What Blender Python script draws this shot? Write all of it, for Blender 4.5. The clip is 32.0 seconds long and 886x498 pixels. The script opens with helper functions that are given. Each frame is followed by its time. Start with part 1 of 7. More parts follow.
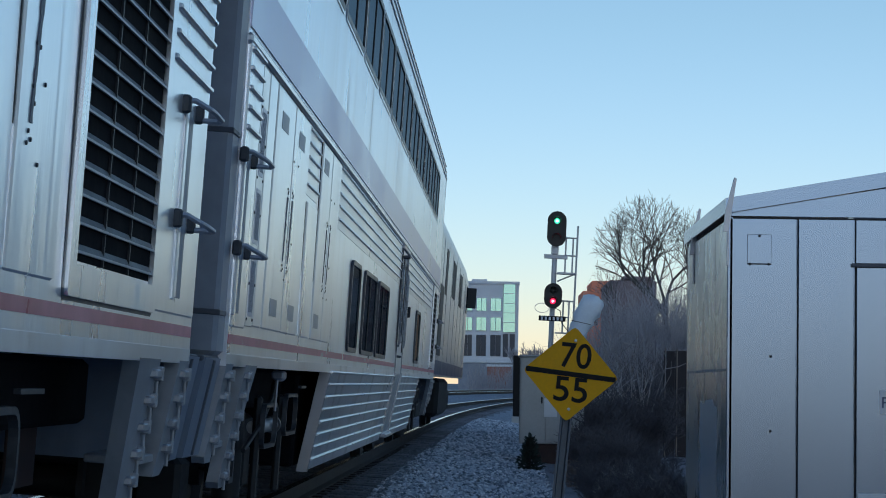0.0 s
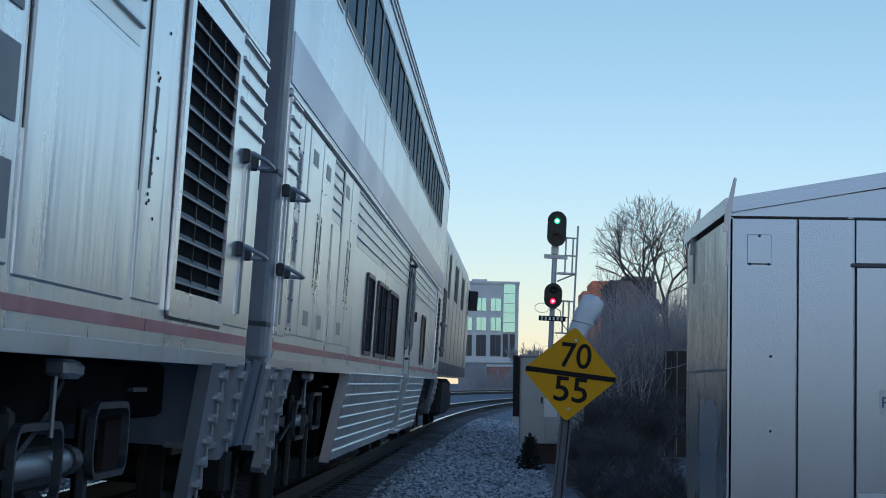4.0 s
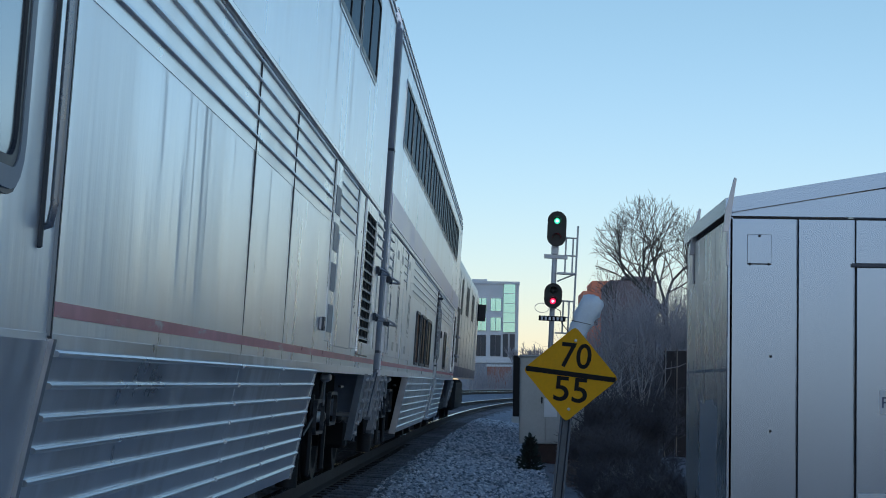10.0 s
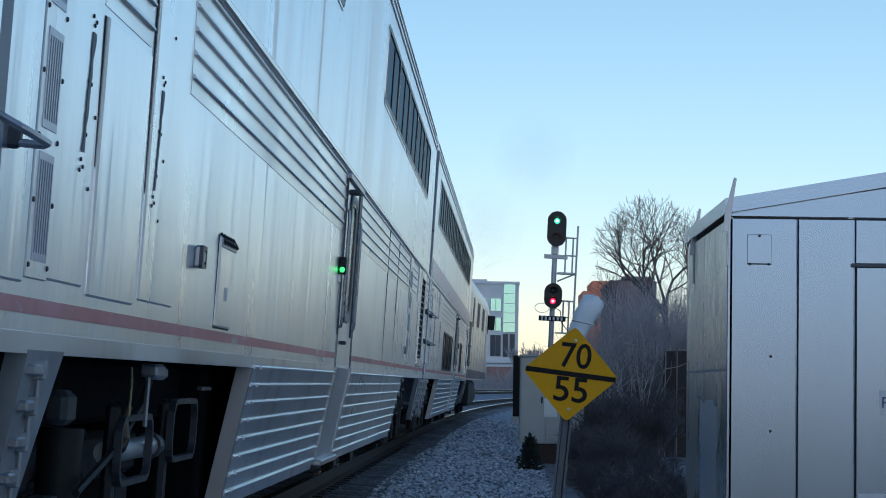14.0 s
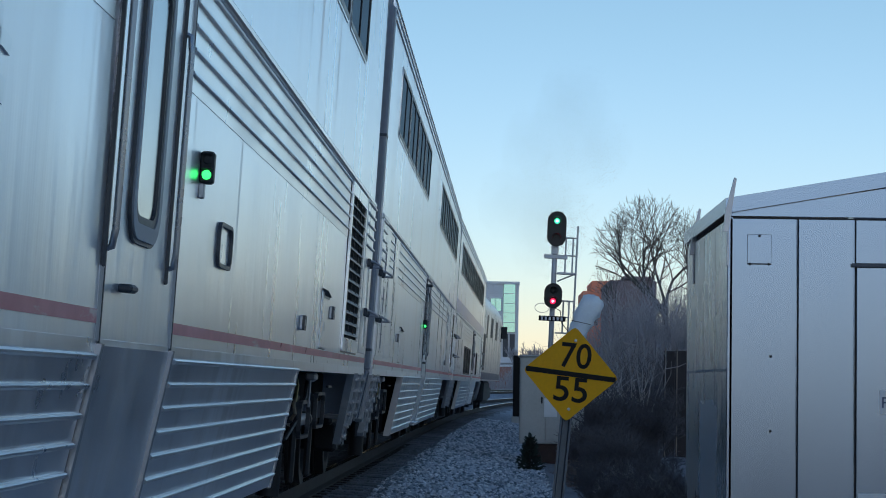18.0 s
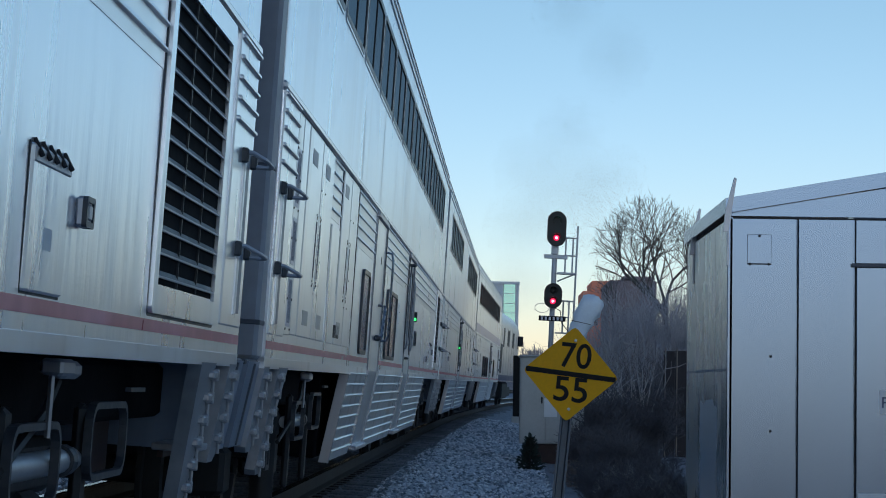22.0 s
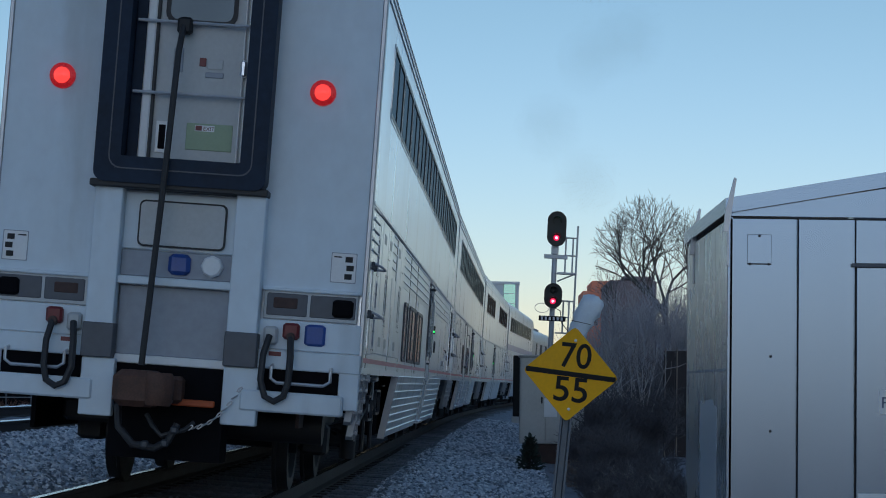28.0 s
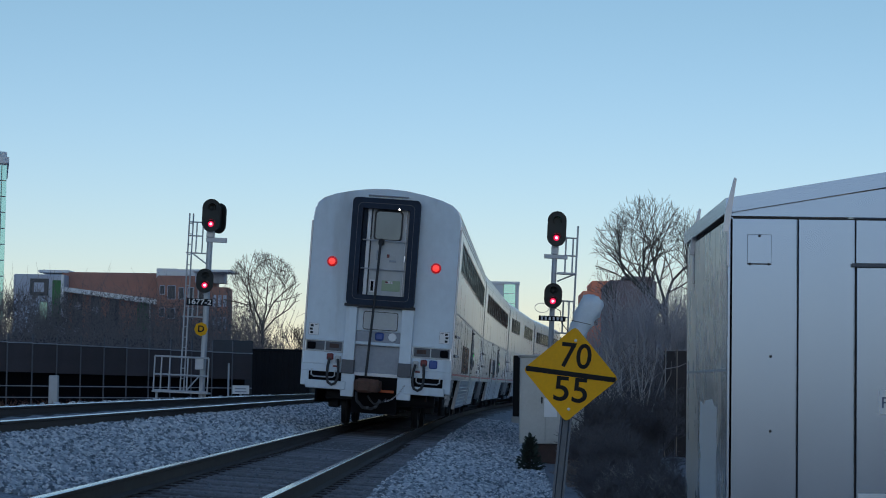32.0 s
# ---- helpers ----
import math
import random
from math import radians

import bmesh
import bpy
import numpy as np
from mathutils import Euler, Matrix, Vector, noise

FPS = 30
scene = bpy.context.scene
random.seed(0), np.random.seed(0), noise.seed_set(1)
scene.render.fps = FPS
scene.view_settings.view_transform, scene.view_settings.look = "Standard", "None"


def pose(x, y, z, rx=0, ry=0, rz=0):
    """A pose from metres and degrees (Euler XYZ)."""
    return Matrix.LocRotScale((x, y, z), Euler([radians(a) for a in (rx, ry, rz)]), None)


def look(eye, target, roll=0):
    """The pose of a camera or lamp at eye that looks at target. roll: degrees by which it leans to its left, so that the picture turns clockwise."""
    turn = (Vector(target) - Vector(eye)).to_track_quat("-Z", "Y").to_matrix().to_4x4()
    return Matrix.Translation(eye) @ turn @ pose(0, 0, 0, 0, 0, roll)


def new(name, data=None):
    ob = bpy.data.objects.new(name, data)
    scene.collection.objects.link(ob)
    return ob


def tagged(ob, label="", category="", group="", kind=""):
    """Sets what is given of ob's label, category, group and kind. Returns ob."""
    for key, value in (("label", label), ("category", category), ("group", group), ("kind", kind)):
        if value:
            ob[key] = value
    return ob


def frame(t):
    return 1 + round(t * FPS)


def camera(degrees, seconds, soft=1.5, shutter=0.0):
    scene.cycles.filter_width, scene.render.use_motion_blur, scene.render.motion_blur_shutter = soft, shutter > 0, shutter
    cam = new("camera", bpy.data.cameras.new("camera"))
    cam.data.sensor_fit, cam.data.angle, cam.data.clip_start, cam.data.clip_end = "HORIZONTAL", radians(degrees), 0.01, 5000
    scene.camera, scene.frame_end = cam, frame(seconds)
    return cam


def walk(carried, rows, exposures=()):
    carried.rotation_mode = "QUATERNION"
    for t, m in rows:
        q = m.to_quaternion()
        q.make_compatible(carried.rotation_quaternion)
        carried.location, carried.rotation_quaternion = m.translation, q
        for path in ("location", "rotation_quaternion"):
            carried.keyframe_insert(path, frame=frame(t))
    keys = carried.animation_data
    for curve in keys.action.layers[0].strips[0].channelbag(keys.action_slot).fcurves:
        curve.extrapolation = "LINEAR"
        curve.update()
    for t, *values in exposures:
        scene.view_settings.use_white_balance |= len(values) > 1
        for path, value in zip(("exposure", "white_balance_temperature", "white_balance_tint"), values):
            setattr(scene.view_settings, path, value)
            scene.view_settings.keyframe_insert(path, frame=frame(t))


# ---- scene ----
cam = camera(23.32, 32.0, soft=1.0)
EYE = (0.0, 0.0, 0.954)
CAM_POSE = look(EYE, (-0.02769 * 50, 49.884, 0.954 + 3.1114), roll=0.892)
walk(cam, [(0.0, CAM_POSE), (32.0, CAM_POSE)], exposures=[(0.0, 0.0, 6680, 16), (10.0, 0.03, 6680, 16), (12.0, 0.10, 6680, 16), (14.0, 0.20, 6680, 16), (17.0, 0.04, 6680, 16), (19.0, 0.06, 6680, 16), (21.0, 0.20, 6680, 16), (22.0, 0.04, 6680, 16), (23.0, 0.04, 6680, 16), (25.0, 0.16, 6680, 16), (28.5, -0.16, 6680, 16), (32.0, -0.13, 6680, 16)])

# ---------------------------------------------------------------- light
SUN_ELEV, SUN_ROT = radians(8.0), radians(183.0)
world = bpy.data.worlds.new("world")
scene.world = world
world.use_nodes = True
wn, wl = world.node_tree.nodes, world.node_tree.links
sky = wn.new("ShaderNodeTexSky")
sky.sky_type, sky.sun_disc = "NISHITA", False
sky.sun_elevation, sky.sun_rotation = SUN_ELEV, SUN_ROT
sky.air_density, sky.dust_density, sky.ozone_density = 1.0, 0.0, 3.0
# thin lilac dusk haze that fades upwards all round the horizon
geo, sep, low, veil = wn.new("ShaderNodeTexCoord"), wn.new("ShaderNodeSeparateXYZ"), wn.new("ShaderNodeMapRange"), wn.new("ShaderNodeMix")
low.inputs[1].default_value, low.inputs[2].default_value, low.inputs[3].default_value, low.inputs[4].default_value = 0.0, 0.17, 1.0, 0.0
veil.data_type, veil.blend_type = "RGBA", "MULTIPLY"
veil.inputs[7].default_value = (1.03, 1.0, 1.29, 1)
wl.new(geo.outputs["Generated"], sep.inputs[0])
wl.new(sep.outputs[2], low.inputs[0])
wl.new(low.outputs[0], veil.inputs[0])
wl.new(sky.outputs[0], veil.inputs[6])
wl.new(veil.outputs[2], wn["Background"].inputs[0])
wn["Background"].inputs[1].default_value = 0.155
sun_data = bpy.data.lights.new("sun", "SUN")
sun_data.energy, sun_data.angle, sun_data.color = 0.25, radians(40.0), (0.93, 0.96, 1.0)
sun = new("sun", sun_data)
_az = SUN_ROT
_to_sun = Vector((math.sin(_az) * math.cos(SUN_ELEV), math.cos(_az) * math.cos(SUN_ELEV), math.sin(SUN_ELEV)))
sun.matrix_world = look(_to_sun * 100, (0, 0, 0))

# ---------------------------------------------------------------- the line of the track
# running distance s along the near track; s = 0 abreast of the camera
_ds = 0.5
PS = np.arange(-140.0, 420.0, _ds)
_k = np.interp(PS, [0, 30, 60, 100], [0.000326, 0.0, 0.000729, 0.000977])
PTH = np.concatenate([[0], np.cumsum((_k[1:] + _k[:-1]) / 2 * _ds)])
PTH = PTH - np.interp(0, PS, PTH)
_mid = (PTH[1:] + PTH[:-1]) / 2
PX = np.concatenate([[0], np.cumsum(np.sin(_mid) * _ds)])
PY = np.concatenate([[0], np.cumsum(np.cos(_mid) * _ds)])
PX = PX - np.interp(0, PS, PX) - 2.784
PY = PY - np.interp(0, PS, PY)
CANT = 0.0565
TRACK2 = -4.27      # centre of the far track, to the left of the near one
TRACK2_Z = 0.2


def on_path(s):
    return float(np.interp(s, PS, PX)), float(np.interp(s, PS, PY)), float(np.interp(s, PS, PTH))


def track_point(s, lat, z, cant=CANT):
    x, y, th = on_path(s)
    off = lat * math.cos(cant) + z * math.sin(cant)
    return Vector((x + math.cos(th) * off, y - math.sin(th) * off, z * math.cos(cant) - lat * math.sin(cant)))


def rigid_pose(s, half):
    """A vehicle whose two trucks stand half metres before and behind s."""
    ax, ay, _ = on_path(s - half)
    bx, by, _ = on_path(s + half)
    d = Vector((bx - ax, by - ay, 0)).normalized()
    n = Vector((d.y, -d.x, 0))
    zz = Vector((0, 0, 1))
    r = n * math.cos(CANT) - zz * math.sin(CANT)
    u = n * math.sin(CANT) + zz * math.cos(CANT)
    m = Matrix((r, d, u)).transposed().to_4x4()
    m.translation = Vector(((ax + bx) / 2, (ay + by) / 2, 0))
    return m


# place of the first coach's middle along the track, second by second
RUN = [21.3, 21.39, 21.69, 22.22, 23.02, 24.08, 25.29, 26.67, 28.3, 30.19, 32.26, 34.53, 37.03, 39.76, 42.8, 46.13, 49.66,
       53.27, 57.04, 61.09, 65.3, 69.86, 74.8, 80.03, 85.4, 90.72, 96.1, 101.75, 107.77, 114.06, 120.66, 127.55, 134.52]


def run_at(t):
    """Catmull-Rom through RUN."""
    i = min(max(int(t), 0), 31)
    f = t - i
    p1, p2 = RUN[i], RUN[i + 1]
    p0 = RUN[i - 1] if i > 0 else p1 - 0.02
    p3 = RUN[i + 2] if i < 31 else 2 * p2 - p1
    return 0.5 * (2 * p1 + (p2 - p0) * f + (2 * p0 - 5 * p1 + 4 * p2 - p3) * f * f + (3 * p1 - p0 - 3 * p2 + p3) * f ** 3)


CAR_PITCH = 25.91

# ---------------------------------------------------------------- materials


def material(name, base, rough=0.6, metal=0.0, vary=0.15, scale=6.0, fine=60.0, bump=0.1, stretch=(1, 1, 1), tint=None, spec=0.5,
             coat=0.0, emit=None, power=0.0, random=0.0, bump_scale=None, gloss=0.12):
    m = bpy.data.materials.new(name)
    m.use_nodes = True
    n, l = m.node_tree.nodes, m.node_tree.links
    b = n["Principled BSDF"]
    b.inputs["Roughness"].default_value, b.inputs["Metallic"].default_value = rough, metal
    b.inputs["Specular IOR Level"].default_value = spec
    b.inputs["Coat Weight"].default_value = coat
    tc, mp = n.new("ShaderNodeTexCoord"), n.new("ShaderNodeMapping")
    mp.inputs["Scale"].default_value = stretch
    l.new(tc.outputs["Object"], mp.inputs[0])
    big, small = n.new("ShaderNodeTexNoise"), n.new("ShaderNodeTexNoise")
    for node, sc, det in ((big, scale, 4.0), (small, fine, 3.0)):
        node.inputs["Scale"].default_value, node.inputs["Detail"].default_value = sc, det
        l.new(mp.outputs[0], node.inputs["Vector"])
    mixv = n.new("ShaderNodeMix")
    mixv.data_type = "FLOAT"
    mixv.inputs[0].default_value = 0.4
    l.new(big.outputs[0], mixv.inputs[2])
    l.new(small.outputs[0], mixv.inputs[3])
    ramp = n.new("ShaderNodeValToRGB")
    lo = [max(0.0, c * (1 - vary)) for c in base]
    hi = [min(1.0, c * (1 + vary)) for c in (tint or base)]
    ramp.color_ramp.elements[0].position, ramp.color_ramp.elements[1].position = 0.3, 0.7
    ramp.color_ramp.elements[0].color, ramp.color_ramp.elements[1].color = (*lo, 1), (*hi, 1)
    l.new(mixv.outputs[0], ramp.inputs[0])
    out = ramp.outputs[0]
    if random:
        oi, hsv = n.new("ShaderNodeObjectInfo"), n.new("ShaderNodeHueSaturation")
        mr = n.new("ShaderNodeMapRange")
        mr.inputs[3].default_value, mr.inputs[4].default_value = 1 - random, 1 + random
        l.new(oi.outputs["Random"], mr.inputs[0])
        l.new(mr.outputs[0], hsv.inputs["Value"])
        l.new(out, hsv.inputs["Color"])
        out = hsv.outputs[0]
    l.new(out, b.inputs["Base Color"])
    rr = n.new("ShaderNodeMapRange")
    rr.inputs[1].default_value, rr.inputs[2].default_value = 0.3, 0.7
    rr.inputs[3].default_value, rr.inputs[4].default_value = max(0.02, rough - gloss * (1 if rough > 0.2 else 0.2)), min(1.0, rough + gloss * 0.8)
    l.new(mixv.outputs[0], rr.inputs[0])
    l.new(rr.outputs[0], b.inputs["Roughness"])
    if bump:
        bp = n.new("ShaderNodeBump")
        bp.inputs["Strength"].default_value, bp.inputs["Distance"].default_value = bump, bump_scale or 0.01
        l.new(mixv.outputs[0], bp.inputs["Height"])
        l.new(bp.outputs[0], b.inputs["Normal"])
    if emit:
        b.inputs["Emission Color"].default_value, b.inputs["Emission Strength"].default_value = (*emit, 1), power
    return m


def grained(m, amount, tangent=(0.0, 0.0, 1.0)):
    """Rolled sheet: the grain runs along the car, so highlights spread up and down."""
    n, l = m.node_tree.nodes, m.node_tree.links
    c = n.new("ShaderNodeCombineXYZ")
    for k in range(3):
        c.inputs[k].default_value = tangent[k]
    n["Principled BSDF"].inputs["Anisotropic"].default_value = amount
    l.new(c.outputs[0], n["Principled BSDF"].inputs["Tangent"])
    return m


def streaked(m, depth=0.35, run=(1.0, 5.5, 0.16), low=0.52, high=0.72, dull=0.16, shade=0.80, detail=5.0):
    """Water marks and dirt runs down the sheet: duller, darker and slightly dented streaks."""
    n, l = m.node_tree.nodes, m.node_tree.links
    b = n["Principled BSDF"]
    tc, mp, z, rp = n.new("ShaderNodeTexCoord"), n.new("ShaderNodeMapping"), n.new("ShaderNodeTexNoise"), n.new("ShaderNodeMapRange")
    mp.inputs["Scale"].default_value = run
    z.inputs["Scale"].default_value, z.inputs["Detail"].default_value, z.inputs["Distortion"].default_value = 1.0, detail, 0.4
    rp.inputs[1].default_value, rp.inputs[2].default_value, rp.interpolation_type = low, high, "SMOOTHSTEP"
    l.new(tc.outputs["Object"], mp.inputs[0])
    l.new(mp.outputs[0], z.inputs["Vector"])
    l.new(z.outputs[0], rp.inputs[0])
    col, rough = b.inputs["Base Color"].links[0].from_socket, b.inputs["Roughness"].links[0].from_socket
    mx = n.new("ShaderNodeMix")
    mx.data_type, mx.blend_type = "RGBA", "MULTIPLY"
    mx.inputs[7].default_value = (shade, shade * 0.98, shade * 0.96, 1)
    l.new(rp.outputs[0], mx.inputs[0])
    l.new(col, mx.inputs[6])
    l.new(mx.outputs[2], b.inputs["Base Color"])
    ad = n.new("ShaderNodeMath")
    ad.operation = "MULTIPLY_ADD"
    ad.inputs[1].default_value = dull
    l.new(rp.outputs[0], ad.inputs[0])
    l.new(rough, ad.inputs[2])
    l.new(ad.outputs[0], b.inputs["Roughness"])
    bp = n.new("ShaderNodeBump")
    bp.inputs["Strength"].default_value, bp.inputs["Distance"].default_value = depth, 0.02
    l.new(z.outputs[0], bp.inputs["Height"])
    if b.inputs["Normal"].links:
        l.new(b.inputs["Normal"].links[0].from_socket, bp.inputs["Normal"])
    l.new(bp.outputs[0], b.inputs["Normal"])
    return m


def peeled(m, under):
    """Worn tape: bare patches where it has flaked off."""
    n, l = m.node_tree.nodes, m.node_tree.links
    b = n["Principled BSDF"]
    tc, mp, z, rp, mx = n.new("ShaderNodeTexCoord"), n.new("ShaderNodeMapping"), n.new("ShaderNodeTexNoise"), n.new("ShaderNodeMapRange"), n.new("ShaderNodeMix")
    mp.inputs["Scale"].default_value = (1.0, 1.6, 9.0)
    z.inputs["Scale"].default_value, z.inputs["Detail"].default_value, z.inputs["Roughness"].default_value = 1.1, 6.0, 0.6
    rp.inputs[1].default_value, rp.inputs[2].default_value = 0.60, 0.66
    mx.data_type = "RGBA"
    mx.inputs[7].default_value = (*under, 1)
    l.new(tc.outputs["Object"], mp.inputs[0])
    l.new(mp.outputs[0], z.inputs["Vector"])
    l.new(z.outputs[0], rp.inputs[0])
    l.new(rp.outputs[0], mx.inputs[0])
    l.new(b.inputs["Base Color"].links[0].from_socket, mx.inputs[6])
    l.new(mx.outputs[2], b.inputs["Base Color"])
    return m


STEEL = material("brushed_stainless", (0.865, 0.905, 0.955), 0.30, 0.85, 0.05, 0.7, 3.8, 0.35, (1, 1.7, 0.24), bump_scale=0.05, gloss=0.06)
grained(streaked(STEEL, 0.14, (1.0, 1.9, 0.10), 0.50, 0.70, shade=0.96, dull=0.04, detail=2.0), 0.5)
streaked(STEEL, 0.10, (1.0, 6.5, 0.55), 0.60, 0.74, shade=1.0, dull=0.20, detail=3.0)
STEEL_DULL = material("weathered_stainless", (0.42, 0.44, 0.48), 0.42, 0.85, 0.10, 1.5, 12.0, 0.05, (1, 1, 0.5))
STEEL_RIB = grained(material("ribbed_stainless", (0.82, 0.84, 0.86), 0.36, 1.0, 0.05, 0.8, 6.0, 0.01), 0.6)
WHITE_END = streaked(material("scuffed_white_paint", (0.64, 0.73, 0.80), 0.5, 0.0, 0.08, 1.4, 9.0, 0.04, (1, 1, 0.7)), 0.03, (2.2, 1.0, 0.35), shade=0.84)
SKIRT = streaked(material("dull_ribbed_stainless", (0.82, 0.87, 0.93), 0.36, 1.0, 0.06, 0.8, 6.0, 0.01), 0.0, (1, 2.5, 0.6), shade=0.82, dull=0.06)
APRON = streaked(material("blue_grey_paint", (0.21, 0.255, 0.33), 0.45, 0.0, 0.14, 2.0, 14.0, 0.05), 0.1, (3, 3, 0.4))
GREY_PAINT = material("grey_paint", (0.30, 0.33, 0.38), 0.5, 0.0, 0.15, 2.0, 14.0, 0.05)
GREY_DARK = material("dark_grey_paint", (0.085, 0.095, 0.115), 0.5, 0.0, 0.2, 2.0, 14.0, 0.05)
LADDER = material("worn_blue_grey_paint", (0.36, 0.385, 0.42), 0.45, 0.5, 0.25, 3.0, 16.0, 0.08)
GASKET = material("weathered_gasket", (0.055, 0.06, 0.07), 0.42, 0.0, 0.25, 4.0, 20.0, 0.05)
SILVER = material("silver_paint", (0.55, 0.56, 0.58), 0.42, 0.6, 0.14, 3.0, 30.0, 0.06)
RED_BAND = peeled(material("faded_red_tape", (0.68, 0.14, 0.19), 0.36, 0.0, 0.15, 1.2, 8.0, 0.02, tint=(0.80, 0.36, 0.41)), (0.74, 0.60, 0.58))
VIOLET = material("lavender_tape", (0.50, 0.51, 0.66), 0.36, 0.7, 0.16, 0.7, 4.0, 0.02)
RUBBER = material("black_rubber", (0.025, 0.026, 0.03), 0.6, 0.0, 0.3, 8.0, 40.0, 0.1)
GLASS_PALE = material("mirrored_window", (0.36, 0.41, 0.46), 0.12, 0.9, 0.06, 0.8, 4.0, 0.02)


def dark_glass(name, lo, hi):
    """Coach glazing: a dark pane with a faint even gloss."""
    m = bpy.data.materials.new(name)
    m.use_nodes = True
    n, l = m.node_tree.nodes, m.node_tree.links
    n.remove(n["Principled BSDF"])
    d, g, x, z = n.new("ShaderNodeBsdfDiffuse"), n.new("ShaderNodeBsdfGlossy"), n.new("ShaderNodeMixShader"), n.new("ShaderNodeTexNoise")
    d.inputs["Color"].default_value = (0.012, 0.014, 0.017, 1)
    g.inputs["Color"].default_value, g.inputs["Roughness"].default_value = (0.70, 0.85, 1.0, 1), 0.06
    z.inputs["Scale"].default_value = 0.9
    mr = n.new("ShaderNodeMapRange")
    mr.inputs[3].default_value, mr.inputs[4].default_value = lo, hi
    l.new(z.outputs[0], mr.inputs[0])
    l.new(mr.outputs[0], x.inputs[0])
    l.new(d.outputs[0], x.inputs[1])
    l.new(g.outputs[0], x.inputs[2])
    l.new(x.outputs[0], n["Material Output"].inputs[0])
    return m


GLASS = dark_glass("dark_glazing", 0.13, 0.22)
END_GLASS = dark_glass("dull_door_glazing", 0.05, 0.10)
# near-black put in where shade falls; also serves black lamp boxes and plates
VOID = material("shade_and_black_parts", (0.006, 0.006, 0.008), 0.9, 0.0, 0.4, 4.0, 30.0, 0.1, spec=0.1)
IRON = material("grimy_iron", (0.020, 0.021, 0.024), 0.62, 0.3, 0.4, 6.0, 50.0, 0.2)
RUST = material("rusty_iron", (0.11, 0.055, 0.04), 0.75, 0.1, 0.4, 8.0, 60.0, 0.25)
RAIL_TOP = material("polished_rail_head", (0.62, 0.62, 0.63), 0.16, 1.0, 0.08, 2.0, 40.0, 0.0)
RAIL_SIDE = material("rusty_rail_web", (0.05, 0.038, 0.035), 0.75, 0.2, 0.35, 5.0, 50.0, 0.15)
TIE = material("weathered_sleeper", (0.18, 0.18, 0.195), 0.85, 0.0, 0.35, 5.0, 60.0, 0.35, (3, 0.6, 1), random=0.35)
BALLAST = material("ballast_bed", (0.34, 0.38, 0.43), 0.9, 0.0, 0.6, 9.0, 40.0, 0.9, bump_scale=0.05)
BALLAST_DARK = material("oily_ballast", (0.20, 0.215, 0.24), 0.9, 0.0, 0.6, 6.0, 40.0, 0.4)
DIRT = material("dry_ground", (0.26, 0.27, 0.30), 0.95, 0.0, 0.4, 1.2, 20.0, 0.6, bump_scale=0.04)

# ---------------------------------------------------------------- mesh tools


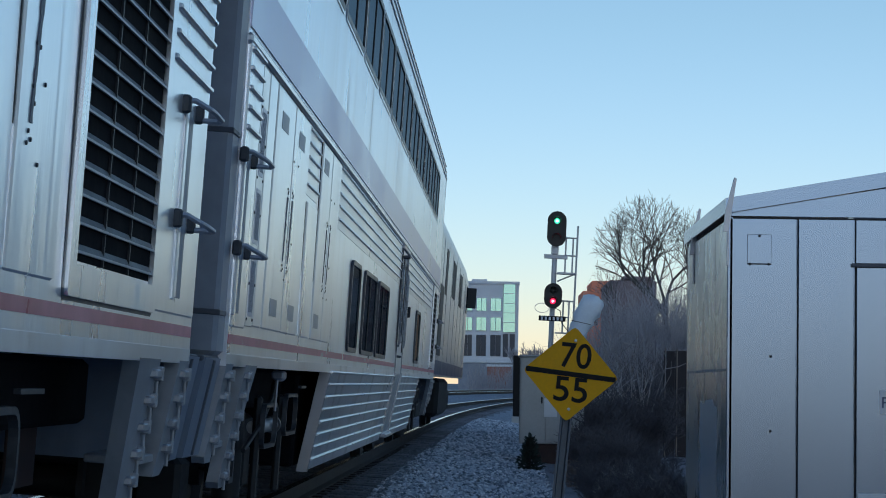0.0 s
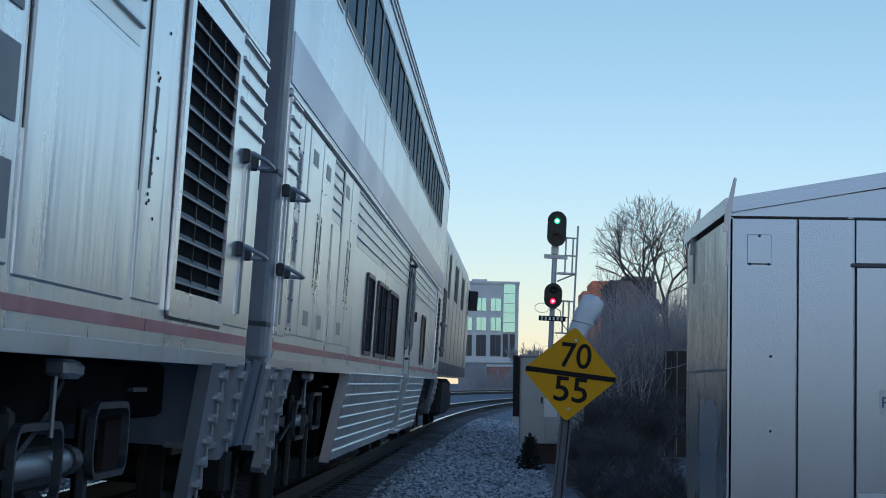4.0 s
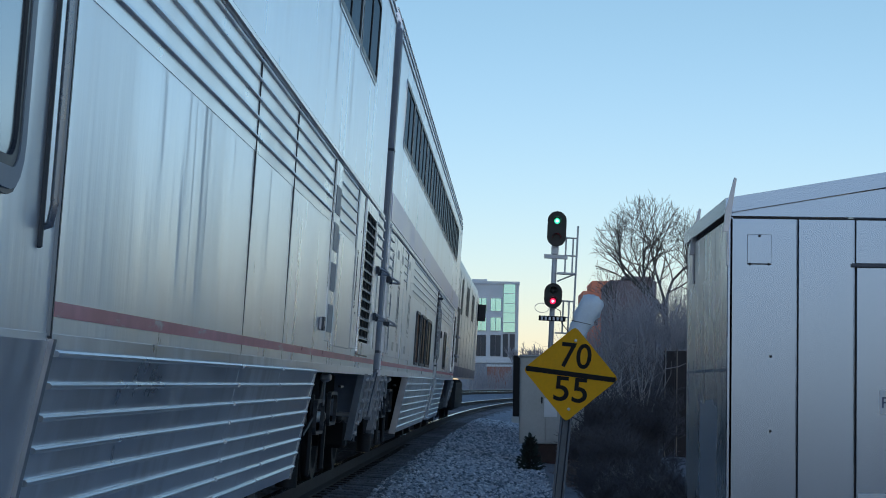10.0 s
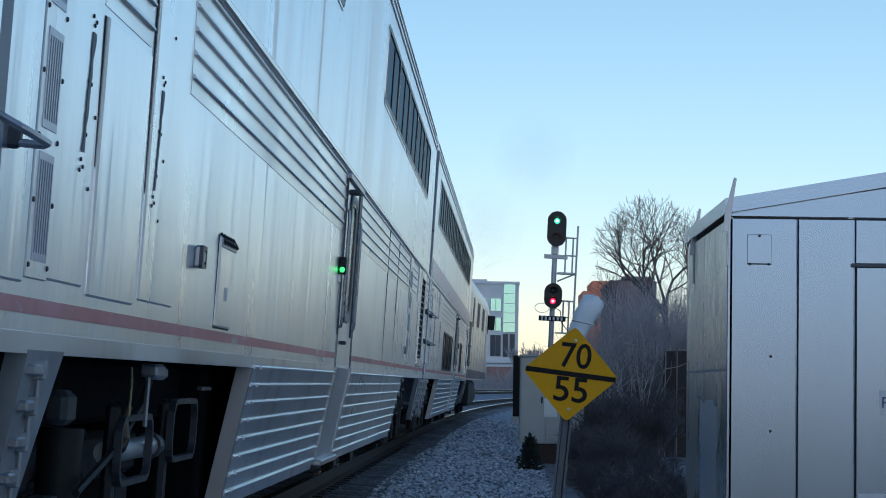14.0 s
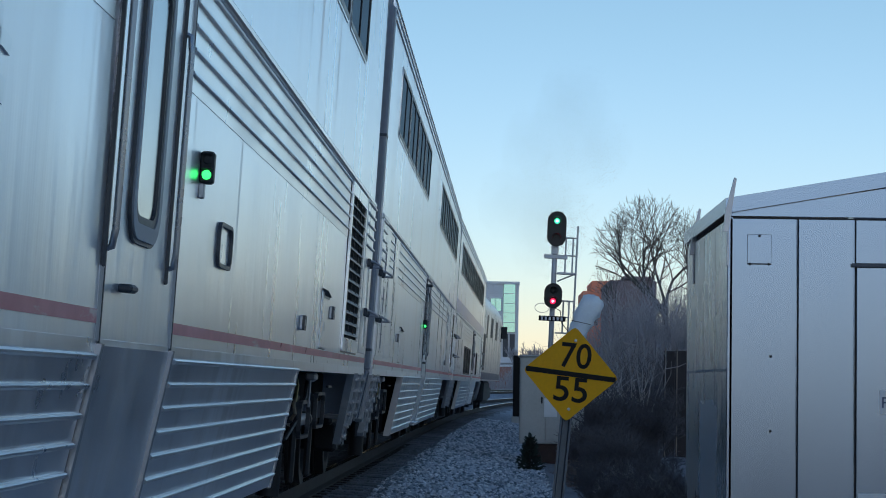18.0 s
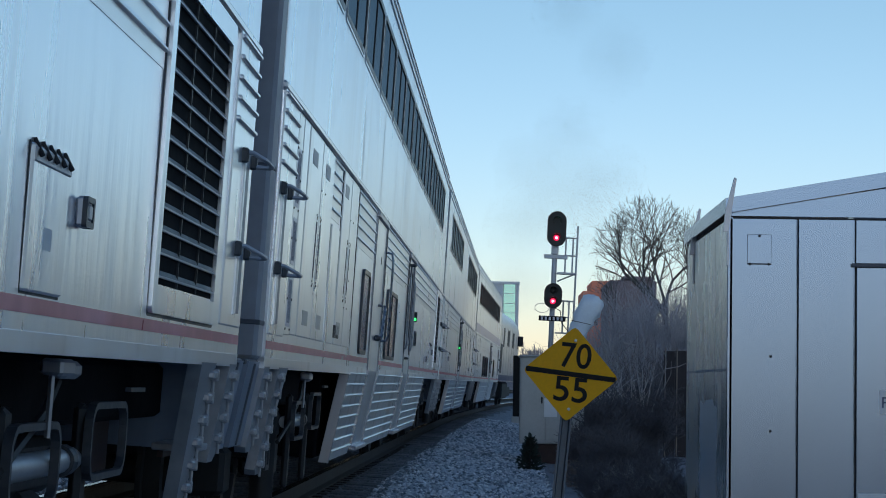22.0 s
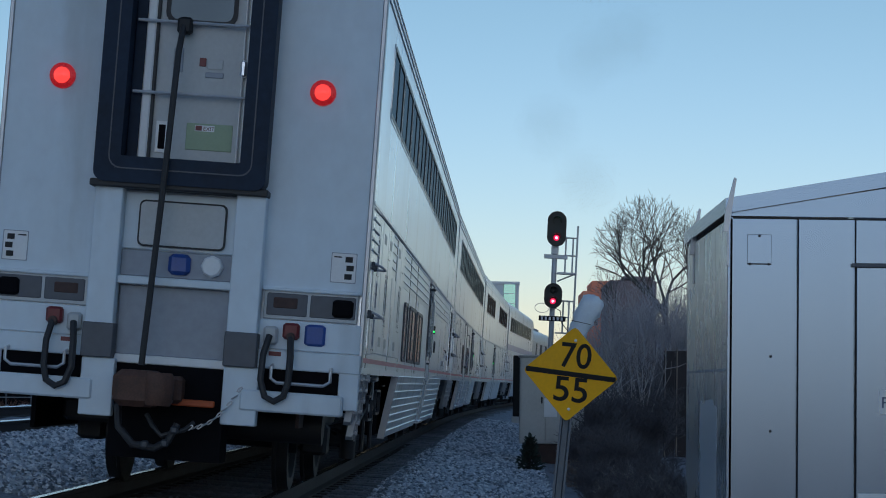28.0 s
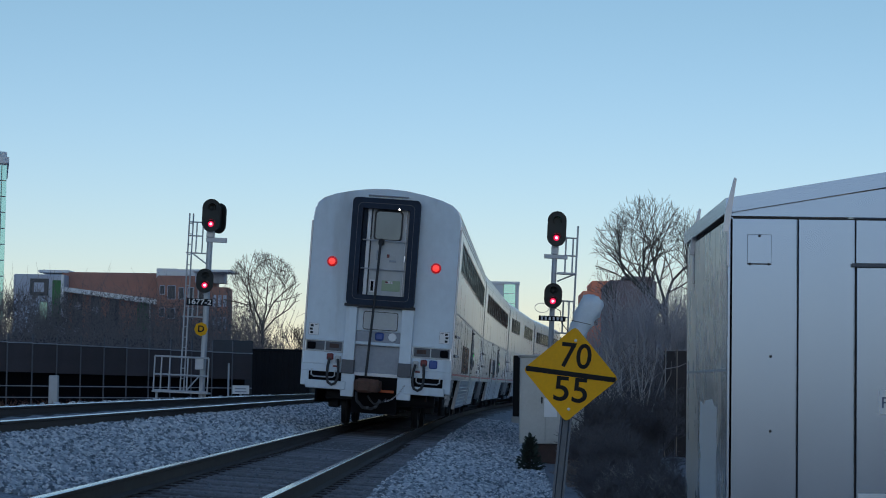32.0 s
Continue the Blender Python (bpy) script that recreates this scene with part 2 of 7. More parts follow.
class Shape:
    """Collects vertices and faces for one mesh."""

    def __init__(self):
        self.v, self.f, self.smooth = [], [], False

    def add(self, verts, faces):
        o = len(self.v)
        self.v += [tuple(p) for p in verts]
        self.f += [tuple(i + o for i in q) for q in faces]
        return self

    def box(self, x0, x1, y0, y1, z0, z1, b=0.0):
        b = min(b, (x1 - x0) * 0.45, (y1 - y0) * 0.45, (z1 - z0) * 0.45)
        if b <= 0:
            v = [(x, y, z) for z in (z0, z1) for y in (y0, y1) for x in (x0, x1)]
            return self.add(v, [(0, 2, 3, 1), (4, 5, 7, 6), (0, 1, 5, 4), (2, 6, 7, 3), (0, 4, 6, 2), (1, 3, 7, 5)])
        rings = []
        for z, i in ((z0, b), (z0 + b, 0), (z1 - b, 0), (z1, b)):
            c = b
            a0, a1, c0, c1 = x0 + i, x1 - i, y0 + i, y1 - i
            rings.append([(a0 + c, c0, z), (a1 - c, c0, z), (a1, c0 + c, z), (a1, c1 - c, z), (a1 - c, c1, z), (a0 + c, c1, z), (a0, c1 - c, z), (a0, c0 + c, z)])
        return self.loft(rings)

    def loft(self, rings, caps=True):
        n = len(rings[0])
        v = [p for r in rings for p in r]
        f = [(k * n + i, k * n + (i + 1) % n, (k + 1) * n + (i + 1) % n, (k + 1) * n + i) for k in range(len(rings) - 1) for i in range(n)]
        if caps:
            f += [tuple(range(n - 1, -1, -1)), tuple(range((len(rings) - 1) * n, len(rings) * n))]
        return self.add(v, f)

    def prism(self, prof, y0, y1, caps=True):
        """A closed outline in (x, z), counter-clockwise seen from -y, drawn out along y."""
        return self.loft([[(x, y0, z) for x, z in prof], [(x, y1, z) for x, z in prof]], caps)

    def strip(self, prof, y0, y1):
        """An open outline in (x, z) drawn out along y."""
        n = len(prof)
        v = [(x, y0, z) for x, z in prof] + [(x, y1, z) for x, z in prof]
        return self.add(v, [(i, i + 1, n + i + 1, n + i) for i in range(n - 1)])

    def tube(self, pts, r, n=8):
        pts = [Vector(p) for p in pts]
        rings, a = [], None
        for i, p in enumerate(pts):
            d = (pts[min(i + 1, len(pts) - 1)] - pts[max(i - 1, 0)]).normalized()
            if a is None:
                a = d.orthogonal().normalized() if abs(d.z) > 0.95 else d.cross(Vector((0, 0, 1))).normalized()
            else:
                a = (a - d * a.dot(d)).normalized()
            c = d.cross(a)
            rr = r[i] if isinstance(r, (list, tuple)) else r
            rings.append([tuple(p + (a * math.cos(2 * math.pi * k / n) + c * math.sin(2 * math.pi * k / n)) * rr) for k in range(n)])
        return self.loft(rings)

    def cyl(self, p, q, r, n=16):
        return self.tube([p, q], r, n)

    def lathe(self, prof, n=20, axis="z", at=(0, 0, 0)):
        """prof: (radius, height) pairs about an axis."""
        rings = []
        for r, h in prof:
            ring = []
            for k in range(n):
                a = 2 * math.pi * k / n
                c, s = r * math.cos(a), r * math.sin(a)
                q = {"z": (c, s, h), "x": (h, c, s), "y": (s, h, c)}[axis]
                ring.append((q[0] + at[0], q[1] + at[1], q[2] + at[2]))
            rings.append(ring)
        return self.loft(rings)


def mesh_of(name, shape, mat, smooth=False):
    me = bpy.data.meshes.new(name)
    me.from_pydata(shape.v, [], shape.f)
    me.materials.append(mat)
    if smooth:
        me.shade_smooth()
        me.set_sharp_from_angle(angle=radians(40))
    me.update()
    return me


def part(name, shape, mat, parent=None, label="", smooth=False):
    ob = new(name, mesh_of(name, shape, mat, smooth))
    if parent:
        ob.parent = parent
    if label:
        ob["label"] = label
    return ob


def thing(name, label, category, group="", kind="", at=None):
    ob = new(name)
    ob.empty_display_size = 0.2
    if at is not None:
        ob.matrix_world = at
    return tagged(ob, label, category, group, kind)


def piece(name, me, parent, m):
    ob = new(name, me)
    ob.parent = parent
    ob.matrix_basis = m
    return ob

# ---------------------------------------------------------------- ground and track


def ballast_height(lat):
    """Height of the bed across the tracks, before cant."""
    pts = [(-60, -0.9), (-12, -0.75), (-8.4, -0.55), (-6.6, -0.02), (-5.6, 0.03), (-4.27, 0.03), (-2.95, 0.03), (-2.1, -0.10), (-1.45, -0.19), (-1.2, -0.225), (0, -0.225), (1.2, -0.225),
           (1.45, -0.20), (1.9, -0.26), (2.9, -0.46), (3.6, -0.52), (60, -0.55)]
    return float(np.interp(lat, [p[0] for p in pts], [p[1] for p in pts]))


def ground_z(x, y):
    yy = min(max(y, -120.0), 380.0)
    xc = float(np.interp(yy, PY, PX))
    lat = x - xc
    return ballast_height(lat) - CANT * max(-6.5, min(1.6, lat)) * (1 if lat < 1.6 else max(0.0, 1 - (lat - 1.6) / 2))


def build_ground():
    xs = sorted(set([-3000, -1200, -500, -250, -150, -100, -70, -50, -35, -25, -20, -16] + [round(-13 + 0.25 * i, 2) for i in range(73)]
                    + [6, 8, 12, 18, 26, 40, 60, 100, 180, 350, 800, 3000]))
    ys = sorted(set([-3000, -1000, -400, -200, -120, -80, -50, -30, -15, -5] + [round(3 + 0.8 * i, 2) for i in range(110)]
                    + [94, 100, 108, 116, 126, 138, 150, 165, 185, 210, 240, 280, 330, 400, 600, 1200, 3000, 4500]))
    s = Shape()
    v = []
    for y in ys:
        for x in xs:
            near = -14 < x < 6 and 0 < y < 92
            z = ground_z(x, y) + (noise.noise(Vector((x * 1.3, y * 1.1, 0))) * 0.03 + noise.noise(Vector((x * 5, y * 5, 3))) * 0.012 if near else 0)
            v.append((x, y, z))
    n = len(xs)
    s.add(v, [(j * n + i, j * n + i + 1, (j + 1) * n + i + 1, (j + 1) * n + i) for j in range(len(ys) - 1) for i in range(n - 1)])
    ob = part("ground", s, BALLAST, smooth=True)
    ob.data.materials.append(DIRT)
    ob.data.materials.append(BALLAST_DARK)
    k = 0
    for j in range(len(ys) - 1):
        for i in range(n - 1):
            xm, ym = (xs[i] + xs[i + 1]) / 2, (ys[j] + ys[j + 1]) / 2
            lat = xm - float(np.interp(min(max(ym, -120), 380), PY, PX))
            if not -8.6 < lat < 3.3 + 0.5 * noise.noise(Vector((0, ym * 0.6, 0))):
                ob.data.polygons[k].material_index = 1
            elif -0.9 < lat < 1.5:
                ob.data.polygons[k].material_index = 2
            k += 1
    return tagged(ob, "grey ballast bed falling away to dry brown ground", "ground", kind="structure")


build_ground()

RAIL_PROF = [(-0.07, -0.178), (0.07, -0.178), (0.07, -0.165), (0.012, -0.145), (0.009, -0.05), (0.034, -0.036), (0.036, -0.008), (0.026, 0.0),
             (-0.026, 0.0), (-0.036, -0.008), (-0.034, -0.036), (-0.009, -0.05), (-0.012, -0.145), (-0.07, -0.165)]


def build_rail(lat, z0, label):
    rings = []
    s = -30.0
    stops = [s + 2.0 * i for i in range(200)]
    for q in stops:
        rings.append([tuple(track_point(q, lat + px, z0 + pz)) for px, pz in RAIL_PROF])
    body = Shape().loft(rings)
    ob = part("rail", body, RAIL_SIDE)
    ob.data.materials.append(RAIL_TOP)
    n = len(RAIL_PROF)
    for i, p in enumerate(ob.data.polygons):
        if i < (len(stops) - 1) * n and i % n in (7, 6, 8):
            p.material_index = 1
    return tagged(ob, label, "rail", "rails of the two tracks", "structure")


for lat, z0 in ((-0.753, 0.0), (0.753, 0.0)):
    build_rail(lat, z0, "rusty steel rail with a polished head on the near track")
for lat in (-0.753, 0.753):
    build_rail(TRACK2 + lat, TRACK2_Z, "rusty steel rail with a polished head on the far track")


# ---------------------------------------------------------------- the train
SLAT = material("dark_grille_slats", (0.025, 0.028, 0.034), 0.5, 0.2, 0.2, 5.0, 40.0, 0.05)


LOOP = material("worn_grey_iron", (0.06, 0.067, 0.078), 0.5, 0.4, 0.3, 6.0, 40.0, 0.1)
RUST_DARK = material("dark_rusty_iron", (0.075, 0.045, 0.04), 0.8, 0.1, 0.35, 6.0, 40.0, 0.2)


SEALANT = material("torn_grey_sealant", (0.16, 0.175, 0.20), 0.6, 0.2, 0.4, 9.0, 60.0, 0.2)


def side_x(z):
    return 1.55 - (0.11 * (1.12 - z) / 0.67 if z < 1.12 else 0.008 * (z - 1.12))


def plate(s, y0, y1, z0, z1, proud=0.012, b=0.006):
    x = side_x((z0 + z1) / 2)
    return s.box(x - 0.02, x + proud, y0, y1, z0, z1, b)


def rounded(y0, y1, z0, z1, r, n=4):
    pts = []
    for cy, cz, a0 in ((y1 - r, z0 + r, -90), (y1 - r, z1 - r, 0), (y0 + r, z1 - r, 90), (y0 + r, z0 + r, 180)):
        for k in range(n + 1):
            a = radians(a0 + 90 * k / n)
            pts.append((cy + r * math.cos(a), cz + r * math.sin(a)))
    return pts


def ring_plate(s, y0, y1, z0, z1, r, w, x0, x1):
    """A raised rounded frame on the side."""
    o, i = rounded(y0, y1, z0, z1, r), rounded(y0 + w, y1 - w, z0 + w, z1 - w, max(0.005, r - w))
    n = len(o)
    v = [(x0, y, z) for y, z in o] + [(x1, y, z) for y, z in o] + [(x1, y, z) for y, z in i] + [(x0, y, z) for y, z in i]
    f = []
    for a in range(3):
        f += [(a * n + k, a * n + (k + 1) % n, (a + 1) * n + (k + 1) % n, (a + 1) * n + k) for k in range(n)]
    return s.add(v, f)


def round_plate(s, y0, y1, z0, z1, r, x0, x1):
    o = rounded(y0, y1, z0, z1, r)
    return s.loft([[(x0, y, z) for y, z in o], [(x1, y, z) for y, z in o]])


def ribs_profile(z0, z1, n, proud, back=0.03):
    """Outline of a ribbed sheet from z0 up to z1."""
    p = (z1 - z0) / n
    prof = [(side_x(z0) - back, z0)]
    for i in range(n):
        a = z0 + p * i
        x = side_x(a)
        prof += [(x + 0.004, a + 0.10 * p), (x + 0.004, a + 0.745 * p), (x + proud * 0.9, a + 0.765 * p), (x + proud, a + 0.80 * p),
                 (x + proud * 0.85, a + 0.90 * p), (x + 0.005, a + 0.96 * p)]
    prof.append((side_x(z1) - back, z1))
    return prof


def window(car, name, y0, y1, z0, z1, r=0.09, w=0.034, mullion=None, pane=None, proud=0.02):
    x = side_x((z0 + z1) / 2)
    fr = part(name, ring_plate(Shape(), y0, y1, z0, z1, r, w, x - 0.02, x + proud), GASKET, car)
    part("pane", round_plate(Shape(), y0 + w * 0.7, y1 - w * 0.7, z0 + w * 0.7, z1 - w * 0.7, r - w * 0.6, x - 0.01, x + proud * 0.5), pane or GLASS, fr)
    if mullion:
        part("mullion", Shape().box(x - 0.005, x + proud * 0.9, mullion - 0.016, mullion + 0.016, z0 + w * 0.8, z1 - w * 0.8, 0.004), RUBBER, fr)
    return fr


def coach_body(car, rear, front):
    prof = [(-1.55, 1.12), (1.55, 1.12), (1.53, 4.28), (1.51, 4.45), (1.45, 4.59), (1.34, 4.69), (1.12, 4.78), (0.75, 4.87), (0.38, 4.93), (0, 4.95)]
    prof += [(-x, z) for x, z in prof[-2:1:-1]]
    part("body", Shape().prism(prof, -rear, front), STEEL, car, smooth=True)
    s = Shape()
    for z, x in ((4.26, 1.53), (4.36, 1.522), (4.46, 1.508), (4.56, 1.464)):
        for d in (1, -1):
            s.box(d * x - 0.012, d * x + 0.014, -rear, front, z - 0.012, z + 0.012, 0.005)
    part("roof_ribs", s, STEEL_RIB, car)
    # dark sill above the running gear, and floor
    part("sill", Shape().box(-1.5, 1.5520, -rear, front, 1.10, 1.155, 0.001), SKIRT, car)
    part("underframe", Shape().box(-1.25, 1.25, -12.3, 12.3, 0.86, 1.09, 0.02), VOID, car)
    part("upper_seam", Shape().box(1.52, 1.5345, -rear, front, 3.312, 3.320), GASKET, car)
    part("belt_moulding", Shape().box(1.53, 1.562, -rear, front, 2.485, 2.53, 0.012), STEEL_RIB, car)


def stripe(car, spans):
    for a, b in spans:
        part("red_stripe", Shape().box(1.54, 1.5525, a, b, 1.198, 1.238, 0.0), RED_BAND, car, "faded red stripe")


def skirt(car, a, b, joints=(), z0=0.44, z1=1.117, n=8):
    for e in (a, b):
        if abs(abs(e) - 6.93) < 0.1:
            skirt_edge(car, e)
    stops = [a] + [j for j in joints if a < j < b] + [b]
    pitch = (z1 - z0) / n
    for p, q in zip(stops, stops[1:]):
        sheet = [(side_x(z0) - 0.05, z0), (side_x(z0) + 0.004, z0), (side_x(z1) + 0.004, z1), (side_x(z1) - 0.05, z1)]
        panel = part("skirt_panel", Shape().prism(sheet, p + 0.005, q - 0.005), SKIRT, car)
        for i in range(n):
            z = z0 + pitch * (i + 0.74)
            x = side_x(z)
            bar = [(x - 0.005, z), (x + 0.017, z - 0.001), (x + 0.023, z + 0.005), (x + 0.024, z + 0.011), (x + 0.018, z + 0.016), (x - 0.003, z + 0.019)]
            part("rib", Shape().prism(bar, p + 0.035, q - 0.035), STEEL_RIB, panel)


def skirt_edge(car, y):
    rings = [[(side_x(z) + e, y + f, z) for f, e in ((-0.03, -0.06), (0.03, -0.06), (0.03, 0.012), (-0.03, 0.012))] for z in (0.43, 1.10)]
    part("skirt_edge", Shape().loft(rings), STEEL_DULL, car)


def rag(car, y):
    """A square card tag tied askew to a brake pipe."""
    tg = part("card_tag", Shape().box(-0.004, 0.004, -0.075, 0.075, -0.06, 0.06, 0.002), PALE_YELLOW, car, "pale yellow card tag")
    tg.matrix_basis = pose(1.43, y, 0.99, 24, 0, 12)
    s = Shape().tube([(0.0, -0.02, -0.05), (-0.01, -0.03, -0.10), (0.0, -0.08, -0.14), (-0.02, -0.06, -0.19)], 0.012, 6)
    part("tag_string", s, STRING, tg, smooth=True)
    part("pipe_joint", Shape().lathe([(0.0, -0.24), (0.035, -0.24), (0.045, -0.20), (0.03, -0.15), (0.0, -0.15)], 8, "z", (-0.03, 0.02, 0)), IRON, tg)


LABEL_GREY = material("dull_grey_label", (0.50, 0.52, 0.55), 0.5, 0.4, 0.1, 3.0, 20.0, 0.02)
SIDE_MARK = material("pale_mark_metal", (0.80, 0.84, 0.88), 0.34, 0.7, 0.06, 2.0, 10.0, 0.02)
PATCH = material("white_paper_patch", (0.72, 0.74, 0.76), 0.7, 0.0, 0.06, 6.0, 40.0, 0.02)
STRING = material("dirty_string", (0.20, 0.17, 0.13), 0.9, 0.0, 0.3, 6.0, 40.0, 0.2)
PALE_YELLOW = material("pale_yellow_cloth", (0.50, 0.44, 0.24), 0.8, 0.0, 0.1, 5.0, 40.0, 0.2)


def upper_ribs(car, a, b, joints=(), z0=2.05, z1=2.475, n=5):
    stops = [a] + [j for j in joints if a < j < b] + [b]
    for p, q in zip(stops, stops[1:]):
        part("ribbed_panel", Shape().prism(ribs_profile(z0, z1, n, 0.017), p + 0.005, q - 0.005), STEEL_RIB, car)


def access_panel(car, a, b, z0=1.29, z1=2.47, strip=True, strip_at=None):
    x = side_x(1.9)
    gap = part("panel_gap", Shape().box(x - 0.02, x + 0.003, a - 0.014, b + 0.014, z0 - 0.014, z1), RUBBER, car)
    pn = part("access_panel", plate(Shape(), a, b, z0, z1, 0.012), STEEL, car)
    if strip:
        residue(pn, x, strip_at if strip_at is not None else b - 0.12)


def residue(panel, x, y):
    """A torn strip of dark sealant with its row of screws, top to bottom."""
    rg = random.Random(int(y * 1000))
    left, right = [], []
    for k in range(15):
        z = 1.98 - 0.0235 * k
        w = (0.020 if k < 3 else 0.011) + rg.uniform(-0.004, 0.006)
        c = y - 0.0022 * k + rg.uniform(-0.003, 0.003)
        left.append((c - w, z))
        right.append((c + w, z))
    o = left + right[::-1]
    lt = part("sealant_strip", Shape().loft([[(x + 0.008, q, z) for q, z in o], [(x + 0.0155, q, z) for q, z in o]]), SEALANT, panel, "torn strip of dark sealant")
    for dy, z in ((-0.024, 2.022), (0.020, 2.012), (0.0, 2.0), (-0.026, 1.845), (0.014, 1.84), (-0.03, 1.74), (-0.005, 1.70), (-0.045, 1.63), (-0.015, 1.612), (-0.055, 1.60), (0.10, 1.76), (0.16, 2.18), (0.08, 1.56)):
        part("screw", Shape().lathe([(0.0, x + 0.008), (0.007, x + 0.008), (0.006, x + 0.016), (0.0, x + 0.017)], 6, "x", (0, y + dy, z)), GASKET, lt)


def grille(car, a, b, z0=1.36, z1=2.44):
    x = side_x(1.9)
    fr = part("grille_frame", ring_plate(Shape(), a - 0.09, b + 0.09, z0 - 0.10, z1 + 0.03, 0.02, 0.09, x - 0.02, x + 0.020), STEEL, car)
    part("frame_gap", ring_plate(Shape(), a - 0.105, b + 0.105, z0 - 0.112, z1 + 0.04, 0.02, 0.03, x - 0.02, x + 0.006), GASKET, fr)
    # black backing stands in for the shade behind the slats
    part("grille_shade", Shape().box(x - 0.02, x + 0.005, a, b, z0, z1), VOID, fr)
    n = 14
    for i in range(n):
        z = z0 + (z1 - z0) * (i + 0.35) / n
        s = Shape().add([(x + 0.005, a, z + 0.020), (x + 0.005, b, z + 0.020), (x + 0.016, b, z), (x + 0.016, a, z),
                         (x + 0.003, a, z + 0.014), (x + 0.003, b, z + 0.014), (x + 0.014, b, z - 0.006), (x + 0.014, a, z - 0.006)],
                        [(0, 3, 2, 1), (4, 5, 6, 7), (3, 7, 6, 2), (0, 4, 7, 3), (1, 2, 6, 5), (0, 1, 5, 4)])
        sl = part("slat", s, SLAT, fr)
        part("slat_lip", Shape().box(x + 0.010, x + 0.018, a, b, z - 0.006, z + 0.001), LADDER, sl)
    for k in (1, 2):
        y = a + (b - a) * k / 3
        part("grille_bar", Shape().box(x, x + 0.013, y - 0.006, y + 0.006, z0, z1), SLAT, fr)


def end_handles(car, d, end):
    """The ribbed corner post with two rungs at one end (d = 1 front, -1 rear); end: distance of the body's end from the middle."""
    a, b = sorted((d * 11.72, d * (end - 0.03)))
    for k in range(5):
        z = 2.12 + 0.085 * k
        part("corner_rib", Shape().box(1.53, 1.572, a + 0.03, b - 0.02, z, z + 0.022, 0.006), STEEL_RIB, car)
    part("corner_post", Shape().box(1.53, 1.556, a, b, 1.27, 2.50, 0.006), STEEL, car)
    m = min(12.18, end - 0.14)
    for e in (-0.10, 0.10):
        y = d * m + e
        part("post_strip", Shape().box(1.55, 1.566 - 0.02 * (e > 0), y - 0.012, y + 0.012, 1.32, 2.02, 0.004), STEEL_RIB, car)
    # recess drawn flat: a bright steel half and a grey half for its shaded side
    part("recess", Shape().box(1.54, 1.5605, d * m - 0.088, d * m - 0.02, 1.33, 2.01, 0.002), STEEL, car)
    part("recess_shade", Shape().box(1.54, 1.5595, d * m - 0.02, d * m + 0.088, 1.33, 2.01, 0.002), GREY_PAINT, car)
    for z in (1.985, 1.585):
        y0, y1 = d * m - 0.16, d * m + 0.16
        s = Shape().tube([(1.545, y0, z + 0.03), (1.60, y0, z + 0.03), (1.65, y0 + 0.02, z + 0.005), (1.66, y0 + 0.07, z), (1.66, y1 - 0.06, z - 0.004), (1.64, y1 - 0.01, z - 0.004), (1.545, y1, z)], 0.010, 8)
        rung = part("grab_rung", s, STEEL_DULL, car, "grey steel hand rung", smooth=True)
        for y in (y0, y1):
            part("rung_bracket", Shape().box(1.545, 1.585, y - 0.018, y + 0.018, z - 0.015, z + 0.05, 0.008), LOOP, rung)
    if d == -1:
        slot_strip(car, -11.70, -11.46)


INLAY = material("faded_lavender_film", (0.56, 0.58, 0.67), 0.4, 0.5, 0.1, 2.0, 12.0, 0.02)


def slot_strip(car, y0, y1):
    """Tall riveted strip with three faded slotted inlays beside the rear corner."""
    x = side_x(1.9)
    st = part("edge_strip", Shape().box(x - 0.02, x + 0.012, y0, y1, 1.285, 2.46, 0.003), STEEL_RIB, car)
    for z0, z1 in ((1.33, 1.60), (1.66, 1.91), (1.97, 2.28)):
        inlay = part("inlay", Shape().box(x, x + 0.0145, y0 + 0.04, y1 - 0.035, z0, z1), INLAY, st, "faded lavender inlay")
        for k in range(6):
            y = y0 + 0.055 + 0.026 * k
            part("slot", Shape().box(x, x + 0.016, y, y + 0.005, z0 + 0.02, z1 - 0.02), GREY_PAINT, inlay)
    for k in range(7):
        for y in (y0 + 0.014, y1 - 0.012):
            part("rivet", Shape().box(x, x + 0.017, y - 0.006, y + 0.006, 1.31 + 0.16 * k, 1.324 + 0.16 * k, 0.003), GASKET, st)


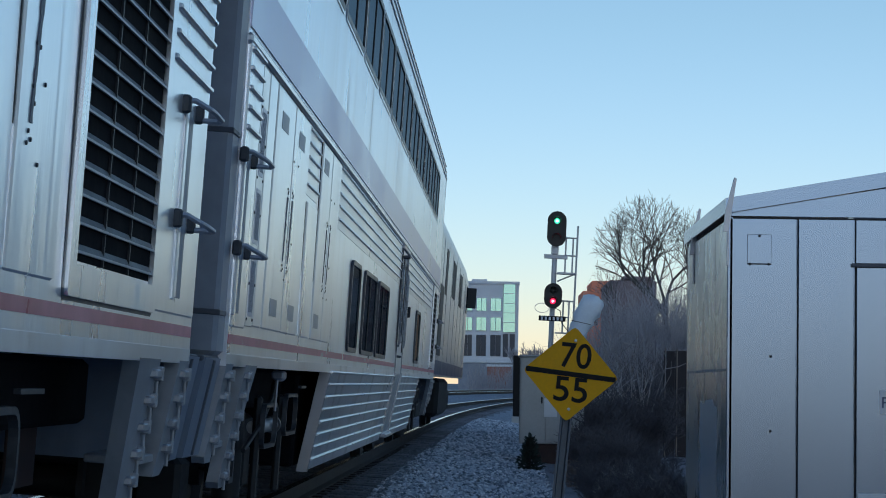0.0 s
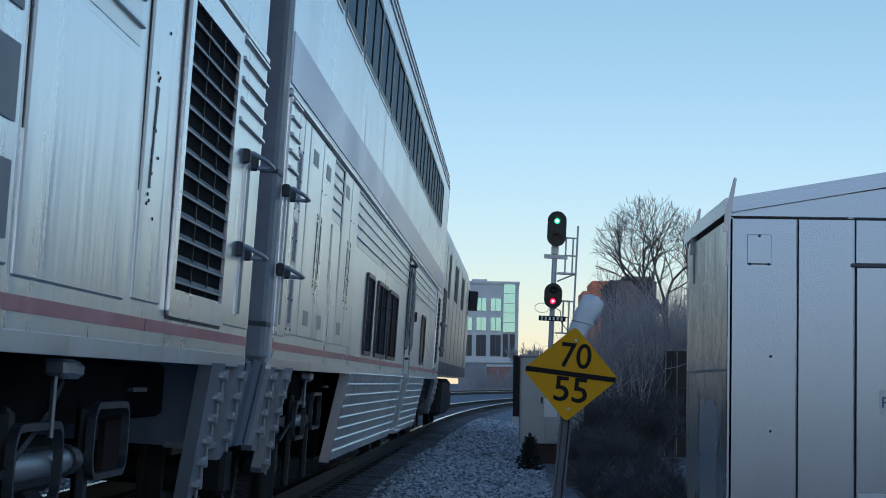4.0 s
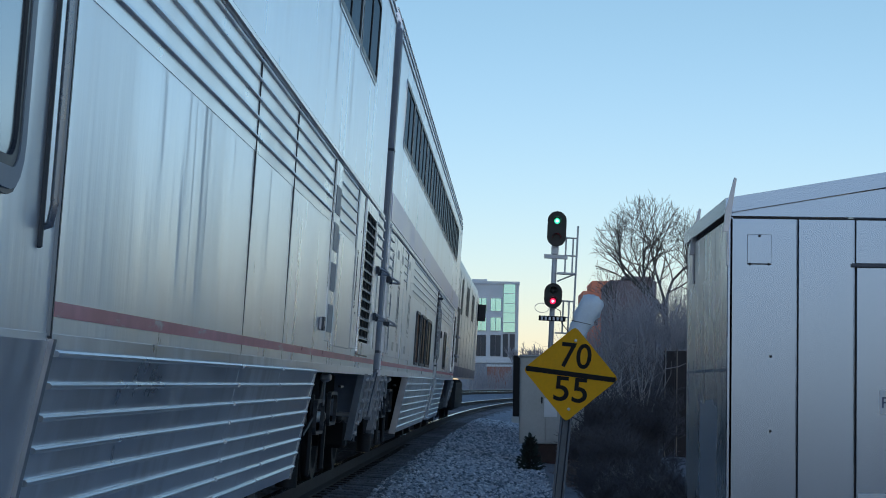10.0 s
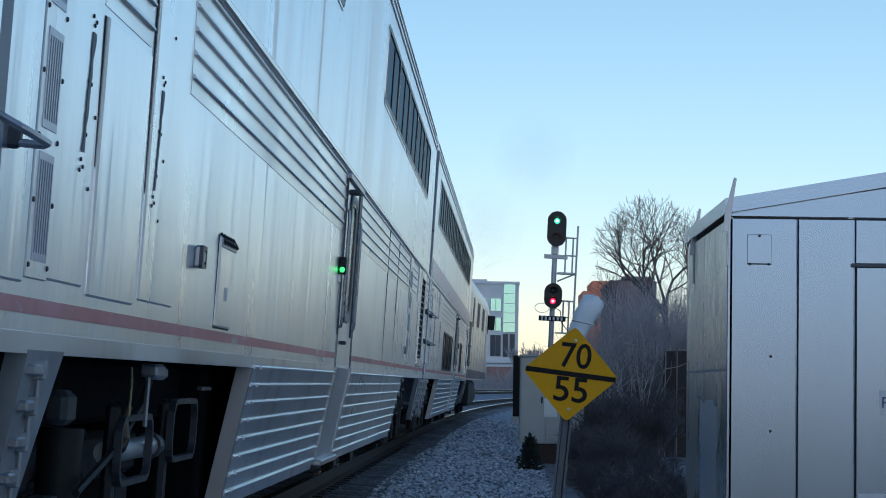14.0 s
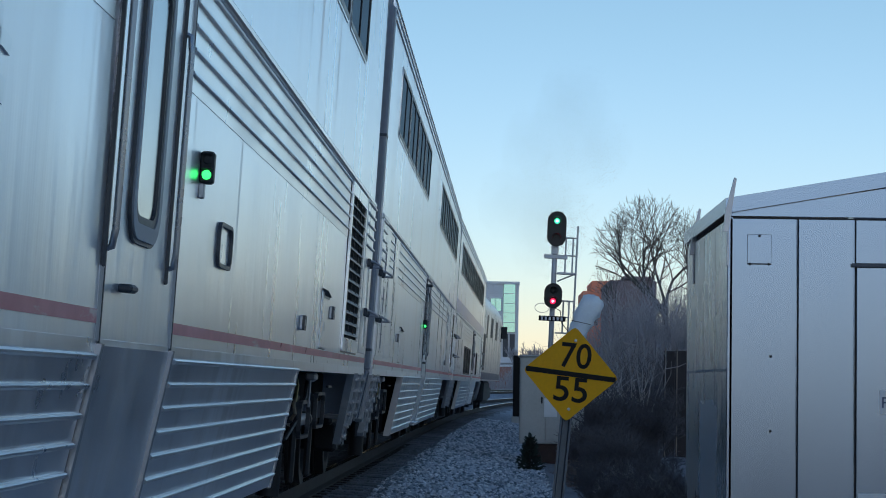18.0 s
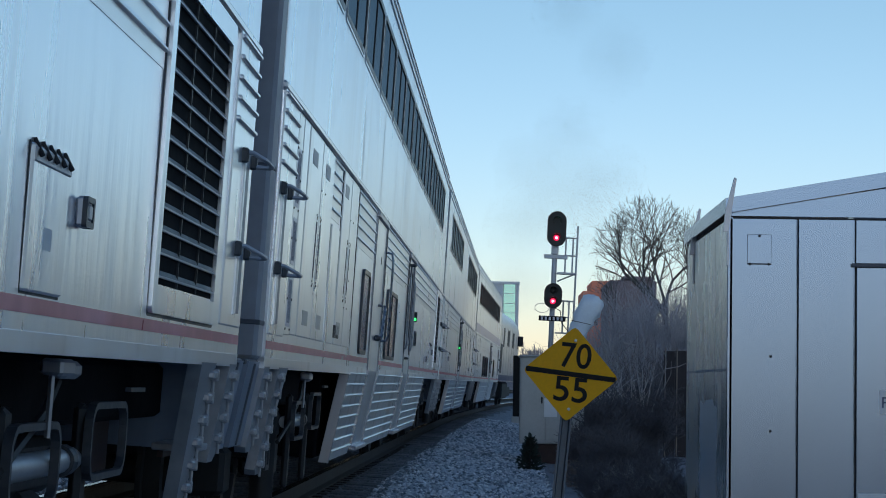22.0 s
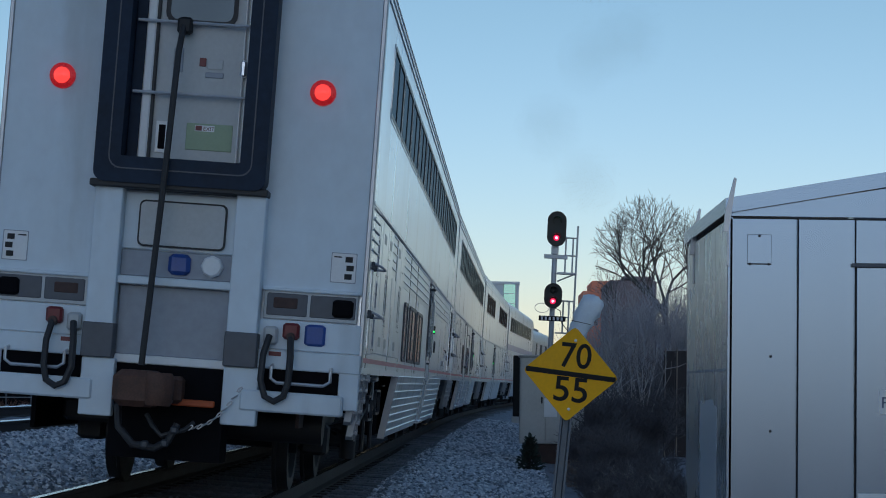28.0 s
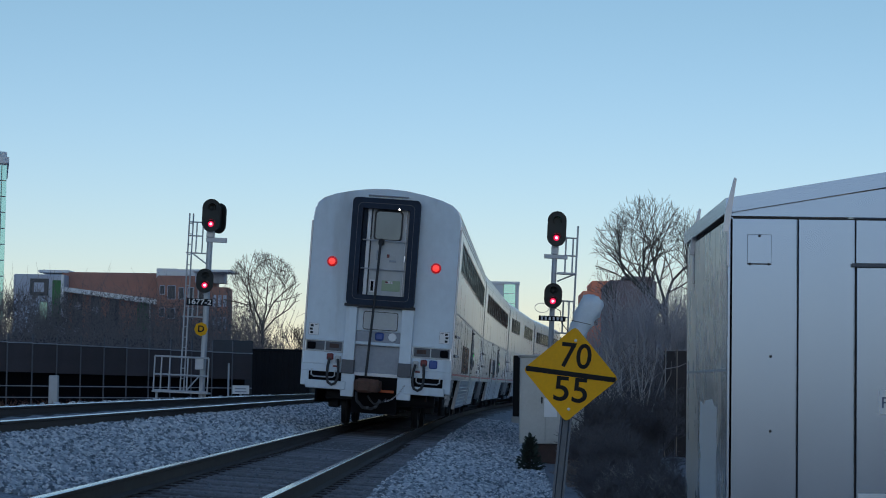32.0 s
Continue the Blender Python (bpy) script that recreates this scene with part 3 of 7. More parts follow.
def end_gear(car, d, end, apron=True):
    """Stepped corner ladder under one end: a wide inner plate and a short outer stile, both with box steps."""
    b = end - 0.12
    for lo, hi, z0, n, at in ((b - 1.00, b - 0.57, 0.54, 6, b - 0.66), (b - 0.12, b + 0.10, 0.68, 4, b)):
        rings = []
        for z in (z0, z0 + 0.03, 0.9, 1.11):
            f = (1.11 - z) / 0.67
            e0 = lo + (0.26 * f if n == 6 else 0.0)
            e1 = hi - (0.06 if z == z0 else 0.0)
            ring = [(side_x(z) + e, d * y, z) for y, e in ((e0, -0.05), (e1, -0.05), (e1, 0.006), (e0, 0.006))]
            rings.append(ring if d == 1 else ring[::-1])
        st = part("ladder_stile", Shape().loft(rings), LADDER, car, "worn grey steel ladder stile")
        for k in range(n):
            z = 1.045 - 0.092 * k
            x = side_x(z)
            y0, y1 = sorted((d * (at - 0.055), d * (at + 0.055)))
            step = part("step_box", Shape().box(x - 0.01, x + 0.032, y0, y1, z, z + 0.030, 0.006), STEEL_DULL, st)
            part("step_tab", Shape().box(x - 0.01, x + 0.036, y1 - 0.02, y1 + 0.010, z - 0.010, z + 0.040, 0.004), LADDER, step)
            part("step_rod", Shape().cyl((x + 0.012, y1, z - 0.055), (x + 0.012, y1, z), 0.008, 6), STEEL_DULL, step)
    y0, y1 = sorted((d * (b - 0.50), d * (b - 0.12)))
    part("cross_step", Shape().box(1.30, side_x(0.74) - 0.004, y0, y1, 0.735, 0.765, 0.005), LADDER, car)
    part("step_back", Shape().box(1.02, 1.05, y0, y1, 0.62, 1.1, 0.0), RUST_DARK, car)
    if not apron:
        return
    a0, a1 = sorted((d * (b + 0.10), d * (b + 0.56)))
    rings = [[(-1.4, a0, z), (side_x(z) - 0.02, a0, z), (side_x(z) - 0.02, a1, z), (-1.35, a1, z)] for z in (0.72, 1.13)]
    part("end_apron", Shape().loft(rings), APRON, car, "blue-grey painted end apron")
    yl = d * (b + 0.33)
    part("apron_fold", Shape().loft([[(side_x(z) - 0.05, yl - 0.012, z), (side_x(z) - 0.012, yl - 0.012, z), (side_x(z) - 0.012, yl + 0.012, z), (side_x(z) - 0.05, yl + 0.012, z)] for z in (0.725, 1.12)]), GREY_DARK, car)
    part("apron_hem", Shape().box(1.0, 1.52, *sorted((d * (b + 0.08), d * (b + 0.57))), 1.115, 1.14, 0.006), GREY_DARK, car)


def gangway(car, d, end):
    """Grey corner flange, rubber-ported diaphragm and buffer box between coaches."""
    part("end_wall", Shape().box(-1.5, 1.5, *sorted((d * (end - 0.04), d * (end + 0.03))), 1.12, 4.45, 0.02), GREY_PAINT, car)
    a, b = sorted((d * end, d * (end + 0.34)))
    part("vestibule_side", Shape().box(0.62, 0.80, a, b, 2.35, 4.5, 0.03), RUBBER, car)
    part("vestibule_side", Shape().box(-0.80, -0.62, a, b, 2.35, 4.5, 0.03), RUBBER, car)
    part("vestibule_top", Shape().box(-0.8, 0.8, a, b, 4.5, 4.68, 0.03), RUBBER, car)
    part("vestibule_door", Shape().box(-0.6, 0.6, *sorted((d * end, d * (end + 0.15))), 2.35, 4.5, 0.01), GREY_PAINT, car)
    w = 0.22 if d == -1 else 0.06
    fl = part("corner_flange", Shape().box(1.36, 1.535, *sorted((d * (end - 0.02), d * (end + w))), 1.14, 4.35, 0.02), GREY_PAINT, car, "grey corner flange")
    for z in (1.32, 2.08, 3.2):
        part("flange_lap", Shape().box(1.355, 1.541, *sorted((d * (end + 0.02), d * (end + w + 0.004))), z - 0.012, z + 0.012, 0.004), GREY_DARK, fl)
    dp = part("diaphragm", Shape().box(0.85, 1.22, *sorted((d * (end + 0.03), d * (end + 0.42))), 1.78, 4.3, 0.03), GREY_PAINT, car)
    for z in (1.95, 2.10, 2.25):
        part("rubber_port", Shape().box(1.21, 1.226, *sorted((d * (end + 0.12), d * (end + 0.26))), z, z + 0.09, 0.006), RUBBER, dp)
    part("buffer_box", Shape().box(-0.8, 0.8, a, b, 1.1, 1.7, 0.04), VOID, car)
    part("end_sill", Shape().box(0.8, 1.30, *sorted((d * end, d * (end + 0.4))), 1.12, 1.32, 0.02), APRON, car)


RAIL_STEEL = material("handled_steel", (0.34, 0.36, 0.40), 0.30, 1.0, 0.15, 3.0, 20.0, 0.02)


def door(car, a, b, lamp=None, lit=True, crew=False):
    x = side_x(1.8)
    z0, z1 = 0.50, 2.46
    dr = part("door", Shape().box(x - 0.02, x + 0.006, a, b, 1.14, z1, 0.004), STEEL, car)
    part("door_foot", Shape().loft([[(side_x(z) + e, y, z) for y, e in ((a, -0.06), (b, -0.06), (b, 0.008), (a, 0.008))] for z in (0.50, 1.135)]), SKIRT, car)
    for y in (a, b):
        part("door_jamb", Shape().box(x - 0.02, x + 0.014, y - 0.022, y + 0.022, 1.14, z1, 0.008), STEEL_DULL, car)
        rings = [[(side_x(z) + e, y + f, z) for f, e in ((-0.02, -0.06), (0.02, -0.06), (0.02, 0.022), (-0.02, 0.022))] for z in (0.47, 1.14)]
        part("skirt_jamb", Shape().loft(rings), STEEL_DULL, car)
        part("door_seal", Shape().box(x - 0.02, x + 0.016, y - 0.006, y + 0.006, 1.14, z1, 0.0), GASKET, car)
    part("door_header", Shape().box(x - 0.02, x + 0.03, a - 0.025, b + 0.025, z1 - 0.03, z1 + 0.02, 0.008), STEEL_DULL, car)
    part("door_step", Shape().box(1.40, 1.51, a + 0.02, b - 0.02, 0.46, 0.50, 0.008), STEEL_DULL, car)
    if not crew:
        w0, w1 = a + 0.25 * (b - a), b - 0.36 * (b - a)
        fr = part("door_window", ring_plate(Shape(), w0, w1, 1.47, 2.36, 0.12, 0.05, x, x + 0.024), GREY_PAINT, dr, "grey painted window frame")
        part("pane", round_plate(Shape(), w0 + 0.03, w1 - 0.03, 1.50, 2.33, 0.1, x, x + 0.012), GLASS_PALE, fr)
        part("gasket", ring_plate(Shape(), w0 + 0.04, w1 - 0.04, 1.51, 2.32, 0.1, 0.035, x, x + 0.020), GASKET, fr)
        part("rim", ring_plate(Shape(), w0 - 0.012, w1 + 0.012, 1.458, 2.372, 0.13, 0.016, x, x + 0.017), GASKET, fr)
        part("door_handle", Shape().box(x, x + 0.05, a + 0.27, a + 0.38, 1.30, 1.325, 0.008), LOOP, dr)
        part("rain_hook", Shape().box(x, x + 0.08, a + 0.16, a + 0.28, 2.34, 2.375, 0.012), LOOP, dr)
    else:
        s = Shape().tube([(x + 0.0, a + 0.66, 1.42), (x + 0.07, a + 0.67, 1.44), (x + 0.07, a + 0.92, 1.71), (x + 0.0, a + 0.93, 1.72)], 0.013, 8)
        part("door_lever", s, RAIL_STEEL, dr, smooth=True)
        part("lever_lock", Shape().box(x, x + 0.06, a + 0.63, a + 0.70, 1.40, 1.45, 0.015), LOOP, dr)
    for y, e in (((b + 0.09, 0.08),) if crew else ((a, 0.036), (b - 0.19, 0.036))):
        s = Shape().tube([(x, y, 2.22), (x + e * 0.8, y, 2.21), (x + e, y, 2.15), (x + e, y, 1.47), (x + e * 0.8, y, 1.42), (x, y, 1.41)], 0.011, 8)
        part("grab_rail", s, RAIL_STEEL, car, "dull steel grab rail", smooth=True)
        part("rail_channel", Shape().box(x - 0.02, x + 0.018, y - 0.022, y - 0.006, 1.36, 2.44, 0.004), GASKET, car)
    if lamp is not None:
        bx = part("lamp_box", Shape().box(x, x + 0.052, lamp - 0.03, lamp + 0.03, 1.765, 1.885, 0.008), RUBBER, car)
        part("lamp_bracket", Shape().box(x, x + 0.022, lamp - 0.02, lamp + 0.015, 1.71, 1.768, 0.004), STEEL_DULL, bx)
        for name, z, mat, label in (("upper_lens", 1.853, RUBBER, ""), ("lower_lens", 1.797, GREEN_GLOW if lit else RUBBER, "glowing green lens" if lit else "")):
            lens = part(name, Shape().lathe([(0.0, lamp - 0.038), (0.013, lamp - 0.036), (0.018, lamp - 0.03), (0.0, lamp - 0.028)], 14, "y", (x + 0.028, 0, z)), mat, bx, label, smooth=True)
            part("lens_hood", Shape().box(x + 0.006, x + 0.050, lamp - 0.052, lamp - 0.028, z + 0.020, z + 0.025, 0.002), RUBBER, lens)


def wheelset(car, y):
    s = Shape()
    for d in (-1, 1):
        s.lathe([(0.08, d * 0.66), (0.30, d * 0.68), (0.34, d * 0.69), (0.457, d * 0.68), (0.485, d * 0.685), (0.485, d * 0.715), (0.460, d * 0.725), (0.455, d * 0.82), (0.35, d * 0.82), (0.31, d * 0.77), (0.12, d * 0.76), (0.12, d * 0.86), (0.0, d * 0.86)], 28, "x", (0, 0, 0))
    s.cyl((-0.7, 0, 0), (0.7, 0, 0), 0.085, 12)
    ob = part("wheelset", s, IRON, car, smooth=True)
    ob.location = (0, y, 0.457)
    return ob


def truck(car, y):
    for d in (-1, 1):
        s = Shape().box(d * 1.02 - 0.09, d * 1.02 + 0.09, y - 1.75, y + 1.75, 0.60, 0.80, 0.03)
        s.box(d * 1.02 - 0.12, d * 1.02 + 0.12, y - 1.45, y - 1.12, 0.34, 0.62, 0.03)
        s.box(d * 1.02 - 0.12, d * 1.02 + 0.12, y + 1.12, y + 1.45, 0.34, 0.62, 0.03)
        tf = part("truck_frame", s, IRON, car)
        for k in (-0.32, 0.32):
            sp = Shape()
            sp.tube([(d * 1.05 + 0.09 * math.cos(a * 0.9), y + k + 0.09 * math.sin(a * 0.9), 0.50 + 0.022 * a) for a in range(22)], 0.02, 6)
            part("spring", sp, IRON, tf, smooth=True)
    for f, z0, z1 in ((0.25, 0.655, 0.905), (1.38, 0.70, 0.955)):
        part("guard_loop", ring_plate(Shape(), y + f - 0.66, y + f, z0, z1, 0.085, 0.022, 1.400, 1.428), LOOP, car, "worn grey steel loop")
        part("loop_post", Shape().box(1.36, 1.40, y + f - 0.66, y + f - 0.55, 0.36, 0.95, 0.03), IRON, car)
    bc = part("brake_cylinder", Shape().cyl((1.36, y - 0.35, 0.77), (1.36, y + 0.85, 0.77), 0.04, 14), LADDER, car, "grey steel brake cylinder", smooth=True)
    part("cylinder_band", Shape().cyl((1.36, y + 0.55, 0.77), (1.36, y + 0.62, 0.77), 0.052, 14), LOOP, bc)
    part("air_pipe", Shape().tube([(1.38, y - 0.9, 0.66), (1.40, y - 0.4, 0.78), (1.40, y + 0.1, 0.93), (1.38, y + 0.35, 1.02)], 0.014, 6), IRON, car, smooth=True)
    part("hanger_block", Shape().box(1.40, 1.47, y - 0.02, y + 0.16, 1.04, 1.09, 0.01), STEEL_DULL, car, "pale steel hanger block")
    part("hanger_block", Shape().box(1.38, 1.44, y + 0.20, y + 0.42, 1.03, 1.085, 0.015), LADDER, car)
    part("hanger_rod", Shape().cyl((1.43, y + 0.02, 0.86), (1.43, y + 0.02, 1.05), 0.010, 6), STEEL_DULL, car)
    part("shackle", Shape().box(1.30, 1.38, y - 1.15, y - 0.98, 0.88, 0.99, 0.02), LOOP, car)
    part("damper", Shape().cyl((1.28, y - 0.72, 0.30), (1.28, y - 0.72, 0.86), 0.075, 12), IRON, car, smooth=True)
    part("bracket", ring_plate(Shape(), y - 1.25, y - 1.08, 0.50, 0.66, 0.02, 0.03, 1.30, 1.36), LOOP, car)
    part("cable_clip", Shape().box(1.44, 1.46, y + 1.20, y + 1.50, 0.99, 1.005), LOOP, car)
    # black slabs added under the floor to block light and read as shade
    part("shade_slab", Shape().box(-1.3, 0.62, y - 2.6, y + 2.6, 0.84, 1.1), VOID, car)
    part("shade_backing", Shape().box(-1.32, -1.28, y - 2.6, y + 2.6, 0.45, 1.1), VOID, car)
    return [wheelset(car, y - 1.295), wheelset(car, y + 1.295)]


def underfloor(car, a, b):
    """One black block for the tanks, boxes and shade behind the skirts."""
    part("equipment_shade_box", Shape().box(-1.36, 1.36, a, b, 0.46, 1.09, 0.02), VOID, car)
    # unseen far skirt, added to stop light leaking under the coach
    part("far_skirt", Shape().box(-1.50, -1.46, a, b, 0.44, 1.11, 0.01), SKIRT, car)


GREEN_GLOW = material("green_lamp_glass", (0.02, 0.25, 0.06), 0.2, emit=(0.01, 1.0, 0.16), power=2.2)
RED_GLOW = material("red_lamp_glass", (0.35, 0.02, 0.02), 0.2, emit=(1.0, 0.055, 0.045), power=1.5)
RED_RIM = material("red_lamp_rim", (0.4, 0.02, 0.02), 0.3, emit=(1.0, 0.02, 0.03), power=0.25)


def upper_windows(car, groups):
    """groups: (first edge, last edge, count)."""
    for a, b, n in groups:
        w = (b - a) / n
        for i in range(n):
            y0, y1 = a + w * i + 0.05, a + w * (i + 1) - 0.05
            fr = window(car, "upper_window", y0, y1, 3.40, 4.05, 0.09, 0.04, mullion=(y0 + y1) / 2, proud=0.016)
            x = side_x(3.7)
            part("window_trim", ring_plate(Shape(), y0 - 0.02, y1 + 0.02, 3.38, 4.07, 0.10, 0.02, x - 0.02, x + 0.013), STEEL_RIB, fr)


def coach(label, rear, front, last=False):
    """rear, front: distances of the body's two ends from its middle."""
    car = thing("passenger_coach", label, "train car", "coaches of the train")
    coach_body(car, rear, front)
    wheels = truck(car, -9.07) + truck(car, 9.07)
    underfloor(car, -7.1, 7.1)
    for d, end in ((1, front), (-1, rear)):
        end_handles(car, d, end)
        end_gear(car, d, end, d == 1 or not last)
        if d == 1 or not last:
            gangway(car, d, end)
    return car, wheels


def rear_lockers(car):
    access_panel(car, -11.42, -11.12, strip=False)
    access_panel(car, -11.06, -10.26, strip_at=-10.36)
    access_panel(car, -10.22, -9.42, strip_at=-10.12)
    upper_ribs(car, -9.34, -8.66, z0=2.08, z1=2.47, n=5)
    access_panel(car, -9.30, -8.70, 1.29, 2.05, strip=False)
    access_panel(car, -8.56, -7.92, strip_at=-8.02)
    access_panel(car, -7.88, -7.22, strip_at=-7.78)
    panel_labels(car, [(-10.8, 2.28), (-9.95, 2.28), (-10.75, 1.36), (-9.9, 1.36), (-8.4, 2.3), (-8.4, 1.36)])


def panel_labels(car, spans):
    """Small grey maker's patches at the head and foot of the access panels."""
    x = side_x(1.9)
    for y, z in spans:
        part("grey_label", Shape().box(x + 0.006, x + 0.0145, y - 0.06, y + 0.24, z, z + 0.085), LABEL_GREY, car, "plain grey label patch")


def small_hatch(car, a, b, z0, z1):
    x = side_x(1.5)
    part("panel_gap", Shape().box(x - 0.02, x + 0.003, a - 0.007, b + 0.007, z0 - 0.007, z1 + 0.004), RUBBER, car)
    h = part("small_hatch", plate(Shape(), a, b, z0, z1, 0.012), STEEL, car)
    for k in range(5):
        y = a + (b - a) * (0.10 + 0.20 * k)
        part("hinge_pin", Shape().cyl((x + 0.0, y, z1 + 0.012), (x + 0.026, y - 0.01, z1 - 0.03), 0.007, 8), IRON, h)
    part("hinge_strip", Shape().box(x + 0.008, x + 0.017, a + 0.01, b - 0.01, z1 - 0.045, z1 - 0.008, 0.003), STEEL_DULL, h)
    part("paper_patch", Shape().box(x + 0.008, x + 0.0135, a + 0.17, a + 0.27, z0 + 0.11, z0 + 0.165), PATCH, h, "small white paper patch")


def wall_joint(car, y):
    """A dark seam between two side sheets, with its lapped edge."""
    x = side_x(1.6)
    part("sheet_seam", Shape().box(x - 0.02, x + 0.0045, y - 0.004, y + 0.004, 1.13, 2.48), GASKET, car)
    part("seam_lap", Shape().box(x - 0.02, x + 0.006, y + 0.007, y + 0.05, 1.25, 2.04, 0.002), STEEL, car)


def marker_box(car, y, z=1.4):
    x = side_x(z)
    bx = part("side_socket", Shape().box(x, x + 0.028, y - 0.055, y + 0.055, z - 0.042, z + 0.042, 0.008), STEEL_DULL, car)
    part("socket_ring", ring_plate(Shape(), y - 0.055, y + 0.055, z - 0.042, z + 0.042, 0.012, 0.016, x + 0.02, x + 0.034), GASKET, bx)
    part("socket_cap", Shape().box(x + 0.024, x + 0.034, y - 0.022, y + 0.026, z - 0.02, z + 0.02, 0.004), STEEL_DULL, bx)


def oval_grip(car, y, z):
    x = side_x(z)
    part("oval_grip", ring_plate(Shape(), y - 0.20, y + 0.20, z - 0.09, z + 0.09, 0.06, 0.016, x, x + 0.016), GASKET, car)


# first coach: sleeper with staff windows
car_b, wheels_b = coach("double-deck stainless coach with a faded lavender band and three lower windows", 12.22, 12.5)
rear_lockers(car_b)
upper_ribs(car_b, -7.1, 1.0)
window(car_b, "lower_window", -5.75, -4.85, 1.26, 1.93)
window(car_b, "lower_window", -4.35, -2.85, 1.26, 1.93, mullion=-3.7)
window(car_b, "lower_window", -2.55, -1.0, 1.26, 1.93, mullion=-1.9)
door(car_b, 1.0, 2.25, lamp=2.6, lit=False)
upper_ribs(car_b, 2.3, 9.8)
window(car_b, "lower_window", 5.0, 6.1, 1.28, 1.93)
grille(car_b, 10.2, 11.6)
stripe(car_b, [(-12.2, -6.0), (-5.9, 0.95), (2.3, 12.5)])
skirt(car_b, -6.95, 0.98, (-3.2,))
skirt(car_b, 2.28, 6.9)
part("lavender_band", Shape().box(1.53, 1.5485, -12.2, 12.48, 2.56, 2.82), VIOLET, car_b, "faded lavender band")
upper_windows(car_b, [(-11.1, 9.8, 12)])

# second coach
car_a, wheels_a = coach("double-deck stainless coach with a boarding door and no lower windows", 12.28, 12.68)
access_panel(car_a, -11.6, -11.0)
access_panel(car_a, -10.92, -10.2, 1.27, 2.06, strip=False)
upper_ribs(car_a, -10.95, -10.18, z0=2.08, z1=2.47)
access_panel(car_a, -10.1, -9.42, strip_at=-9.95)
upper_ribs(car_a, -9.32, -2.36)
marker_box(car_a, -8.9, 1.5)
small_hatch(car_a, -8.32, -7.86, 1.255, 1.62)
door(car_a, -2.25, -0.9, lamp=-2.42)
upper_ribs(car_a, -0.84, 7.2, (3.12, 4.85))
marker_box(car_a, 6.95, 1.40)
access_panel(car_a, 7.36, 7.84, 1.30, 2.47, strip=False)
for z in (1.45, 1.72, 1.98, 2.22):
    part("grey_label", Shape().box(1.55, 1.5605, 7.42, 7.78, z - 0.09, z + 0.09), GREY_PAINT, car_a, "plain grey label patch")
upper_ribs(car_a, 7.92, 9.4, z0=2.05)
access_panel(car_a, 7.92, 9.4, 1.28, 2.03, strip=False)
access_panel(car_a, 9.56, 10.1, strip_at=9.72)
grille(car_a, 10.35, 11.62)
stripe(car_a, [(-12.26, -2.3), (-0.85, 12.66)])
skirt(car_a, -6.95, -2.3, (-6.7,))
skirt(car_a, -0.86, 6.9, (3.12, 4.85))
upper_windows(car_a, [(-10.8, -3.35, 4), (1.0, 10.6, 5)])

rag(car_a, -9.4)

for y in (3.12, 4.85):
    wall_joint(car_a, y)

# third coach
car_d, wheels_d = coach("double-deck stainless coach with two side doors and lower windows", 12.46, 12.62)
rear_lockers(car_d)
upper_ribs(car_d, -7.1, -5.02)
window(car_d, "lower_window", -6.2, -5.42, 1.26, 1.93, pane=GLASS_PALE)
door(car_d, -4.95, -3.6, crew=True)
upper_ribs(car_d, -3.53, 0.8)
window(car_d, "lower_window", -2.82, -1.2, 1.26, 1.92, mullion=-2.1, pane=GLASS_PALE)
door(car_d, 0.88, 2.2, lamp=2.66)
upper_ribs(car_d, 2.26, 9.9)
oval_grip(car_d, 3.42, 1.58)
marker_box(car_d, 6.85, 1.37)
small_hatch(car_d, 8.12, 8.6, 1.25, 1.61)
marker_box(car_d, 8.8, 1.49)
grille(car_d, 10.02, 11.42)
stripe(car_d, [(-12.44, -5.0), (-3.55, 0.85), (2.25, 12.6)])
skirt(car_d, -6.95, -5.0)
skirt(car_d, -3.55, 0.85)
skirt(car_d, 2.24, 6.9)
upper_windows(car_d, [(-11.1, 10.6, 12)])
for k in range(12):
    part("vent_slot", Shape().box(1.55, 1.5585, -8.60 + 0.034 * k, -8.59 + 0.034 * k, 1.335, 1.42), GASKET, car_d)
for k in range(5):
    part("pale_mark", Shape().box(1.545, 1.5525, -0.98 + 0.10 * k, -0.92 + 0.10 * k, 1.77 + 0.004 * k, 1.85 + 0.004 * k), SIDE_MARK, car_d, "pale grey mark on the side")
for k, (r0, r1) in enumerate(((0.30, 0.36), (0.42, 0.46), (0.20, 0.235))):
    o = [(-0.55 - r1 * math.cos(a) * 1.2, 1.36 + r1 * math.sin(a)) for a in [radians(40 + 8 * j) for j in range(9)]]
    o += [(-0.55 - r0 * math.cos(a) * 1.2, 1.36 + r0 * math.sin(a)) for a in [radians(104 - 8 * j) for j in range(9)]]
    part("pale_mark", Shape().loft([[(1.545, y, z) for y, z in o], [(1.5525, y, z) for y, z in o]]), SIDE_MARK, car_d, "pale grey arc on the side")
part("door_mark", Shape().box(1.545, 1.5535, -4.1, -4.05, 2.08, 2.14), IRON, car_d)
wall_joint(car_d, -7.05)

rag(car_d, 8.2)

# last coach
car_e, wheels_e = coach("last double-deck stainless coach with three lower windows and red marker lamps", 12.55, 12.42, last=True)
rear_lockers(car_e)
upper_ribs(car_e, -7.1, 0.08, (-5.6, -3.85))
window(car_e, "lower_window", -6.6, -5.9, 1.27, 1.92, pane=GLASS_PALE)
window(car_e, "lower_window", -5.42, -3.88, 1.27, 1.92, mullion=-4.75, pane=GLASS_PALE)
window(car_e, "lower_window", -3.55, -2.0, 1.27, 1.92, mullion=-2.85, pane=GLASS_PALE)
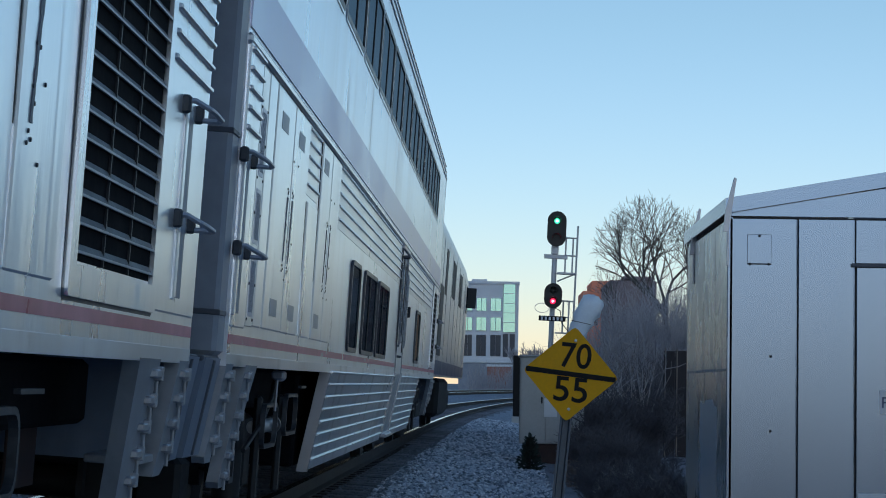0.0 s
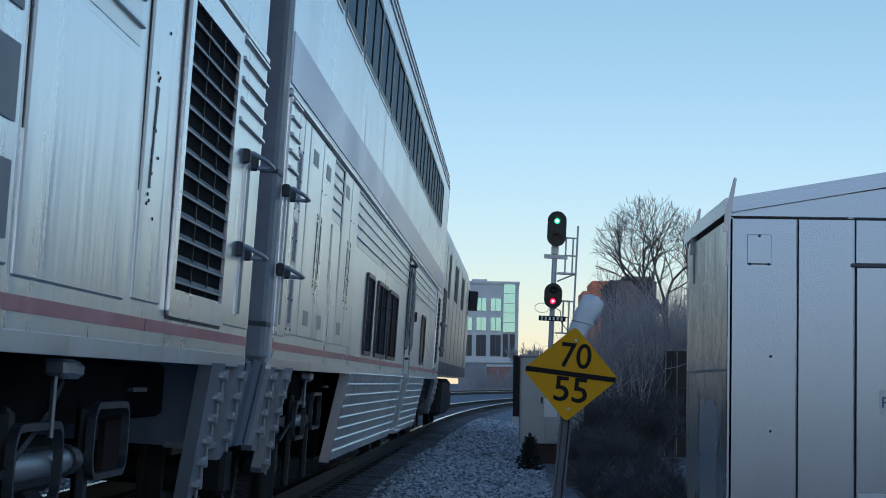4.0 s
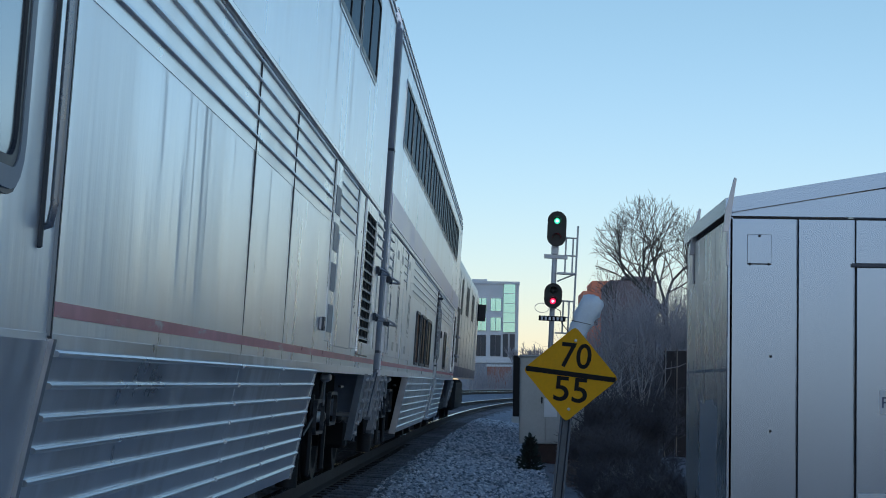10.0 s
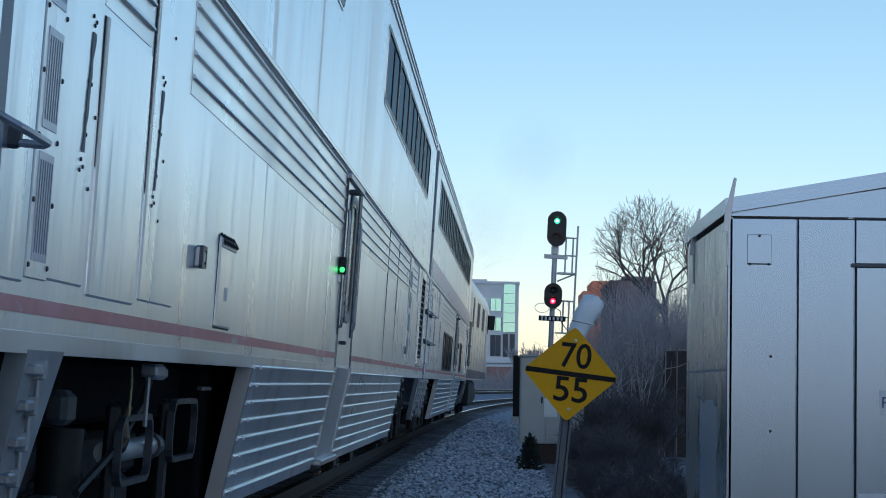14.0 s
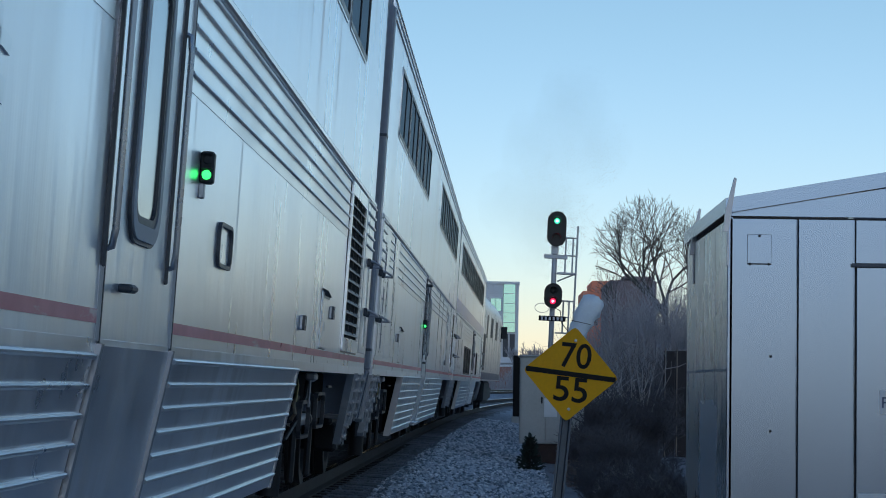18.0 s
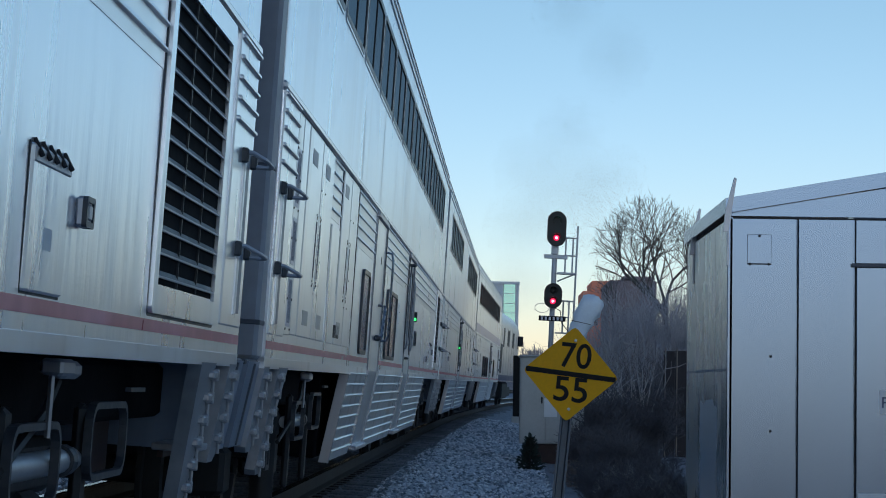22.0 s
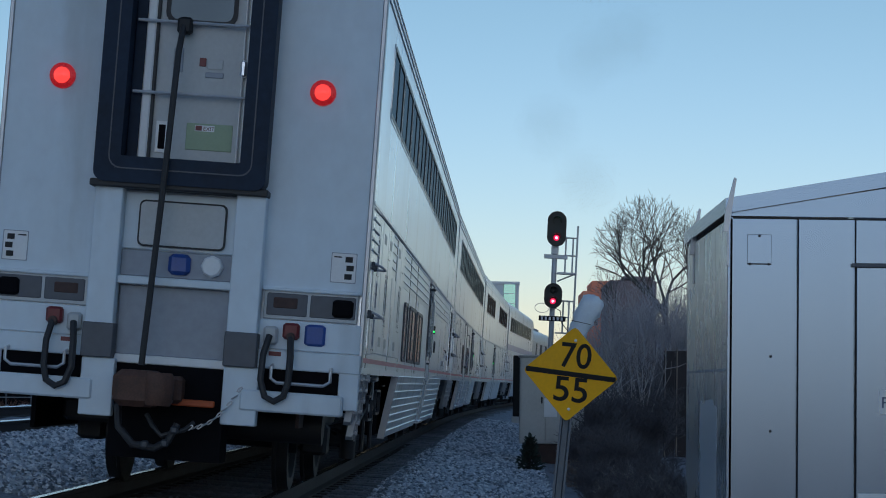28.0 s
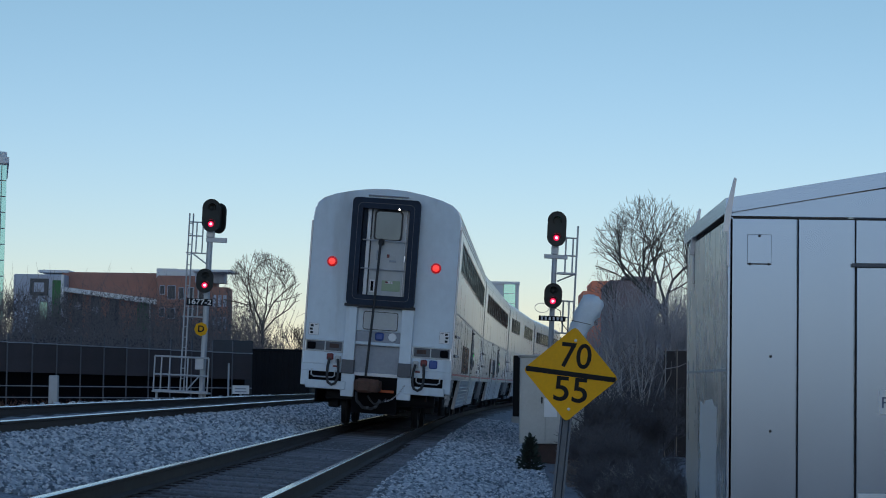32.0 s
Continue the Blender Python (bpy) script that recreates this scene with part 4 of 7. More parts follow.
door(car_e, 0.14, 1.38, lamp=1.8)
upper_ribs(car_e, 1.44, 9.9)
oval_grip(car_e, 2.95, 1.59)
marker_box(car_e, 6.6, 1.37)
small_hatch(car_e, 8.05, 8.5, 1.25, 1.61)
marker_box(car_e, 8.7, 1.49)
grille(car_e, 10.02, 11.42)
stripe(car_e, [(-12.5, 0.1), (1.42, 12.4)])
skirt(car_e, -6.95, 0.1, (-6.6, -3.85))
skirt(car_e, 1.42, 6.9)
upper_windows(car_e, [(-11.1, 10.55, 12)])
for y in (-5.6, -3.85):
    wall_joint(car_e, y)

rag(car_e, 8.2)

# ---------------------------------------------------------------- rear face of the last coach
END = -12.56
PLACARD = material("white_placard", (0.78, 0.79, 0.80), 0.5, 0.0, 0.05, 4.0, 40.0, 0.02)
BLUE_CAP = material("blue_plastic", (0.02, 0.075, 0.30), 0.4, 0.0, 0.15, 5.0, 40.0, 0.05)
RED_CAP = material("red_plastic", (0.17, 0.02, 0.025), 0.45, 0.0, 0.15, 5.0, 40.0, 0.05)
GREEN_PLATE = material("pale_green_plate", (0.30, 0.40, 0.27), 0.5, 0.0, 0.08, 4.0, 40.0, 0.02)
PALE_GREY = material("pale_grey_paint", (0.48, 0.50, 0.51), 0.5, 0.0, 0.10, 3.0, 30.0, 0.04)
ORANGE = material("orange_paint", (0.50, 0.10, 0.03), 0.6, 0.0, 0.2, 6.0, 40.0, 0.08)
DEEP_BLUE = material("blue_black_rubber", (0.018, 0.031, 0.054), 0.5, 0.0, 0.3, 3.0, 16.0, 0.06, spec=0.12)


def back(x0, x1, z0, z1, deep, start=0.06, b=0.008):
    """A block on the rear face, standing out by deep."""
    return Shape().box(x0, x1, END - start - deep, END - start + 0.02, z0, z1, b)


def xz_ring(s, x0, x1, z0, z1, r, w, y0, y1):
    o, i = rounded(x0, x1, z0, z1, r), rounded(x0 + w, x1 - w, z0 + w, z1 - w, max(0.01, r - w * 0.6))
    n = len(o)
    v = [(x, y1, z) for x, z in o] + [(x, y0, z) for x, z in o] + [(x, y0, z) for x, z in i] + [(x, y1, z) for x, z in i]
    f = []
    for a in range(3):
        f += [(a * n + k, a * n + (k + 1) % n, (a + 1) * n + (k + 1) % n, (a + 1) * n + k) for k in range(n)]
    return s.add(v, f)


def xz_plate(s, x0, x1, z0, z1, r, y0, y1):
    o = rounded(x0, x1, z0, z1, r)
    return s.loft([[(x, y1, z) for x, z in o], [(x, y0, z) for x, z in o]])


def rear_face(car):
    prof = [(-1.535, 1.74), (1.535, 1.74), (1.52, 4.27), (1.50, 4.44), (1.44, 4.58), (1.33, 4.68), (1.12, 4.77), (0.75, 4.86), (0.38, 4.92), (0, 4.94)]
    prof += [(-x, z) for x, z in prof[-2:1:-1]]
    part("end_wall", Shape().prism(prof, END - 0.06, END + 0.02), WHITE_END, car, "scuffed pale grey end sheet")
    for d in (1, -1):
        part("corner_strip", Shape().box(d * 1.535 - 0.02, d * 1.535 + 0.02, END - 0.075, END + 0.05, 1.15, 4.2, 0.008), STEEL_DULL, car)
    part("roof_lip", Shape().box(-0.42, 0.42, END - 0.12, END - 0.05, 4.775, 4.80, 0.008), GREY_PAINT, car)
    # vestibule frame
    g = part("vestibule_frame", xz_ring(Shape(), -0.715, 0.685, 2.51, 4.72, 0.09, 0.215, END - 0.30, END - 0.05), DEEP_BLUE, car, "blue-black rubber vestibule frame")
    part("frame_lip", xz_ring(Shape(), -0.60, 0.57, 2.62, 4.62, 0.10, 0.010, END - 0.306, END - 0.29), GREY_DARK, g)
    part("frame_skirt", Shape().box(-0.74, 0.71, END - 0.28, END - 0.06, 2.47, 2.53, 0.01), RUBBER, car)
    part("frame_lamp", Shape().lathe([(0.0, END - 0.30), (0.022, END - 0.30), (0.022, END - 0.22), (0.0, END - 0.22)], 12, "y", (0.25, 0, 4.52)), LAMP_GLOW, g, "small lit white lamp")
    dr = part("end_door", Shape().box(-0.50, 0.48, END - 0.075, END - 0.05, 2.66, 4.6, 0.004), PALE_GREY, car, "pale grey steel end door")
    part("door_window_frame", xz_ring(Shape(), -0.26, 0.33, 3.86, 4.50, 0.09, 0.035, END - 0.095, END - 0.07), RUBBER, dr)
    part("pane", xz_plate(Shape(), -0.23, 0.30, 3.89, 4.47, 0.07, END - 0.084, END - 0.07), END_GLASS, dr)
    part("door_post", Shape().box(-0.40, -0.325, END - 0.13, END - 0.06, 2.66, 4.58, 0.012), PLACARD, dr, "chrome door post")
    part("door_post", Shape().box(-0.325, -0.300, END - 0.12, END - 0.06, 2.66, 4.58, 0.004), RUBBER, dr)
    for x in (0.40, 0.435):
        part("door_rail", Shape().box(x, x + 0.014, END - 0.11, END - 0.06, 2.66, 4.55, 0.004), PLACARD, dr)
    part("vestibule_wall", Shape().box(-0.50, -0.40, END - 0.10, END - 0.06, 2.66, 4.58, 0.01), DEEP_BLUE, dr)
    for x0, x1, z0, z1, m in ((-0.17, -0.09, 3.46, 3.66, GREY_PAINT), (-0.27, -0.165, 2.79, 3.05, PLACARD), (-0.245, -0.19, 2.82, 3.02, VOID), (0.045, 0.10, 3.52, 3.59, RED_CAP), (0.11, 0.24, 3.5, 3.58, PALE_GREY), (0.10, 0.25, 3.43, 3.475, GREY_PAINT)):
        part("door_plate", Shape().box(x0, x1, END - 0.086 - (0.006 if m is VOID else 0), END - 0.07, z0, z1, 0.004), m, dr)
    gp = part("exit_plate", Shape().box(-0.02, 0.36, END - 0.083, END - 0.07, 2.83, 3.05, 0.003), GREEN_PLATE, dr, "pale green exit plate")
    part("exit_label", Shape().box(0.05, 0.21, END - 0.087, END - 0.08, 2.985, 3.035, 0.0), PLACARD, gp)
    lettering("exit_word", "EXIT", 0.045, Matrix.Translation((0.118, END - 0.0885, 2.993)) @ pose(0, 0, 0, 90, 0, 0), RED_CAP, gp, center=False, width=0.09)
    part("exit_bars", Shape().box(0.055, 0.108, END - 0.0885, END - 0.08, 2.99, 3.03, 0.0), RED_CAP, gp)
    for z in (3.86, 3.27):
        part("safety_bar", Shape().cyl((-0.47, END - 0.16, z), (0.45, END - 0.16, z), 0.014, 8), SILVER, car, smooth=True)
    part("bar_latch", Shape().box(0.395, 0.445, END - 0.18, END - 0.13, 3.44, 3.58, 0.015), STEEL, car)
    cab = [(-0.09, END - 0.19, 3.84), (-0.09, END - 0.34, 3.6), (-0.10, END - 0.36, 3.2), (-0.12, END - 0.36, 2.6), (-0.15, END - 0.33, 2.0), (-0.19, END - 0.33, 1.05)]
    part("hanging_hose", Shape().tube(cab, 0.026, 8), RUBBER, car, "black hose hung down the end door", smooth=True)
    part("hose_hook", Shape().box(-0.14, -0.02, END - 0.22, END - 0.12, 3.76, 3.9, 0.02), IRON, car)
    # pillars and centre panels
    for d in (1, -1):
        x0, x1 = (0.455, 0.70) if d == 1 else (-0.70, -0.47)
        part("pillar", back(x0, x1, 1.10, 2.50, 0.16), WHITE_END, car)
        part("pillar_pad", back(x0 - 0.01, x1 + 0.015, 1.09, 1.37, 0.18), GREY_DARK, car, "dark grey rubbing pad")
        part("pillar_foot", back(x0, x1 + 0.04, 0.62, 1.09, 0.14), WHITE_END, car)
    part("centre_panel", back(-0.47, 0.46, 1.99, 2.46, 0.03), WHITE_END, car)
    cv = part("centre_cover", xz_plate(Shape(), -0.33, 0.36, 2.03, 2.38, 0.04, END - 0.125, END - 0.08), PALE_GREY, car)
    for bx in (-0.30, 0.0, 0.33):
        for bz in (2.05, 2.36):
            part("cover_bolt", Shape().lathe([(0.0, END - 0.135), (0.010, END - 0.133), (0.011, END - 0.12), (0.0, END - 0.12)], 8, "y", (bx, 0, bz)), SILVER, cv)
    part("cover_rim", xz_ring(Shape(), -0.345, 0.375, 2.015, 2.395, 0.05, 0.02, END - 0.118, END - 0.08), RUBBER, cv)
    part("socket_panel", back(-0.47, 0.46, 1.77, 1.985, 0.02), GREY_PAINT, car)
    part("blue_cover", back(-0.075, 0.105, 1.80, 1.97, 0.08, b=0.03), BLUE_CAP, car, "blue plastic socket cover")
    part("white_cover", Shape().lathe([(0.0, END - 0.16), (0.075, END - 0.16), (0.09, END - 0.14), (0.09, END - 0.06), (0.0, END - 0.06)], 8, "y", (0.285, 0, 1.885)), PLACARD, car, "white socket cover")
    part("shelf", back(-0.47, 0.46, 1.70, 1.765, 0.12), WHITE_END, car)
    part("lower_panel", back(-0.46, 0.455, 1.13, 1.695, 0.015), GREY_PAINT, car)
    part("kick_strip", back(-0.46, 0.455, 1.06, 1.13, 0.05), PLACARD, car)
    for d in (1, -1):
        def side(a, b):
            return (a, b) if d == 1 else (-b, -a)
        part("equipment_panel", back(*side(0.72, 1.49), 1.50, 1.735, 0.01), PALE_GREY, car)
        part("row_lip", back(*side(0.71, 1.50), 1.73, 1.765, 0.03), WHITE_END, car)
        part("dim_panel", back(*side(0.745, 1.08), 1.53, 1.715, 0.016), GREY_DARK, car)
        part("dim_inset", back(*side(0.80, 1.0), 1.59, 1.68, 0.022), RUST_DARK, car)
        part("dark_panel", back(*side(1.10, 1.475), 1.53, 1.715, 0.016), GREY_DARK, car)
        part("tail_lamp", back(*side(1.285, 1.455), 1.545, 1.69, 0.05, b=0.02), VOID, car, "unlit black tail lamp box")
        part("apron", back(*side(0.70, 1.535), 1.255, 1.495, 0.02), WHITE_END, car)
        part("grey_socket", back(*side(0.745, 0.86), 1.29, 1.44, 0.09, b=0.02), PALE_GREY, car)
        part("red_socket", back(*side(0.90, 1.035), 1.34, 1.475, 0.09, b=0.02), RED_CAP, car, "red cable socket")
        part("brass_collar", Shape().lathe([(0.0, END - 0.19), (0.035, END - 0.19), (0.04, END - 0.12), (0.0, END - 0.12)], 10, "y", (d * 0.97, 0, 1.36)), RUST_DARK, car)
        if d == 1:
            part("blue_cover", back(1.075, 1.245, 1.30, 1.475, 0.05, b=0.02), BLUE_CAP, car, "blue plastic socket cover")
        part("beam", back(*side(0.70, 1.545), 1.095, 1.25, 0.06), WHITE_END, car)
        part("beam_label", back(*side(0.80, 0.90), 1.20, 1.235, 0.064, b=0.0), RED_CAP, car)
        x0, x1 = side(0.84, 1.32)
        yb = END - 0.22
        part("hand_bar", Shape().tube([(x0, END - 0.1, 1.13), (x0, yb, 1.11), (x0, yb, 1.02), (x0 + 0.05, yb, 0.985), (x1 - 0.05, yb, 0.985), (x1, yb, 1.02), (x1, yb, 1.11), (x1, END - 0.1, 1.13)], 0.014, 8), SILVER, car, smooth=True)
        # flat black plate put in for the shade below the end beam
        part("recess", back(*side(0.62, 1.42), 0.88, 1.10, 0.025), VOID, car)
        part("beam_end", back(*side(1.38, 1.545), 0.80, 1.10, 0.05), WHITE_END, car)
        part("buffer_beam", back(*side(0.60, 1.43), 0.745, 0.915, 0.16, b=0.015), WHITE_END, car)
        loop = [(d * 0.80, END - 0.16, 1.36), (d * 0.77, END - 0.25, 1.2), (d * 0.765, END - 0.27, 1.0), (d * 0.81, END - 0.28, 0.87), (d * 0.885, END - 0.28, 0.835), (d * 0.96, END - 0.28, 0.88), (d * 0.99, END - 0.27, 1.0), (d * 0.99, END - 0.25, 1.2), (d * 0.97, END - 0.16, 1.37)]
        part("cable_loop", Shape().tube(loop, 0.028, 8), RUBBER, car, "looped black power cable", smooth=True)
        lamp = part("marker_lamp", Shape().lathe([(0.0, END - 0.10), (0.075, END - 0.10), (0.105, END - 0.085), (0.108, END - 0.06), (0.0, END - 0.06)], 24, "y", (d * 1.075, 0, 3.37)), RED_RIM, car, smooth=True)
        part("red_lens", Shape().lathe([(0.0, END - 0.13), (0.04, END - 0.125), (0.066, END - 0.11), (0.068, END - 0.09), (0.0, END - 0.09)], 24, "y", (d * 1.075, 0, 3.37)), RED_GLOW, lamp, "glowing red lens", smooth=True)
        pl = part("placard", back(*side(1.245, 1.455), 1.83, 2.075, 0.004, b=0.0), PLACARD, car, "white warning placard")
        part("placard_rim", xz_ring(Shape(), *side(1.245, 1.455), 1.83, 2.075, 0.005, 0.006, END - 0.067, END - 0.06), GREY_PAINT, pl)
        for k in range(3):
            part("placard_mark", back(*side(1.36 + 0.012 * (k % 2), 1.42 + 0.012 * (k % 2)), 1.86 + 0.07 * k, 1.905 + 0.07 * k, 0.008, b=0.0), IRON, pl)
        part("placard_mark", back(*side(1.265, 1.33), 2.035, 2.045, 0.008, b=0.0), IRON, pl)
    # coupler, and a black box for the shade in its pocket
    part("pocket_shade", Shape().box(-0.46, 0.46, END - 0.10, END + 0.3, 0.30, 1.06, 0.0), VOID, car)
    part("coupler_head", Shape().box(-0.36, -0.02, END - 0.62, END - 0.1, 0.72, 1.01, 0.05), RUST, car, "rusty coupler head")
    part("knuckle", Shape().lathe([(0.0, 0.74), (0.10, 0.74), (0.12, 0.78), (0.12, 0.97), (0.10, 1.0), (0.0, 1.0)], 14, "z", (0.0, END - 0.55, 0)), RUST, car, "rusty coupler knuckle", smooth=True)
    part("coupler_shank", Shape().box(-0.42, 0.14, END - 0.3, END + 0.1, 0.76, 0.98, 0.03), RUST, car)
    part("uncoupling_bar", Shape().box(0.05, 0.40, END - 0.2, END - 0.15, 0.745, 0.80, 0.01), ORANGE, car, "orange painted bar")
    hose = [(-0.36, END - 0.3, 0.72), (-0.33, END - 0.36, 0.55), (-0.2, END - 0.4, 0.42), (-0.02, END - 0.42, 0.40), (0.08, END - 0.4, 0.46), (0.14, END - 0.36, 0.6)]
    part("brake_hose", Shape().tube(hose, 0.032, 8), RUBBER, car, smooth=True)
    hose = [(-0.12, END - 0.3, 0.66), (-0.06, END - 0.36, 0.58), (0.02, END - 0.38, 0.5), (0.2, END - 0.34, 0.56), (0.26, END - 0.28, 0.62)]
    part("brake_hose", Shape().tube(hose, 0.02, 8), RUBBER, car, smooth=True)
    for x, z in ((-0.10, 0.42), (0.06, 0.44), (0.13, 0.55)):
        part("hose_coupling", Shape().box(x - 0.03, x + 0.03, END - 0.45, END - 0.37, z - 0.025, z + 0.035, 0.012), LOOP, car)
    ch = Shape()
    for k in range(11):
        f = k / 10
        c = Vector((0.24 + 0.36 * f, END - 0.32 + 0.1 * f, 0.58 + 0.33 * f * f))
        ch.tube([c + Vector((0.022 * math.cos(a), 0.014 * math.sin(a) * (k % 2), 0.014 * math.sin(a) * ((k + 1) % 2) + 0.016 * math.cos(a))) for a in [2 * math.pi * j / 6 for j in range(7)]], 0.006, 5)
    part("chain", ch, STEEL_DULL, car, "steel chain")
    part("truck_end_beam", Shape().box(-1.15, 1.15, -11.2, -11.05, 0.52, 0.72, 0.03), IRON, car)
    part("air_reservoir", Shape().cyl((0.35, -11.7, 0.62), (1.2, -11.7, 0.62), 0.15, 14), IRON, car, smooth=True)


def lettering(name, words, size, m, mat, parent, center=True, width=None, bold=0.0):
    cu = bpy.data.curves.new(name, "FONT")
    cu.body, cu.size, cu.extrude, cu.offset = words, size, 0.0006, bold
    cu.align_x = "CENTER" if center else "LEFT"
    cu.align_y = "CENTER" if center else "BOTTOM_BASELINE"
    tmp = new("lettering", cu)
    bpy.context.view_layer.update()
    me = bpy.data.meshes.new_from_object(tmp.evaluated_get(bpy.context.evaluated_depsgraph_get()))
    bpy.data.objects.remove(tmp)
    me.materials.clear()
    me.materials.append(mat)
    ob = new(name, me)
    if width:
        xs = [v.co.x for v in me.vertices]
        k = width / (max(xs) - min(xs))
        for v in me.vertices:
            v.co.x *= k
    ob.parent = parent
    ob.matrix_basis = m
    return ob


LAMP_GLOW = material("white_lamp_glass", (0.6, 0.6, 0.55), 0.2, emit=(1.0, 0.95, 0.85), power=3.0)
rear_face(car_e)

# ---------------------------------------------------------------- locomotive
locomotive = thing("locomotive", "grey diesel locomotive with a dark cab window", "locomotive")
LOCO_GREY = grained(material("silver_engine_paint", (0.50, 0.51, 0.54), 0.34, 0.8, 0.10, 2.0, 20.0, 0.04), 0.5)
LOCO_BLUE = material("dark_blue_paint", (0.05, 0.08, 0.16), 0.4, 0.0, 0.15, 3.0, 30.0, 0.04)
_prof = [(-1.5, 1.15), (1.5, 1.15), (1.5, 3.5), (1.42, 3.82), (1.15, 4.18), (0.7, 4.34), (0, 4.38)]
_prof += [(-x, z) for x, z in _prof[-2:1:-1]]
part("body", Shape().prism(_prof, -10.1, 8.6), LOCO_GREY, locomotive, smooth=True)
nose = [[(x, 8.6, z) for x, z in _prof], [(x * 0.99, 9.4, 1.15 + (z - 1.15) * 0.97) for x, z in _prof], [(x * 0.93, 10.3, 1.15 + (z - 1.15) * 0.62) for x, z in _prof]]
part("nose", Shape().loft(nose), SILVER, locomotive, smooth=True)
for y in (-8.5, -6.2, -3.8, -1.4, 1.0, 3.4, 5.8):
    part("side_seam", Shape().box(1.49, 1.506, y - 0.02, y + 0.02, 1.2, 3.5), GREY_PAINT, locomotive)
for a, b, z0, z1 in ((-9.2, -7.6, 1.5, 2.7), (-7.2, -6.4, 2.6, 3.4), (-3.4, -1.7, 2.7, 3.4), (1.4, 3.0, 2.7, 3.4)):
    part("air_intake", Shape().box(1.49, 1.508, a, b, z0, z1, 0.004), RUBBER, locomotive)
part("cab_window", Shape().box(1.47, 1.51, 7.3, 8.2, 2.75, 3.4, 0.01), GLASS, locomotive)
part("cab_door", Shape().box(1.49, 1.512, 6.3, 7.0, 1.4, 3.4, 0.01), SILVER, locomotive)
part("mirror", Shape().box(1.50, 1.72, 8.3, 8.36, 2.9, 3.4, 0.015), RUBBER, locomotive)
part("mirror_arm", Shape().cyl((1.48, 8.3, 3.0), (1.62, 8.33, 3.0), 0.02, 6), RUBBER, locomotive)
part("lower_band", Shape().box(1.49, 1.505, -10.1, 8.6, 1.18, 1.42), LOCO_BLUE, locomotive)
part("fuel_tank", Shape().box(-1.35, 1.35, -2.6, 2.6, 0.35, 1.12, 0.08), IRON, locomotive)
part("roof_hatch", Shape().box(-0.7, 0.7, -9.0, -3.0, 4.3, 4.5, 0.03), SILVER, locomotive)
part("roof_grilles", Shape().box(-0.8, 0.8, -1.5, 5.0, 4.3, 4.44, 0.03), GREY_PAINT, locomotive)
loco_wheels = []
for y in (-6.6, 6.6):
    for d in (1, -1):
        part("truck_frame", Shape().box(d * 1.1 - 0.1, d * 1.1 + 0.1, y - 1.9, y + 1.9, 0.42, 0.86, 0.04), IRON, locomotive)
    loco_wheels += [wheelset(locomotive, y - 1.37), wheelset(locomotive, y + 1.37)]
part("rear_plate", Shape().box(-1.45, 1.45, -10.18, -10.1, 0.9, 4.1, 0.02), GREY_PAINT, locomotive)

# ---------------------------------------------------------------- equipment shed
# front and roof colour held down against the bright sky they mirror; side left paler
SHED = material("darkened_galvanised_sheet", (0.195, 0.26, 0.355), 0.21, 1.0, 0.03, 0.5, 3.0, 0.0, (1, 1, 0.25), gloss=0.02)
SHED_SIDE = material("pale_galvanised_sheet", (0.50, 0.52, 0.55), 0.30, 0.85, 0.08, 1.1, 6.0, 0.03, (1, 1, 0.5), tint=(0.60, 0.56, 0.51), bump_scale=0.01)
SKY_SHEEN = material("pale_sky_reflection", (0.60, 0.64, 0.70), 0.42, 0.5, 0.08, 5.0, 40.0, 0.04)
SX0, SX1, SY0, SY1, SZ0, SZT = 1.580, 4.35, 15.0, 18.3, -0.42, 2.145
shed = thing("equipment_shed", "silver sheet-metal equipment shed with a shut door", "shed")
part("base", Shape().box(SX0 - 0.03, SX1 + 0.03, SY0 - 0.03, SY1 + 0.03, -0.62, SZ0, 0.02), GREY_PAINT, shed)
seams = [SX0, 2.058, 2.457]
part("core", Shape().box(SX0 + 0.02, SX1 - 0.02, SY0 + 0.02, SY1 - 0.02, SZ0, SZT, 0.0), RUBBER, shed)
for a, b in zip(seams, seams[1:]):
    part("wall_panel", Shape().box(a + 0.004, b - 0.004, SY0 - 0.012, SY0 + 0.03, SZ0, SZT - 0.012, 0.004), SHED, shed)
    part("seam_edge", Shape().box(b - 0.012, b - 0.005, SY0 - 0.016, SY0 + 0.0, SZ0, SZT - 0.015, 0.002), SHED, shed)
a = seams[2]
DZ = 1.815
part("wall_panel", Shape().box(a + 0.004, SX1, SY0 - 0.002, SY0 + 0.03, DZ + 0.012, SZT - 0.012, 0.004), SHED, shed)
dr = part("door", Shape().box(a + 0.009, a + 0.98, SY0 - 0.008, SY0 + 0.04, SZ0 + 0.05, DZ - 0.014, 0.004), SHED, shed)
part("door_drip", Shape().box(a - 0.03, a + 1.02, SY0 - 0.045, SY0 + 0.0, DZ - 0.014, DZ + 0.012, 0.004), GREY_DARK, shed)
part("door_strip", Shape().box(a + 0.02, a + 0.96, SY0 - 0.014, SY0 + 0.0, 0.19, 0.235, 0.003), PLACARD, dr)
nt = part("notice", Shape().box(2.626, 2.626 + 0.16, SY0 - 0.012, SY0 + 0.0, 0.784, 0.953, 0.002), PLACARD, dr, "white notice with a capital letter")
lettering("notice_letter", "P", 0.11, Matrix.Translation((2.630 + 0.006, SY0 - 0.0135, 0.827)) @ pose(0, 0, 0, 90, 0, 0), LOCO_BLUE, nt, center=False)
